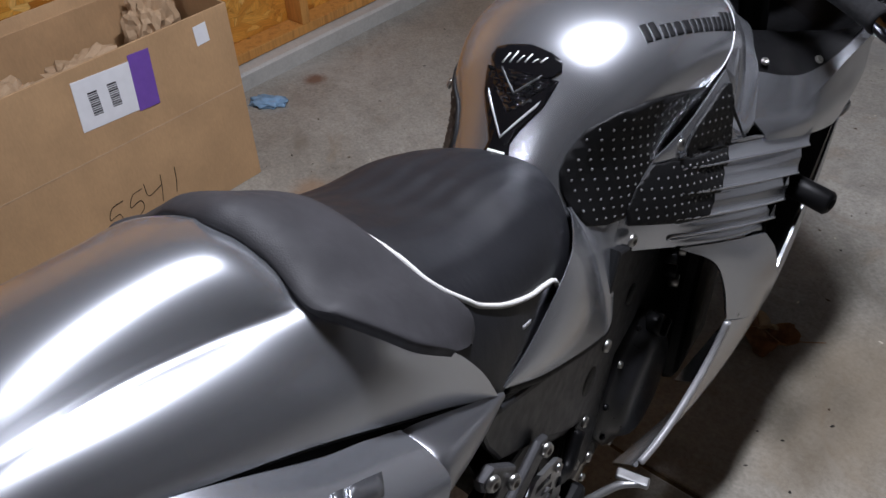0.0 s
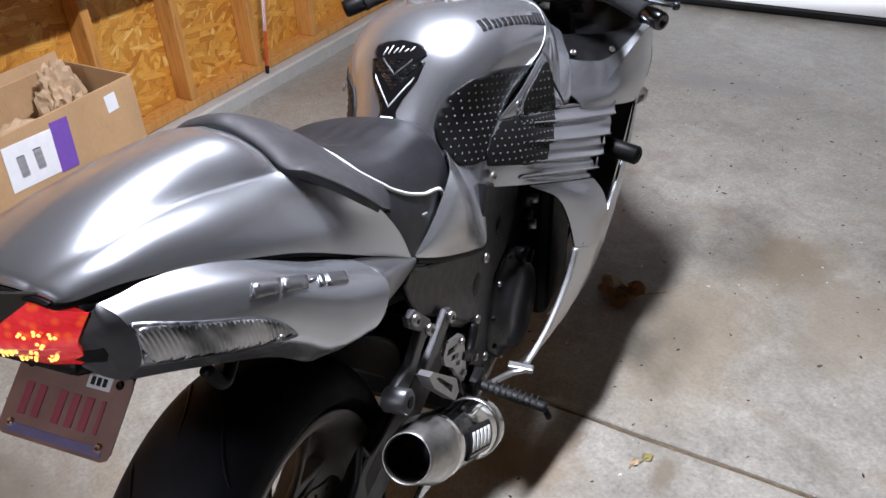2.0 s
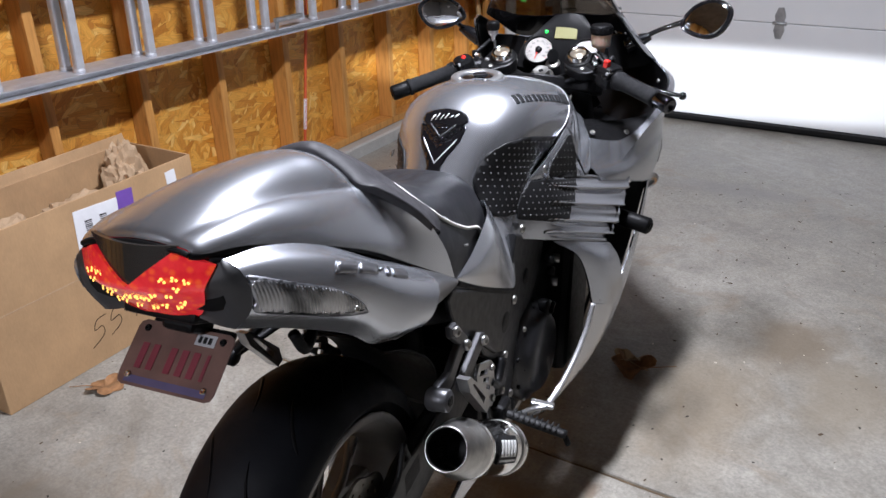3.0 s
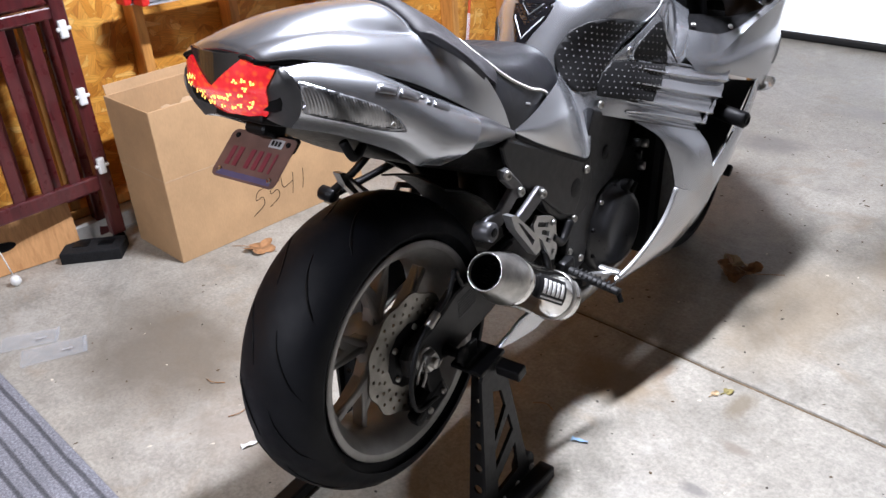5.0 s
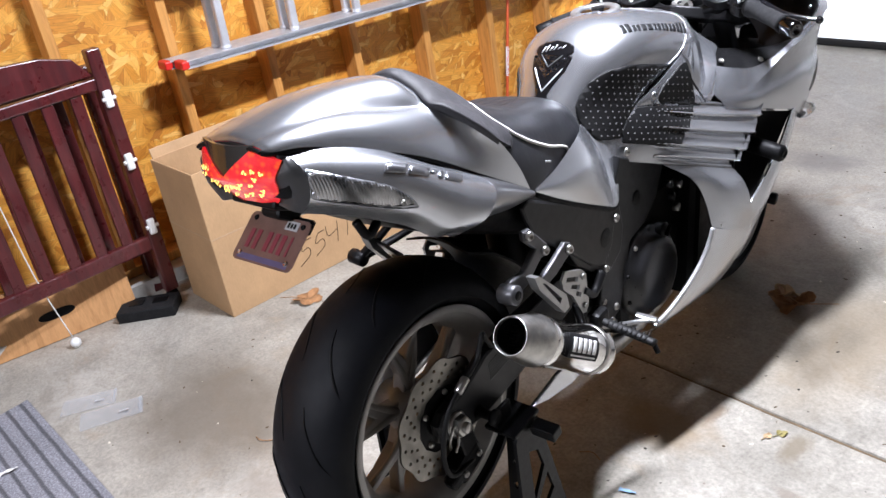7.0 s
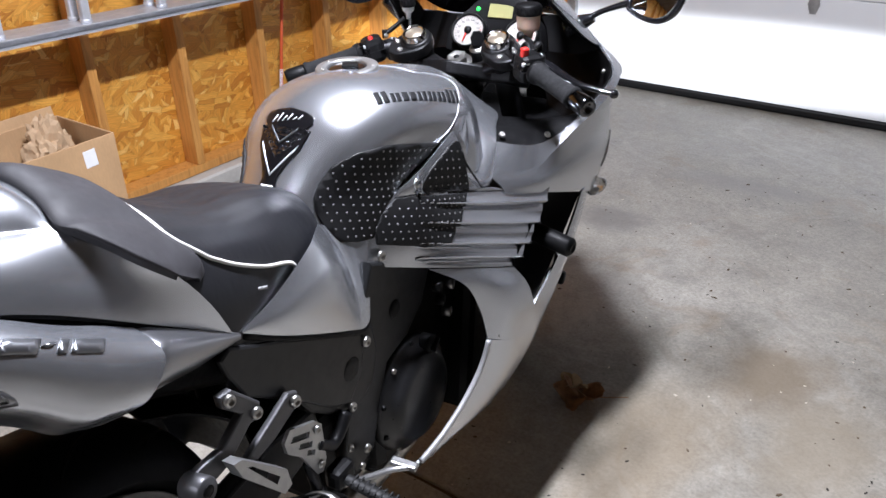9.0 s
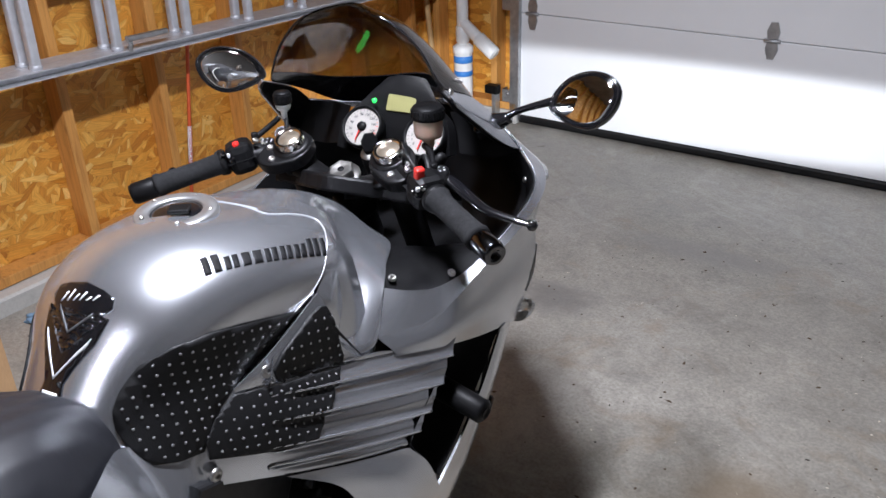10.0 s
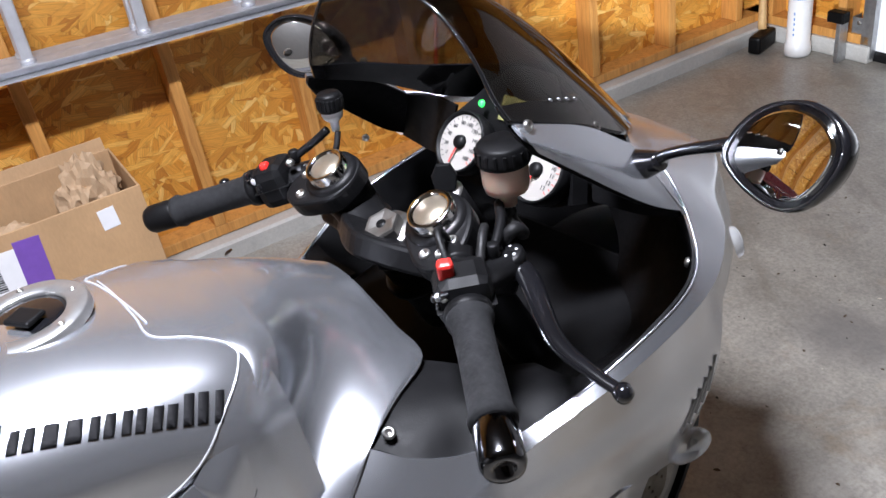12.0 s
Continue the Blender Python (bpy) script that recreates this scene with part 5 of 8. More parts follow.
# knee grips with rows of small studs
KNEE = [(0.559, 0.864), (0.566, 0.885), (0.579, 0.903), (0.605, 0.929), (0.638, 0.943), (0.680, 0.943), (0.730, 0.931), (0.800, 0.911), (0.838, 0.903), (0.787, 0.893), (0.741, 0.879), (0.700, 0.857), (0.668, 0.838), (0.648, 0.812), (0.630, 0.795), (0.600, 0.799), (0.573, 0.810), (0.559, 0.840)]
m_side = side_plane(0.4)
knee = decal(KNEE, TANK_BM, m_side, 0.003, 0.014, 0.003)
other = flipped(knee)
part("knee_grip", other, BLACK_RUBBER, bike, "black rubber knee grip")
grip = part("knee_grip", knee.copy(), BLACK_RUBBER, bike, "black rubber knee grip with studs toned as highlights")


def inside(p, poly):
    hit = False
    for i, a in enumerate(poly):
        b = poly[i - 1]
        if (a[1] > p[1]) != (b[1] > p[1]) and p[0] < (b[0] - a[0]) * (p[1] - a[1]) / (b[1] - a[1]) + a[0]:
            hit = not hit
    return hit


def studs(poly, target, pitch=0.0135, inset=0.0):
    bms = bmesh.new()
    tree = bvhtree.BVHTree.FromBMesh(target)
    y0, y1 = min(p[0] for p in poly), max(p[0] for p in poly)
    z0, z1 = min(p[1] for p in poly), max(p[1] for p in poly)
    slope = -0.30
    for i in range(-10, int((y1 - y0) / pitch) + 10):
        for j in range(-12, int((z1 - z0) / pitch) + 14):
            y = y0 + i * pitch
            z = z0 + j * pitch + slope * (y - y0)
            if not all(inside((y + dy, z + dz), poly) for dy, dz in ((0.005, 0), (-0.005, 0), (0, 0.005), (0, -0.005))):
                continue
            hit, nrm, _, _ = tree.ray_cast(Vector((0.4, y, z)), Vector((-1, 0, 0)))
            if hit is None:
                continue
            q = nrm.to_track_quat("Z", "Y").to_matrix()
            top = bms.verts.new(hit + nrm * 0.0018)
            ring = [bms.verts.new(hit + q @ Vector((0.0022 * math.cos(a), 0.0022 * math.sin(a), 0.0))) for a in np.arange(6) * math.pi / 3]
            for a in range(6):
                f = bms.faces.new((ring[a], ring[(a + 1) % 6], top))
                f.smooth = True
    return bms


# studs coloured pale to paint in the highlights on their tips
STUD = plain("stud_highlight_grey", (0.20, 0.20, 0.20), 0.25, 0.2, 0.1)
knee_studs = studs(KNEE, knee)
other_grip = [o for o in bike.children if o.name.startswith("knee_grip")][0]
tagged(part("grip_studs", flipped(knee_studs), STUD, other_grip), kind="stuff")
tagged(part("grip_studs", knee_studs, STUD, grip), kind="stuff")

# tank pad with its V of pale lines
m_back = Matrix.LocRotScale((0, 0.45, 1.10), Euler((radians(48), 0, 0)), None)


def back_decal(pts, lift, material, name, parent=None, label=""):
    return part(name, decal(pts, TANK_BM, m_back, lift, 0.008, 0.0012), material, parent or tank_pad, label)


SHIELD = [(-0.050, 0.032), (-0.046, 0.045), (-0.030, 0.051), (0.0, 0.056), (0.030, 0.051), (0.046, 0.045), (0.050, 0.032), (0.030, 0.010), (0.0, -0.022), (-0.030, 0.010)]
CHEVRON = [(-0.050, 0.020), (-0.042, -0.014), (-0.022, -0.050), (-0.014, -0.070), (-0.018, -0.090), (0.018, -0.090), (0.014, -0.070), (0.022, -0.050), (0.042, -0.014), (0.050, 0.020), (0.0, -0.034)]
tank_pad = part("tank_pad", decal(SHIELD, TANK_BM, m_back, 0.0025, 0.008, 0.002), BLACK_GLOSS, bike, "glossy black tank protector pad")
back_decal(CHEVRON, 0.0025, BLACK_GLOSS, "pad_chevron")
for s in (1, -1):
    # the grey V is a reflection in the gloss, drawn as a pale line
    back_decal([(s * x, y) for x, y in ((0.0, -0.062), (0.0, -0.066), (0.034, -0.018), (0.037, -0.008))], 0.0034, GREY_INK_AND_GLINT, "pale_line")
    back_decal([(s * x, y) for x, y in ((0.0, -0.006), (0.0, -0.010), (0.026, 0.016), (0.028, 0.022))], 0.0034, FAINT_INK, "pale_line")
for k in range(6):
    x = -0.030 + 0.010 * k
    back_decal([(x, 0.026 + 0.002 * k), (x + 0.002, 0.026 + 0.002 * k), (x + 0.008, 0.040 + (k % 2) * 0.004), (x + 0.006, 0.040 + (k % 2) * 0.004)], 0.0034, WHITE_INK, "script_bar")
back_decal([(-0.012, -0.086), (0.012, -0.086), (0.012, -0.081), (-0.012, -0.081)], 0.0034, WHITE_INK, "print_bar")

# maker's name on the tank drawn as plain dark bars
m_name = skew_plane((0.1225, 0.711, 1.001), (0.183, 0.881, 0.958), (0.105, 0.7245, 1.0135))
u0 = 0.0
for w, h in ((0.023, 0.026), (0.019, 0.019), (0.029, 0.019), (0.019, 0.019), (0.018, 0.019), (0.019, 0.019), (0.020, 0.026), (0.007, 0.026)):
    for lo, hi in (((0, 0.40), (0.58, 1.0)) if w > 0.01 else ((0, 1.0),)):
        out = [(u0 + w * lo, 0), (u0 + w * hi, 0), (u0 + w * hi + 0.004, h), (u0 + w * lo + 0.004, h)]
        part("name_bar", decal(out, TANK_BM, m_name, 0.0012, 0.006, 0.0004), BLACK_INK, tank, "black print bar")
    u0 += w + 0.0055

# ---- fairing ----
VENTG = coons(
    [(0.155, 0.690, 0.852), (0.190, 0.757, 0.836), (0.214, 0.857, 0.799), (0.248, 0.965, 0.763), (0.294, 1.072, 0.736)],
    [(0.144, 0.610, 0.749), (0.180, 0.676, 0.722), (0.216, 0.742, 0.696), (0.250, 0.822, 0.664), (0.279, 0.924, 0.622)],
    [(0.155, 0.690, 0.852), (0.149, 0.655, 0.828), (0.144, 0.622, 0.790), (0.144, 0.610, 0.749)],
    [(0.294, 1.072, 0.736), (0.292, 1.030, 0.690), (0.286, 0.978, 0.648), (0.279, 0.924, 0.622)], 90, 70)
_s, _v = np.meshgrid(np.linspace(0, 1, 90), np.linspace(0, 1, 70), indexing="ij")
VENT_N = normals(VENTG)
VENT_LINES = ((0.17, 0.20), (0.42, 0.22), (0.66, 0.27), (0.86, 0.30))
bulge = 0.012 * np.sin(math.pi * np.clip(_s, 0, 1)) * np.sin(math.pi * _v)
for v0, s0 in VENT_LINES:
    amp = np.clip((_s - s0) / 0.18, 0, 1) * (0.55 + 0.45 * _s)
    d = _v - v0
    bulge += amp * (0.0045 * np.exp(-(np.minimum(d, 0) / 0.055) ** 2) * (d <= 0) + (0.0045 - 0.0105 * np.clip(d / 0.03, 0, 1) + 0.0060 * np.clip((d - 0.03) / 0.07, 0, 1)) * ((d > 0) & (d < 0.10)))
VENTG = VENTG + VENT_N * bulge[..., None]
VENT_BM = sheet(VENTG, 0.004)
vent = pair("vent_panel", VENT_BM.copy(), SILVER, "silver louvred side panel")


def along(grid, s, v, lift=0.0):
    """A point on a grid at fractions s (rows) and v (columns), lifted outwards."""
    a, b = s * (grid.shape[0] - 1), v * (grid.shape[1] - 1)
    i, j = min(int(a), grid.shape[0] - 2), min(int(b), grid.shape[1] - 2)
    f, g = a - i, b - j
    p = grid[i, j] * (1 - f) * (1 - g) + grid[i + 1, j] * f * (1 - g) + grid[i, j + 1] * (1 - f) * g + grid[i + 1, j + 1] * f * g
    n = np.cross(grid[i + 1, j] - grid[i, j], grid[i, j + 1] - grid[i, j])
    n /= np.linalg.norm(n)
    if n[0] < 0:
        n = -n
    return p + n * lift


# thin raised hairpin beads round the start of each louvre
for v0, s0 in VENT_LINES:
    bead = [along(VENTG, f, v0 - 0.012, 0.0012) for f in np.linspace(1.0, s0 + 0.03, 10)] + [along(VENTG, s0, v0 + 0.016, 0.0008)] + [along(VENTG, f, v0 + 0.045, 0.0008) for f in np.linspace(s0 + 0.03, s0 + 0.36, 6)]
    other = [opposite(p) for p in bead]
    for pts in (bead, other):
        part("louvre_bead", tube([tuple(p) for p in pts], [0.0022] * 12 + [0.0019, 0.0014, 0.0006], 8, 70), SILVER, vent)
# lower knee grip pieces on the fairing
GRIP2 = [(0.690, 0.846), (0.730, 0.838), (0.850, 0.800), (0.815, 0.775), (0.790, 0.757), (0.765, 0.738), (0.700, 0.757), (0.632, 0.783), (0.636, 0.805), (0.655, 0.828)]
g2 = decal(GRIP2, VENT_BM, m_side, 0.0035, 0.006, 0.003)
gp = part("fairing_grip", g2.copy(), BLACK_RUBBER, bike, "black rubber grip on the side panel")
tagged(part("grip_studs", studs(GRIP2, g2), STUD, gp), kind="stuff")
# shoulder panel: joins tank, cover and side panel
SHOULD = coons(
    [(0.157, 0.690, 0.853), (0.170, 0.714, 0.868), (0.181, 0.752, 0.884), (0.189, 0.800, 0.905), (0.193, 0.844, 0.921)],
    [(0.159, 0.691, 0.842), (0.190, 0.757, 0.836), (0.215, 0.857, 0.801), (0.249, 0.965, 0.765)],
    [(0.157, 0.690, 0.853), (0.158, 0.690, 0.848), (0.159, 0.691, 0.842)],
    [(0.193, 0.844, 0.921), (0.204, 0.852, 0.890), (0.209, 0.858, 0.856), (0.212, 0.866, 0.824), (0.221, 0.890, 0.796), (0.235, 0.925, 0.785), (0.249, 0.965, 0.765)], 50, 30)
SHOULD_BM = sheet(SHOULD, 0.003)
pair("shoulder_panel", SHOULD_BM.copy(), SILVER, "silver shoulder panel between tank and fairing")
GRIP3 = [(0.742, 0.858), (0.760, 0.874), (0.817, 0.899), (0.840, 0.904), (0.862, 0.894), (0.858, 0.845), (0.862, 0.812), (0.854, 0.803), (0.800, 0.815), (0.757, 0.829), (0.744, 0.842)]
g3 = decal(GRIP3, SHOULD_BM, m_side, 0.003, 0.008, 0.003)
gp3 = part("shoulder_grip", g3.copy(), BLACK_RUBBER, bike, "black rubber grip on the shoulder panel")
tagged(part("grip_studs", studs(GRIP3, g3, 0.016), STUD, gp3), kind="stuff")
for s in (1, -1):
    bolt((s * 0.178, 0.733, 0.860), (s, -0.15, 0.25), 0.0095, 0.005, DULL_STEEL, bike)
    bolt((s * 0.163, 0.626, 0.766), (s, -0.2, 0.1), 0.0095, 0.005, DULL_STEEL, bike)

# upper fairing: a flat shelf, a crisp crease, then the flank
UP_ROWS = (
    [(0.203, 1.004, 0.846), (0.226, 0.938, 0.799), (0.234, 0.942, 0.789), (0.243, 0.948, 0.777), (0.250, 0.954, 0.763)],
    [(0.240, 1.033, 0.834), (0.258, 1.008, 0.788), (0.268, 1.010, 0.776), (0.275, 1.013, 0.762), (0.277, 1.018, 0.742)],
    [(0.266, 1.082, 0.823), (0.280, 1.062, 0.790), (0.288, 1.062, 0.773), (0.293, 1.064, 0.755), (0.291, 1.066, 0.726)],
    [(0.298, 1.148, 0.838), (0.311, 1.140, 0.832), (0.310, 1.142, 0.788), (0.313, 1.145, 0.745), (0.304, 1.150, 0.695)],
    [(0.328, 1.240, 0.876), (0.339, 1.240, 0.864), (0.326, 1.240, 0.800), (0.326, 1.240, 0.742), (0.310, 1.236, 0.665)],
    [(0.331, 1.345, 0.908), (0.344, 1.352, 0.892), (0.322, 1.348, 0.800), (0.321, 1.342, 0.712), (0.298, 1.330, 0.620)],
    [(0.282, 1.400, 0.945), (0.310, 1.432, 0.910), (0.298, 1.440, 0.800), (0.296, 1.448, 0.700), (0.266, 1.425, 0.570)],
    [(0.220, 1.430, 0.985), (0.242, 1.515, 0.905), (0.234, 1.545, 0.800), (0.228, 1.555, 0.690), (0.212, 1.500, 0.560)],
    [(0.120, 1.520, 0.965), (0.146, 1.650, 0.880), (0.150, 1.688, 0.780), (0.150, 1.695, 0.690), (0.148, 1.600, 0.560)],
    [(0.0, 1.550, 0.960), (0.0, 1.700, 0.870), (0.0, 1.745, 0.780), (0.0, 1.750, 0.690), (0.0, 1.650, 0.580)],
)
UP_EDGE, UP_CREASE = spline([r[0] for r in UP_ROWS], 80), spline([r[1] for r in UP_ROWS], 80)
UP_SHELF = np.stack([UP_EDGE * (1 - f) + UP_CREASE * f for f in (0.0, 0.25, 0.5, 0.75, 0.94)], axis=1)
UPG = np.concatenate([UP_SHELF, eased(loft([r[1:] for r in UP_ROWS], 44, 80), 10)], axis=1)
up_r = uneven_pair("upper_fairing", sheet(UPG, 0.004), SILVER, "silver upper fairing half")
uneven_pair("fairing_rim", tube([tuple(p) for p in UPG[26:62:3, 0]], 0.0013, 8, 60), SILVER)
# script bars on the flank
for k in range(5):
    a, b = along(UPG, 0.565 + 0.016 * k, 0.80 - 0.02 * k, 0.001), along(UPG, 0.580 + 0.016 * k, 0.66 - 0.02 * k, 0.001)
    part("script_bar", tube([tuple(a), tuple((a + b) / 2), tuple(b)], 0.0020, 6, 8, flat=0.4), GREY_INK_AND_GLINT, up_r)

# dark inner panel and black cockpit sides
INNER = loft([
    [(0.149, 1.118, 0.854), (0.178, 1.060, 0.853), (0.202, 1.007, 0.843)],
    [(0.165, 1.130, 0.852), (0.205, 1.080, 0.849), (0.239, 1.036, 0.831)],
    [(0.185, 1.145, 0.849), (0.228, 1.113, 0.844), (0.265, 1.084, 0.820)],
    [(0.205, 1.170, 0.840), (0.250, 1.158, 0.842), (0.296, 1.150, 0.835)],
    [(0.225, 1.210, 0.830), (0.275, 1.203, 0.845), (0.316, 1.205, 0.861)],
], 16, 32)
uneven_pair("inner_panel", sheet(INNER, 0.003), BLACK_PLASTIC, "matt black inner fairing panel")
for s in (1, -1):
    bolt((s * 0.207, 1.027, 0.852), (s * 0.5, -0.3, 0.8), 0.007, 0.004, DULL_STEEL, bike)
    bolt((s * 0.272, 1.108, 0.834), (s * 0.5, -0.3, 0.8), 0.007, 0.004, DULL_STEEL, bike)
    bolt((s * 0.296, 1.385, 0.893), (-s * 0.8, -0.6, 0.2), 0.006, 0.004, DULL_STEEL, bike)
WELL = loft([
    [(0.310, 1.180, 0.850), (0.260, 1.180, 0.790), (0.150, 1.170, 0.700)],
    [(0.330, 1.270, 0.884), (0.280, 1.280, 0.800), (0.150, 1.290, 0.700)],
    [(0.326, 1.350, 0.910), (0.290, 1.380, 0.820), (0.150, 1.400, 0.720)],
    [(0.280, 1.402, 0.942), (0.250, 1.440, 0.860), (0.130, 1.470, 0.780)],
    [(0.218, 1.432, 0.982), (0.190, 1.480, 0.900), (0.090, 1.510, 0.820)],
    [(0.120, 1.522, 0.960), (0.100, 1.520, 0.900), (0.040, 1.530, 0.840)],
    [(0.0, 1.552, 0.955), (0.0, 1.540, 0.900), (0.0, 1.540, 0.840)],
], 20, 50)
uneven_pair("cockpit_side", sheet(WELL, 0.003), BLACK_PLASTIC, "black cockpit inner side")
part("cockpit_floor", block((0.46, 0.46, 0.02), (0.03, 1.27, 0.735), (8, 0, 0), 0.01), BLACK_PLASTIC, bike)
# screen side cheeks, silver outside and black inside
CHEEK = loft([
    [(0.282, 1.400, 0.945), (0.252, 1.390, 0.985), (0.226, 1.380, 1.020)],
    [(0.262, 1.350, 0.975), (0.242, 1.320, 1.030), (0.216, 1.320, 1.062)],
    [(0.226, 1.245, 1.066), (0.222, 1.235, 1.084), (0.210, 1.232, 1.098)],
], 12, 24)
pair("screen_cheek", sheet(CHEEK, 0.005), SILVER, "silver cheek under the windscreen")
pair("cheek_lining", sheet(CHEEK + np.array((-0.008, -0.002, -0.002)), 0.003), BLACK_PLASTIC, "black lining inside the screen cheek")
WING = loft([
    [(0.140, 1.402, 1.000), (0.190, 1.402, 1.010), (0.222, 1.384, 1.016)],
    [(0.152, 1.400, 0.970), (0.205, 1.406, 0.970), (0.250, 1.396, 0.978)],
    [(0.162, 1.390, 0.925), (0.220, 1.405, 0.920), (0.276, 1.402, 0.938)],
], 14, 14)
pair("dash_wing", sheet(WING, 0.004), BLACK_PLASTIC, "black panel between gauges and cheek")
NOSE = loft([
    [(0.226, 1.380, 1.020), (0.284, 1.398, 0.945)],
    [(0.190, 1.420, 1.005), (0.220, 1.430, 0.985)],
    [(0.110, 1.490, 0.985), (0.120, 1.520, 0.965)],
    [(0.0, 1.520, 0.980), (0.0, 1.550, 0.960)],
], 6, 20)
pair("nose_top", sheet(NOSE, 0.004), SILVER)

# windscreen
SCR = loft([
    both([(0.0, 1.530, 0.985), (0.110, 1.495, 0.990), (0.190, 1.415, 1.012), (0.214, 1.320, 1.064), (0.208, 1.228, 1.102)]),
    both([(0.0, 1.470, 1.060), (0.095, 1.435, 1.065), (0.165, 1.360, 1.085), (0.192, 1.285, 1.110), (0.196, 1.222, 1.125)]),
    both([(0.0, 1.400, 1.130), (0.080, 1.375, 1.133), (0.135, 1.320, 1.145), (0.162, 1.265, 1.155), (0.172, 1.222, 1.163)]),
    both([(0.0, 1.330, 1.185), (0.060, 1.318, 1.185), (0.100, 1.288, 1.190), (0.122, 1.252, 1.195), (0.132, 1.222, 1.198)]),
    both([(0.0, 1.262, 1.222), (0.030, 1.256, 1.222), (0.055, 1.245, 1.221), (0.075, 1.232, 1.219), (0.088, 1.218, 1.217)]),
], 41, 30)
for col in range(SCR.shape[1]):
    if SCR[0, col, 0] < middle(1.4):
        SCR[:, col, 0] = middle(1.4) + (SCR[:, col, 0] - middle(1.4)) * 0.86
screen = part("windscreen", sheet(SCR, 0.003), SMOKED, bike, "smoked double-bubble windscreen")
screen.visible_shadow = False
part("screen_edge", tube([tuple(p) for p in SCR[::3, 0]], 0.0022, 6, 40), BLACK_GLOSS, screen)
part("screen_edge", tube([tuple(p) for p in SCR[::3, -1]], 0.0022, 6, 40), BLACK_GLOSS, screen)
band = SCR[:7].copy()
for s in (1, -1):
    half = band[:, :21] if s < 0 else band[:, 20:]
    off = half + np.array((0, -0.0015, -0.003))
    part("screen_band", sheet(off, 0.002), BLACK_GLOSS, screen, "black lower band of the screen")
for k in range(4):
    a = along(SCR, 0.17, 0.885 - 0.022 * k, 0.003)
    part("print_bar", block((0.003, 0.008, 0.0015), tuple(a), (-35, 0, 30), 0.001), GREY_INK_AND_GLINT, screen)
for s in (1, -1):
    for p in ((0.214, 1.245, 1.092), (0.205, 1.350, 1.046), (0.160, 1.450, 1.004)):
        bolt((s * p[0], p[1], p[2]), (s * 0.9, 0.2, 0.5), 0.006, 0.004, DULL_STEEL, screen, "screen_bolt")

# lower fairing: scoop and belly
SCOOP = loft([
    [(0.205, 0.712, 0.706), (0.246, 0.800, 0.672), (0.286, 0.912, 0.626)],
    [(0.244, 0.775, 0.650), (0.282, 0.855, 0.610), (0.302, 0.940, 0.580)],
    [(0.262, 0.802, 0.585), (0.296, 0.870, 0.550), (0.312, 0.955, 0.520)],
    [(0.274, 0.812, 0.514), (0.300, 0.880, 0.480), (0.306, 0.965, 0.455)],
], 18, 22)
pair("air_scoop", sheet(SCOOP, 0.005), SILVER, "silver fairing scoop")
BELLY = loft([
    [(0.276, 0.812, 0.512), (0.300, 0.880, 0.480), (0.306, 0.965, 0.455)],
    [(0.268, 0.785, 0.455), (0.288, 0.860, 0.410), (0.292, 0.935, 0.390)],
    [(0.256, 0.725, 0.405), (0.268, 0.790, 0.360), (0.262, 0.850, 0.330)],
    [(0.242, 0.655, 0.370), (0.240, 0.690, 0.335), (0.215, 0.720, 0.300)],
    [(0.225, 0.600, 0.345), (0.215, 0.615, 0.320), (0.180, 0.630, 0.285)],
], 16, 26)
pair("belly_panel", sheet(BELLY, 0.006), SILVER, "silver lower fairing panel")
for s in (1, -1):
    part("belly_edge", tube([(s * p[0], p[1], p[2]) for p in BELLY[::4, 0]], 0.006, 8, 40), LIGHT_LIP, bike, "pale inner edge of the lower fairing")
    for p in ((0.283, 0.842, 0.508), (0.298, 0.930, 0.478)):
        bolt((s * p[0], p[1], p[2]), (s, 0, 0.1), 0.005, 0.003, DULL_STEEL, bike)
# front strip beside the wheel
STRIP = loft([
    [(0.312, 1.225, 0.668), (0.312, 1.250, 0.664), (0.298, 1.310, 0.630)],
    [(0.312, 1.140, 0.600), (0.314, 1.180, 0.585), (0.290, 1.260, 0.540)],
    [(0.310, 1.040, 0.545), (0.312, 1.090, 0.510), (0.280, 1.180, 0.450)],
    [(0.308, 0.958, 0.512), (0.306, 1.005, 0.450), (0.262, 1.090, 0.370)],
    [(0.300, 0.945, 0.452), (0.288, 0.970, 0.385), (0.240, 1.020, 0.310)],
    [(0.262, 0.850, 0.330), (0.245, 0.860, 0.300), (0.200, 0.880, 0.260)],
], 16, 34)
pair("front_strip", sheet(STRIP, 0.005), SILVER, "silver fairing strip beside the front wheel")
# black duct between louvres and strip
DUCT = loft([
    [(0.284, 1.065, 0.725), (0.262, 1.140, 0.690), (0.306, 1.228, 0.664)],
    [(0.286, 1.000, 0.680), (0.240, 1.080, 0.640), (0.304, 1.130, 0.600)],
    [(0.282, 0.925, 0.630), (0.240, 1.000, 0.590), (0.302, 1.040, 0.548)],
    [(0.298, 0.945, 0.580), (0.250, 0.970, 0.560), (0.302, 0.975, 0.525)],
], 14, 20)
pair("air_duct", sheet(DUCT, 0.003), BLACK_PLASTIC, "black air duct behind the louvres")
slider = pair("frame_slider", join(rod((0.25, 1.075, 0.628), (0.356, 1.046, 0.619), 0.021, 24, 0.005), lathe([(0.0, 0.0), (0.009, 0.0), (0.010, 0.002), (0.010, -0.01)], (0.3565, 1.046, 0.619), (1, -0.25, -0.1), 16)), BLACK_PLASTIC, "black plastic frame slider")
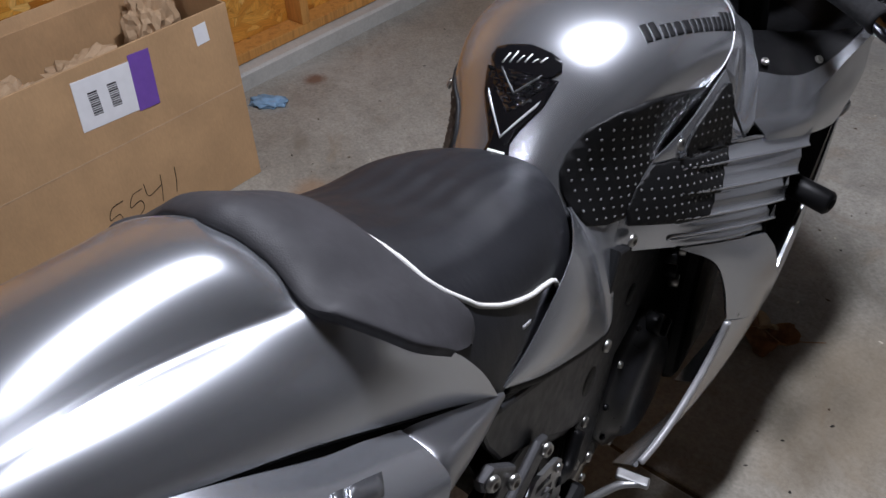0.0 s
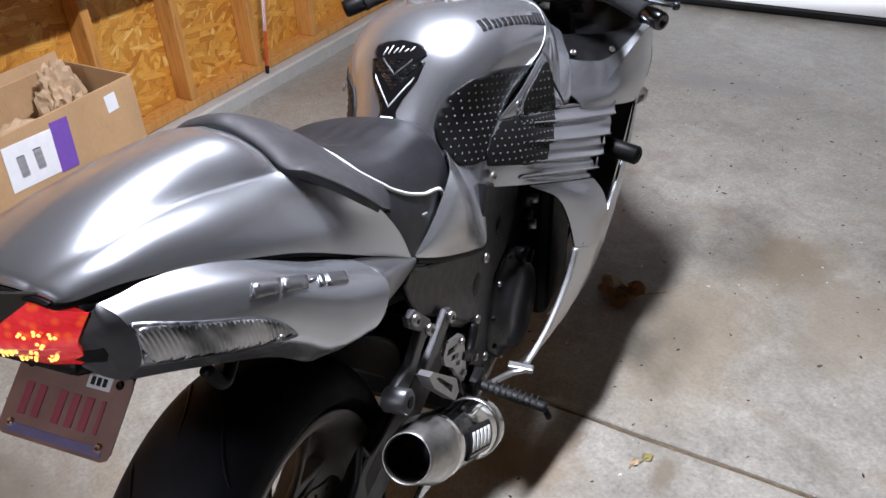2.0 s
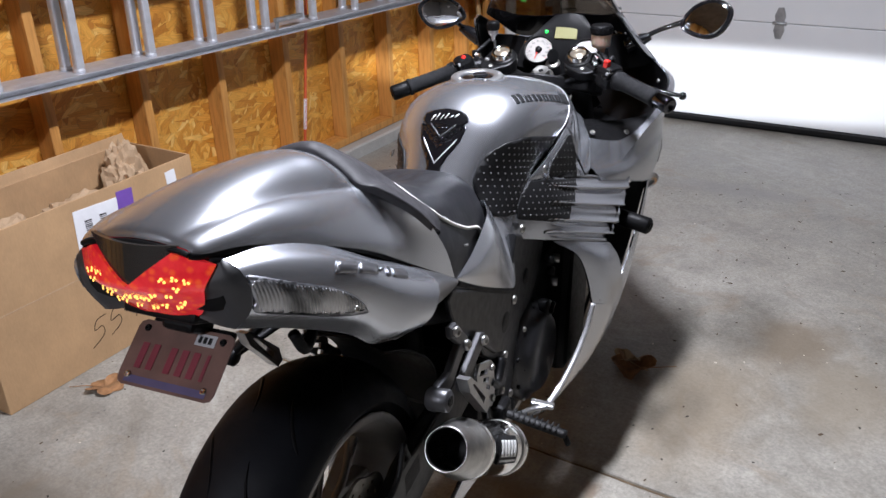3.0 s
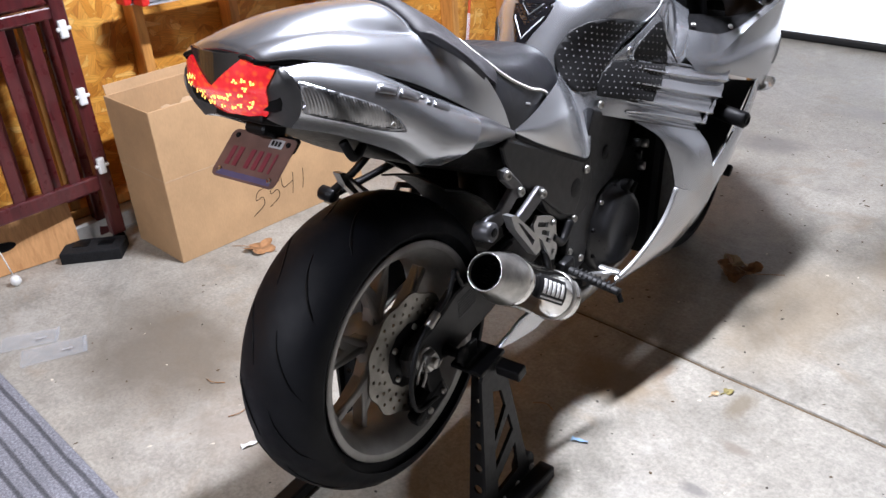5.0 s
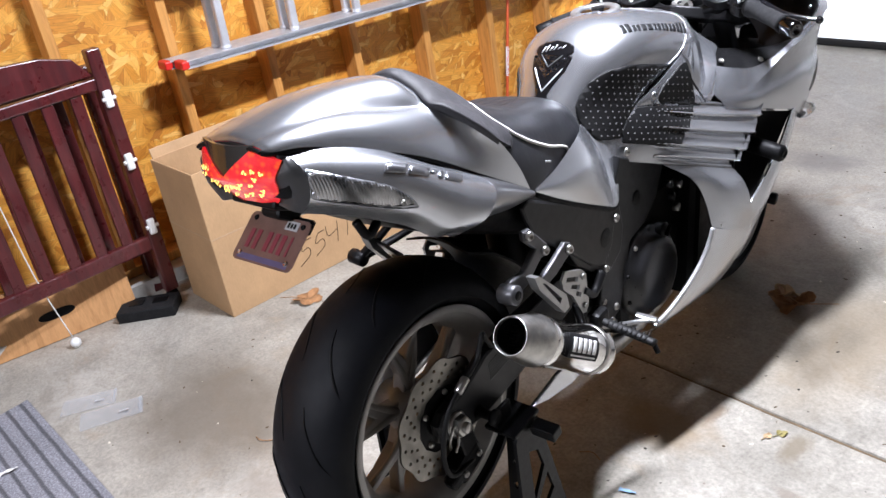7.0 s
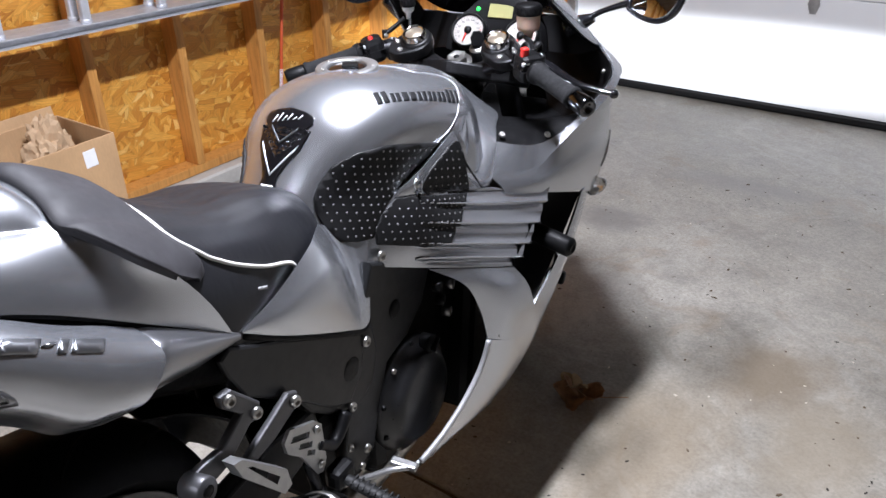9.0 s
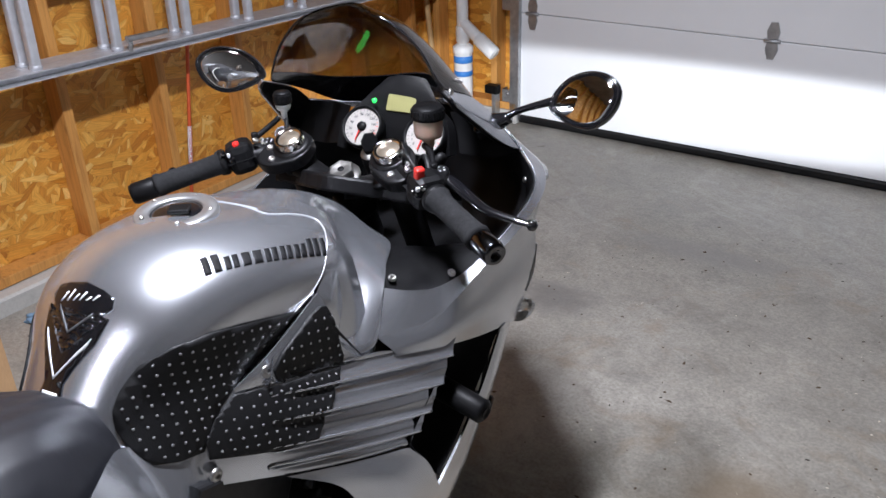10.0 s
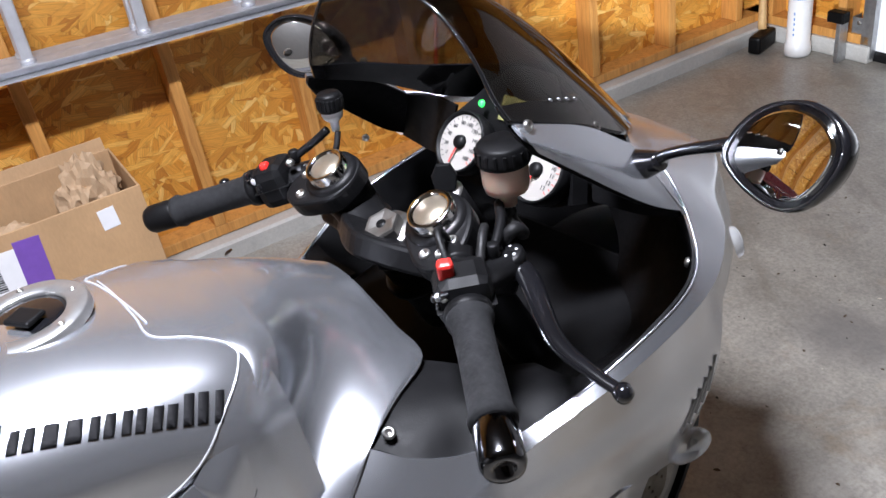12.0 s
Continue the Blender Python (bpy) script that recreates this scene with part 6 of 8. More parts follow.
for s in (1, -1):
    lens_bm = bmesh.new()
    bmesh.ops.create_icosphere(lens_bm, subdivisions=3, radius=1)
    for v in lens_bm.verts:
        v.co = Vector((s * (0.290 + 0.024 * v.co.x), 1.398 + (0.034 - 0.010 * v.co.z) * v.co.y, 0.606 + 0.020 * v.co.z + 0.006 * v.co.x))
    for f in lens_bm.faces:
        f.smooth = True
    bmesh.ops.recalc_face_normals(lens_bm, faces=lens_bm.faces)
    part("front_indicator", lens_bm, CLEAR, bike, "clear front indicator")
    part("marker_lens", lathe([(0, 0.009), (0.010, 0.0075), (0.017, 0.004), (0.019, -0.002)], (s * 0.302, 1.466, 0.880), (s * 0.75, 0.6, 0.3), 18), CLEAR, bike, "clear lens at the nose's side")

# headlamp cavity at the nose
part("headlamp_housing", join(block((0.20, 0.02, 0.09), (0, 1.745, 0.70), bevel=0.006)), BLACK_PLASTIC, bike, "black headlamp housing")

# ---- cockpit ----
def gauge(x, y, z, r, figures):
    n = Vector((0.0, -0.80, 0.60)).normalized()
    at = Vector((x, y, z))
    g = part("gauge", lathe([(0, -0.035), (r * 0.9, -0.035), (r * 1.10, -0.01), (r * 1.10, 0.008), (r * 1.02, 0.010), (r, 0.004), (0, 0.002)], at, n, 40), BLACK_PLASTIC, bike, "round gauge in a black bezel")
    part("dial", lathe([(0, 0.0045), (r * 0.97, 0.0045)], at, n, 40), WHITE_DIAL, g, "pale dial")
    turn = n.to_track_quat("Z", "Y").to_matrix().to_4x4()
    base = Matrix.Translation(at + n * 0.0055) @ turn
    for k in range(22):
        a = radians(225 - 270 * k / 21)
        part("tick", turned(block((0.0009, 0.005 if k % 2 else 0.003, 0.0004), bevel=0), base @ pose(r * 0.86 * math.cos(a), r * 0.86 * math.sin(a), 0, 0, 0, math.degrees(a) - 90)), FAINT_INK if k < 16 else RED, g)
    for k, text in enumerate(figures):
        a = radians(225 - 270 * k / (len(figures) - 1))
        lettering(text, r * 0.20, base @ Matrix.Translation((r * 0.66 * math.cos(a), r * 0.66 * math.sin(a), 0.0002)), FAINT_INK, g, "dial_figure")
    part("needle", turned(block((0.0026, r * 0.85, 0.001), (0, -r * 0.36, 0.003), bevel=0.0004), base @ pose(0, 0, 0, 0, 0, -12)), RED, g, "red needle")
    part("hub", turned(lathe([(0, 0.006), (r * 0.22, 0.005), (r * 0.25, 0)], (0, 0, 0), (0, 0, 1), 20), base), BLACK_PLASTIC, g)
    return g


WHITE_DIAL = glow("lit_pale_dial", (1.0, 0.93, 0.86), 0.01, (0.26, 0.245, 0.23))
gauge(-0.030, 1.362, 0.962, 0.038, [str(20 * k) for k in range(10)])
gauge(0.104, 1.362, 0.960, 0.038, [str(k) for k in range(14)])
dash = loft([
    both([(0.0, 1.395, 0.895), (0.09, 1.392, 0.900), (0.160, 1.380, 0.925)]),
    both([(0.0, 1.410, 0.960), (0.09, 1.405, 0.962), (0.150, 1.395, 0.975)]),
    both([(0.0, 1.430, 1.010), (0.07, 1.428, 1.008), (0.110, 1.420, 1.000)]),
    both([(0.0, 1.450, 1.040), (0.04, 1.449, 1.036), (0.07, 1.445, 1.028)]),
], 26, 18)
part("dashboard", sheet(dash, 0.02), BLACK_PLASTIC, bike, "black instrument cluster body")
part("display", turned(block((0.062, 0.032, 0.004), bevel=0.001), Matrix.Translation((0.034, 1.405, 1.003)) @ Vector((0, -0.85, 0.5)).to_track_quat("Z", "Y").to_matrix().to_4x4()), glow("lit_display", (0.42, 0.38, 0.10), 0.15, (0.15, 0.145, 0.06)), bike, "lit yellow-green display")
part("neutral_lamp", lathe([(0, 0.004), (0.004, 0.003), (0.005, 0)], (-0.018, 1.392, 1.008), (0, -0.85, 0.5), 12), glow("green_lamp", (0.02, 1.0, 0.12), 3), bike, "lit green indicator lamp")

# triple clamp, fork caps, stem nut
clamp_out = [(-0.155, 0.03), (-0.14, 0.055), (-0.10, 0.058), (-0.05, 0.028), (0.0, 0.020), (0.05, 0.028), (0.10, 0.058), (0.14, 0.055), (0.155, 0.03), (0.14, -0.02), (0.09, -0.03), (0.045, -0.055), (0.0, -0.070), (-0.045, -0.055), (-0.09, -0.03), (-0.14, -0.02)]
m_cl = pose(0.025, 1.198, 0.900, -24)
part("triple_clamp", plate([(p[0], p[1]) for p in spline([(x, y, 0) for x, y in clamp_out], 64, True)], m_cl, 0.030, 0.005), ENGINE_BLACK, bike, "black triple clamp")
axis = Vector((0, -math.sin(radians(24)), math.cos(radians(24)))).normalized()
for s in (1, -1):
    c = m_cl @ Vector((s * 0.101 + 0.001, 0.036, 0.0)) + axis * (0.022 if s > 0 else 0.014)
    turn_c = Matrix.Translation(c) @ axis.to_track_quat("Z", "Y").to_matrix().to_4x4()
    part("fork_leg", rod(c - axis * 0.60, c + axis * 0.05, 0.0255, 24), ENGINE_BLACK, bike, "black fork leg")
    # clamp: a tapering collar under a flat head that runs out to the bar
    collar = part("bar_clamp", join(lathe([(0.026, 0.0), (0.030, 0.002), (0.0345, 0.040), (0.0345, 0.066), (0.026, 0.067)], c + axis * 0.028, axis, 32),
        turned(plate([(p[0], p[1]) for p in spline([(-0.036, 0.004, 0), (-0.024, 0.030, 0), (0.006, 0.037, 0), (0.034, 0.022, 0), (0.052, -0.012, 0), (0.048, -0.046, 0), (0.022, -0.056, 0), (-0.006, -0.044, 0), (-0.030, -0.026, 0)], 40, True)], pose(0, 0, 0.064), 0.026, 0.004), turn_c @ Matrix.Diagonal((s, 1, 1, 1)))), ENGINE_BLACK, bike, "cast black handlebar clamp")
    fc = part("fork_cap", lathe([(0, 0.004), (0.0195, 0.004), (0.0200, 0.009), (0.0250, 0.010), (0.0262, 0.008), (0.0262, -0.02)], c + axis * 0.100, axis, 36), CHROME, bike, "polished ring round a bronze-toned fork cap")
    part("cap_top", lathe([(0, 0.0070), (0.0185, 0.0070), (0.0195, 0.0045)], c + axis * 0.1005, axis, 30), BRONZE_TONE, fc, "bronze-toned fork cap")
    for dx, dy in ((0.020, -0.040), (0.038, -0.014)):
        bolt(turn_c @ Vector((s * dx, dy, 0.090)), axis, 0.0068, 0.004, DULL_STEEL, collar, "clamp_bolt")
for s in (1, -1):
    c = m_cl @ Vector((s * 0.101 + 0.001, 0.036, 0.0)) + axis * (0.022 if s > 0 else 0.014)
    part("clamp_bridge", tube([tuple(m_cl @ Vector((s * 0.010, -0.026, 0.010))), tuple(m_cl @ Vector((s * 0.045, -0.010, 0.018))), tuple(c + axis * 0.042)], [0.034, 0.031, 0.034], 16, 20, flat=0.55), ENGINE_BLACK, bike, "cast arm of the triple clamp")
nut_at = m_cl @ Vector((0.007, -0.030, 0.030))
nut = part("stem_nut", join(lathe([(0.0, 0.016), (0.018, 0.018), (0.0215, 0.018), (0.0235, 0.015), (0.0235, 0.003)], nut_at, axis, 6, False), lathe([(0.0, 0.003), (0.030, 0.003), (0.031, 0.001), (0.031, -0.002)], nut_at, axis, 32)), DULL_STEEL, bike, "steel hexagonal stem nut")
part("stem_hole", lathe([(0, 0.0175), (0.006, 0.0175), (0.0065, 0.0165)], nut_at, axis, 20), BLACK_PLASTIC, nut)
part("steering_stem", join(rod(nut_at - axis * 0.16, nut_at - axis * 0.035, 0.033, 28), rod(nut_at - axis * 0.085, nut_at - axis * 0.066, 0.042, 28)), ENGINE_BLACK, bike)
key_at = m_cl @ Vector((0.010, 0.058, 0.070))
part("ignition_lock", rod(key_at - axis * 0.07, key_at + axis * 0.012, 0.020, 24), ENGINE_BLACK, bike, "ignition lock")
part("lock_ring", lathe([(0.010, 0.014), (0.018, 0.013), (0.020, 0.008)], key_at, axis, 24), DULL_STEEL, bike)
part("ignition_key", plate([(-0.012, 0.0), (0.012, 0.0), (0.016, 0.020), (0.008, 0.034), (-0.008, 0.034), (-0.016, 0.020)], Matrix.Translation(key_at + axis * 0.014) @ pose(0, 0, 0, 78, 0, 40), 0.007, 0.002), BLACK_PLASTIC, bike, "black-headed key in the lock")


def handlebar(s):
    """Clip-on bar with switch box, foam grip and weight."""
    inner = Vector((s * 0.140, 1.190, 0.975 - 0.010 * (s < 0)))
    out = Vector((0.386, 1.020, 0.932)) if s > 0 else Vector((-0.326, 1.037, 0.905))
    d = (out - inner).normalized()
    L = (out - inner).length
    part("handlebar", rod(inner, out - d * 0.02, 0.0125, 16), ENGINE_BLACK, bike)
    part("clamp_arm", tube([tuple(inner - Vector((s * 0.014, 0, 0.022))), tuple(inner - Vector((0, 0, 0.012))), tuple(inner + d * 0.03 - Vector((0, 0, 0.003))), tuple(inner + d * 0.055)], [0.026, 0.025, 0.020, 0.017], 14, 20, flat=0.85), ENGINE_BLACK, bike, "cast black bar clamp")
    g0, g1 = inner + d * (L * (0.42 if s > 0 else 0.30)), out - d * 0.046
    grip_bm = lathe([(0.0, 0), (0.021, 0.0), (0.023, 0.003), (0.023, 0.009), (0.0195, 0.013), (0.0185, 0.05), (0.0195, (g1 - g0).length - 0.012), (0.022, (g1 - g0).length - 0.006), (0.021, (g1 - g0).length), (0, (g1 - g0).length)], g0, d, 28)
    part("grip", grip_bm, FOAM, bike, "black foam handlebar grip")
    we = part("bar_weight", lathe([(0, 0.0), (0.0175, 0.0), (0.0195, 0.003), (0.0195, 0.040), (0.017, 0.046), (0.009, 0.046), (0.009, 0.036), (0, 0.036)], out - d * 0.046, d, 28), DARK_CHROME if s > 0 else BLACK_PLASTIC, bike, "gloss black bar-end weight" if s > 0 else "black bar-end weight")
    # switch box
    at = inner + d * (L * (0.31 if s > 0 else 0.17))
    q = d.to_track_quat("Z", "Y").to_matrix().to_4x4()
    sw = part("switch_box", turned(block((0.056, 0.058, 0.050), bevel=0.014), Matrix.Translation(at) @ q), BLACK_PLASTIC, bike, "black switch box")
    up = Vector((0, -0.55, 0.83))
    part("red_switch", turned(block((0.016, 0.034, 0.014) if s > 0 else (0.013, 0.013, 0.012), bevel=0.004), Matrix.Translation(at + up * 0.031 - d * 0.004) @ q), RED, sw, "red switch")
    part("button", turned(block((0.012, 0.012, 0.008), bevel=0.003), Matrix.Translation(at + Vector((0, -0.028, 0.0))) @ q), BLACK_GLOSS, sw)
    for k in range(3):
        part("switch_key", turned(block((0.010, 0.008, 0.006), bevel=0.002), Matrix.Translation(at + up * (0.026 - 0.010 * k) + Vector((0, -0.010 - 0.010 * k, 0)) + d * (0.016 - 0.012 * k)) @ q), GREY_INK_AND_GLINT if k == 1 else BLACK_GLOSS, sw)
    part("switch_seam", turned(block((0.058, 0.0012, 0.052), bevel=0.0003), Matrix.Translation(at) @ q), ENGINE_BLACK, sw)
    part("throttle_collar", rod(at + d * 0.026, at + d * 0.040, 0.024, 24, 0.003), BLACK_PLASTIC, sw)
    for k in (-1, 1):
        bolt(at - d * 0.042 + up * 0.014 + Vector((0, 0.010 * k, -0.008 * k)), up, 0.0055, 0.006, DULL_STEEL, sw)
    bolt(at + up * 0.022 + d * 0.016 + Vector((0, -0.012, 0)), up, 0.004, 0.003, DULL_STEEL, sw)
    # lever with its pivot, perch and ball end
    pv = at + Vector((-s * 0.008, 0.072, -0.010))
    tip = Vector((0.392, 1.156, 0.920)) if s > 0 else Vector((-0.34, 1.16, 0.90))
    midp = pv * 0.45 + tip * 0.55 + Vector((-s * 0.004, -0.014, -0.004))
    part("perch", tube([tuple(at + Vector((0, 0.01, 0))), tuple(at * 0.5 + pv * 0.5), tuple(pv)], [0.020, 0.016, 0.017], 12, 16), ENGINE_BLACK, bike)
    lv = part("lever", tube([tuple(pv), tuple(pv * 0.75 + midp * 0.25 + Vector((s * 0.002, 0.008, 0))), tuple(midp), tuple(midp * 0.4 + tip * 0.6 + Vector((0, -0.003, 0))), tuple(tip)], [0.013, 0.0125, 0.010, 0.0075, 0.0065], 12, 40, flat=0.75), BLACK_GLOSS, bike, "black hand lever")
    part("lever_ball", lathe([(0, -0.010), (0.007, -0.007), (0.010, 0), (0.007, 0.007), (0, 0.010)], tip, (0, 0, 1), 16), BLACK_GLOSS, lv)
    part("adjuster", lathe([(0, 0.010), (0.013, 0.010), (0.016, 0.007), (0.016, 0)], pv + Vector((0, 0, 0.006)), (0, -0.3, 1), 20), ENGINE_BLACK, lv, "lever adjuster wheel")
    for k in range(6):
        a = k * math.pi / 3
        part("adjuster_dot", lathe([(0, 0.0012), (0.0018, 0.0008), (0.002, 0)], pv + Vector((0.009 * math.cos(a), 0.009 * math.sin(a) - 0.003, 0.017)), (0, -0.3, 1), 8), GREY_INK_AND_GLINT, lv)
    if s < 0:
        part("clutch_hose", tube([tuple(at + Vector((0.0, 0.03, -0.004))), tuple(at + Vector((0.05, 0.05, -0.03))), tuple(at + Vector((0.10, 0.07, -0.07))), (-0.05, 1.28, 0.84)], 0.0048, 8, 30), BLACK_RUBBER, bike)
        return at
    # cables
    part("cable", tube([tuple(at + Vector((0, 0.02, 0.0))), tuple(at + Vector((-s * 0.03, 0.06, 0.03))), tuple(at + Vector((-s * 0.07, 0.10, -0.02))), (s * 0.08, 1.33, 0.84)], 0.005, 8, 30), BLACK_RUBBER, bike)
    part("cable", tube([tuple(at + Vector((0, -0.01, 0.02))), tuple(at + Vector((-s * 0.04, 0.01, 0.05))), tuple(at + Vector((-s * 0.07, 0.05, 0.0))), (s * 0.05, 1.27, 0.86)], 0.0035, 8, 30), BLACK_RUBBER, bike)
    return at


handlebar(1)
handlebar(-1)


def reservoir(at, r, h, base, label):
    """Brake fluid pot: milky bottle, ribbed black cap, stem and hose."""
    kc = 0.96 if r > 0.022 else 1.0
    fluid = Mat("milky_bottle_" + str(len(bpy.data.materials)), (0.44, 0.32, 0.25), 0.30, 0, Subsurface_Weight=0.3).m if r > 0.022 else WHITE_PLASTIC
    top = Vector(at)
    pot = part("fluid_bottle", lathe([(0, -h), (r * 0.35, -h), (r * 0.40, -h + 0.012), (r * 0.86, -h + 0.018), (r * 0.93, -h + 0.026), (r * 0.95, -0.012), (r * 0.95, 0)], top, (0, 0, 1), 28), fluid, bike, label)
    cap_bm = lathe([(0, 0.016), (r * 0.95 * kc, 0.016), (r * 1.06 * kc, 0.013), (r * 1.12 * kc, 0.0), (r * 1.10 * kc, -0.006), (r * 0.9 * kc, -0.006)], top, (0, 0, 1), 28)
    cp = part("bottle_cap", cap_bm, BLACK_PLASTIC, pot, "ribbed black cap")
    for k in range(18):
        a = k * math.pi / 9
        part("cap_rib", block((0.003, 0.004, 0.014), (top.x + r * 1.10 * kc * math.cos(a), top.y + r * 1.10 * kc * math.sin(a), top.z + 0.004), (0, 0, math.degrees(a)), 0.001), BLACK_PLASTIC, pot)
    if r > 0.022:
        part("hose", tube([tuple(top + Vector((0, 0, -h))), tuple(top + Vector((0.006, -0.004, -h - 0.016))), tuple(top + Vector((0.030, -0.012, -h - 0.020))), tuple(top + Vector((0.036, -0.030, -h - 0.004))), tuple(top + Vector((0.020, -0.040, -h - 0.030)))], 0.0072, 10, 30), BLACK_RUBBER, pot)
        part("hose_spout", lathe([(0, -0.016), (0.006, -0.016), (0.008, 0.0)], top + Vector((0, 0, -h)), (0, 0, 1), 16), WHITE_PLASTIC, pot)
    else:
        part("hose", tube([tuple(top + Vector((0.004, 0, -h))), tuple(top + Vector((0.008, -0.012, -h - 0.020))), tuple(top + Vector((-0.004, -0.024, -h - 0.036)))], 0.004, 10, 20), BLACK_RUBBER, pot)
    part("stay", tube([tuple(top + Vector((-0.004, -0.010, -h + 0.004))), tuple((top + Vector(base)) / 2 + Vector((0, 0, -h * 0.4))), base], 0.0055, 8, 14), ENGINE_BLACK, pot)
    part("stay_bolt", rod(Vector(base) - Vector((0, 0, 0.008)), Vector(base) + Vector((0, 0, 0.010)), 0.007, 6), ENGINE_BLACK, pot)


reservoir((0.167, 1.252, 1.045), 0.0265, 0.056, (0.205, 1.19, 0.975), "milky brake fluid bottle")
reservoir((-0.116, 1.232, 1.046), 0.0145, 0.034, (-0.152, 1.185, 0.985), "small milky clutch fluid bottle")


def mirror(s):
    """Mirror on a thin stalk: shell, dark rim and a real mirror face."""
    base = Vector((s * 0.238, 1.378, 0.998))
    inn = Vector((s * 0.335, 1.380, 1.048))
    part("mirror_mount", tube([tuple(base + Vector((-s * 0.03, 0.0, -0.016))), tuple(base), tuple(base + Vector((s * 0.03, 0, 0.014)))], [0.022, 0.018, 0.010], 12, 14), BLACK_GLOSS, bike, "black mirror mount")
    part("mirror_stalk", tube([tuple(base), tuple((base + inn) / 2 + Vector((0, 0, 0.004))), tuple(inn + Vector((s * 0.02, 0.006, 0.004)))], [0.008, 0.006, 0.008], 12, 20), BLACK_GLOSS, bike)
    # face outline in its plane: u outwards, v up
    u = Vector((s * 0.96, -0.05, 0.22)).normalized() if s > 0 else Vector((s * 0.96, -0.05, 0.10)).normalized()
    n = Vector((-0.29, -0.88, 0.37)).normalized() if s > 0 else Vector((0.47, -0.87, 0.10)).normalized()
    v = n.cross(u) if s < 0 else u.cross(n)
    if v.z < 0:
        v = -v
    u = (v.cross(n)).normalized()
    if u.x * s < 0:
        u = -u
    c = Vector((s * 0.408, 1.362, 1.064)) if s > 0 else Vector((-0.300, 1.318, 1.062))
    out = [(-0.070, -0.004), (-0.056, 0.022), (-0.026, 0.042), (0.012, 0.047), (0.044, 0.036), (0.064, 0.012), (0.058, -0.016), (0.034, -0.042), (0.004, -0.050), (-0.028, -0.040), (-0.056, -0.022)]
    pts = spline([(a, b, 0) for a, b in out], 48, True)
    rows = []
    for depth, k in ((0.0, 0.94), (-0.004, 1.0), (0.006, 1.03), (0.022, 0.92), (0.036, 0.68), (0.044, 0.30)):
        rows.append([tuple(c + u * p[0] * k + v * p[1] * k - n * depth) for p in pts])
    shell = part("mirror_shell", sheet(np.array(rows), closed=True, caps=True), BLACK_GLOSS, bike, "gloss black mirror shell")
    glass_rows = [[tuple(c + u * p[0] * 0.92 * k + v * p[1] * 0.92 * k + n * (0.0008 + 0.0030 * (1 - k * k))) for p in pts] for k in (1.0, 0.85, 0.68, 0.5, 0.3, 0.1)]
    part("mirror_glass", sheet(np.array(glass_rows), closed=True, caps=True), MIRROR, shell, "slightly domed mirror glass")


mirror(1)
mirror(-1)

# ---- wheels, engine, exhaust ----
def tyre_bm(c, R, w, rim_r):
    """A rounded motorcycle tyre with shallow grooves near its shoulders."""
    prof = [(rim_r - 0.004, w * 0.36), (rim_r + 0.010, w * 0.41), (rim_r + 0.035, w * 0.475), (R - 0.062, w * 0.50), (R - 0.036, w * 0.46), (R - 0.014, w * 0.32), (R - 0.003, w * 0.14), (R, 0)]
    full = prof + [(r, -h) for r, h in reversed(prof[:-1])]
    pts = spline([(r, h, 0) for r, h in full], 44)
    return lathe([(p[0], p[1]) for p in pts], c, (1, 0, 0), 96)


def groove(c, R, w, a0, s):
    """A curved tread cut, laid just proud of the rubber as a dark line."""
    pts = []
    for f in np.linspace(0, 1, 10):
        h = s * w * (0.10 + 0.34 * f)
        a = a0 + 0.42 * f ** 0.7 * s
        r = R + 0.0006 - 0.003 * (abs(h) / (w * 0.14)) ** 2 * (abs(h) < w * 0.14) if abs(h) < w * 0.14 else np.interp(abs(h), [w * 0.14, w * 0.32, w * 0.46], [R - 0.0024, R - 0.0134, R - 0.0354])
        pts.append((c[0] + h, c[1] - r * math.sin(a), c[2] + r * math.cos(a)))
    return tube(pts, [0.0008, 0.0028, 0.0028, 0.0008], 6, 16, flat=0.6)


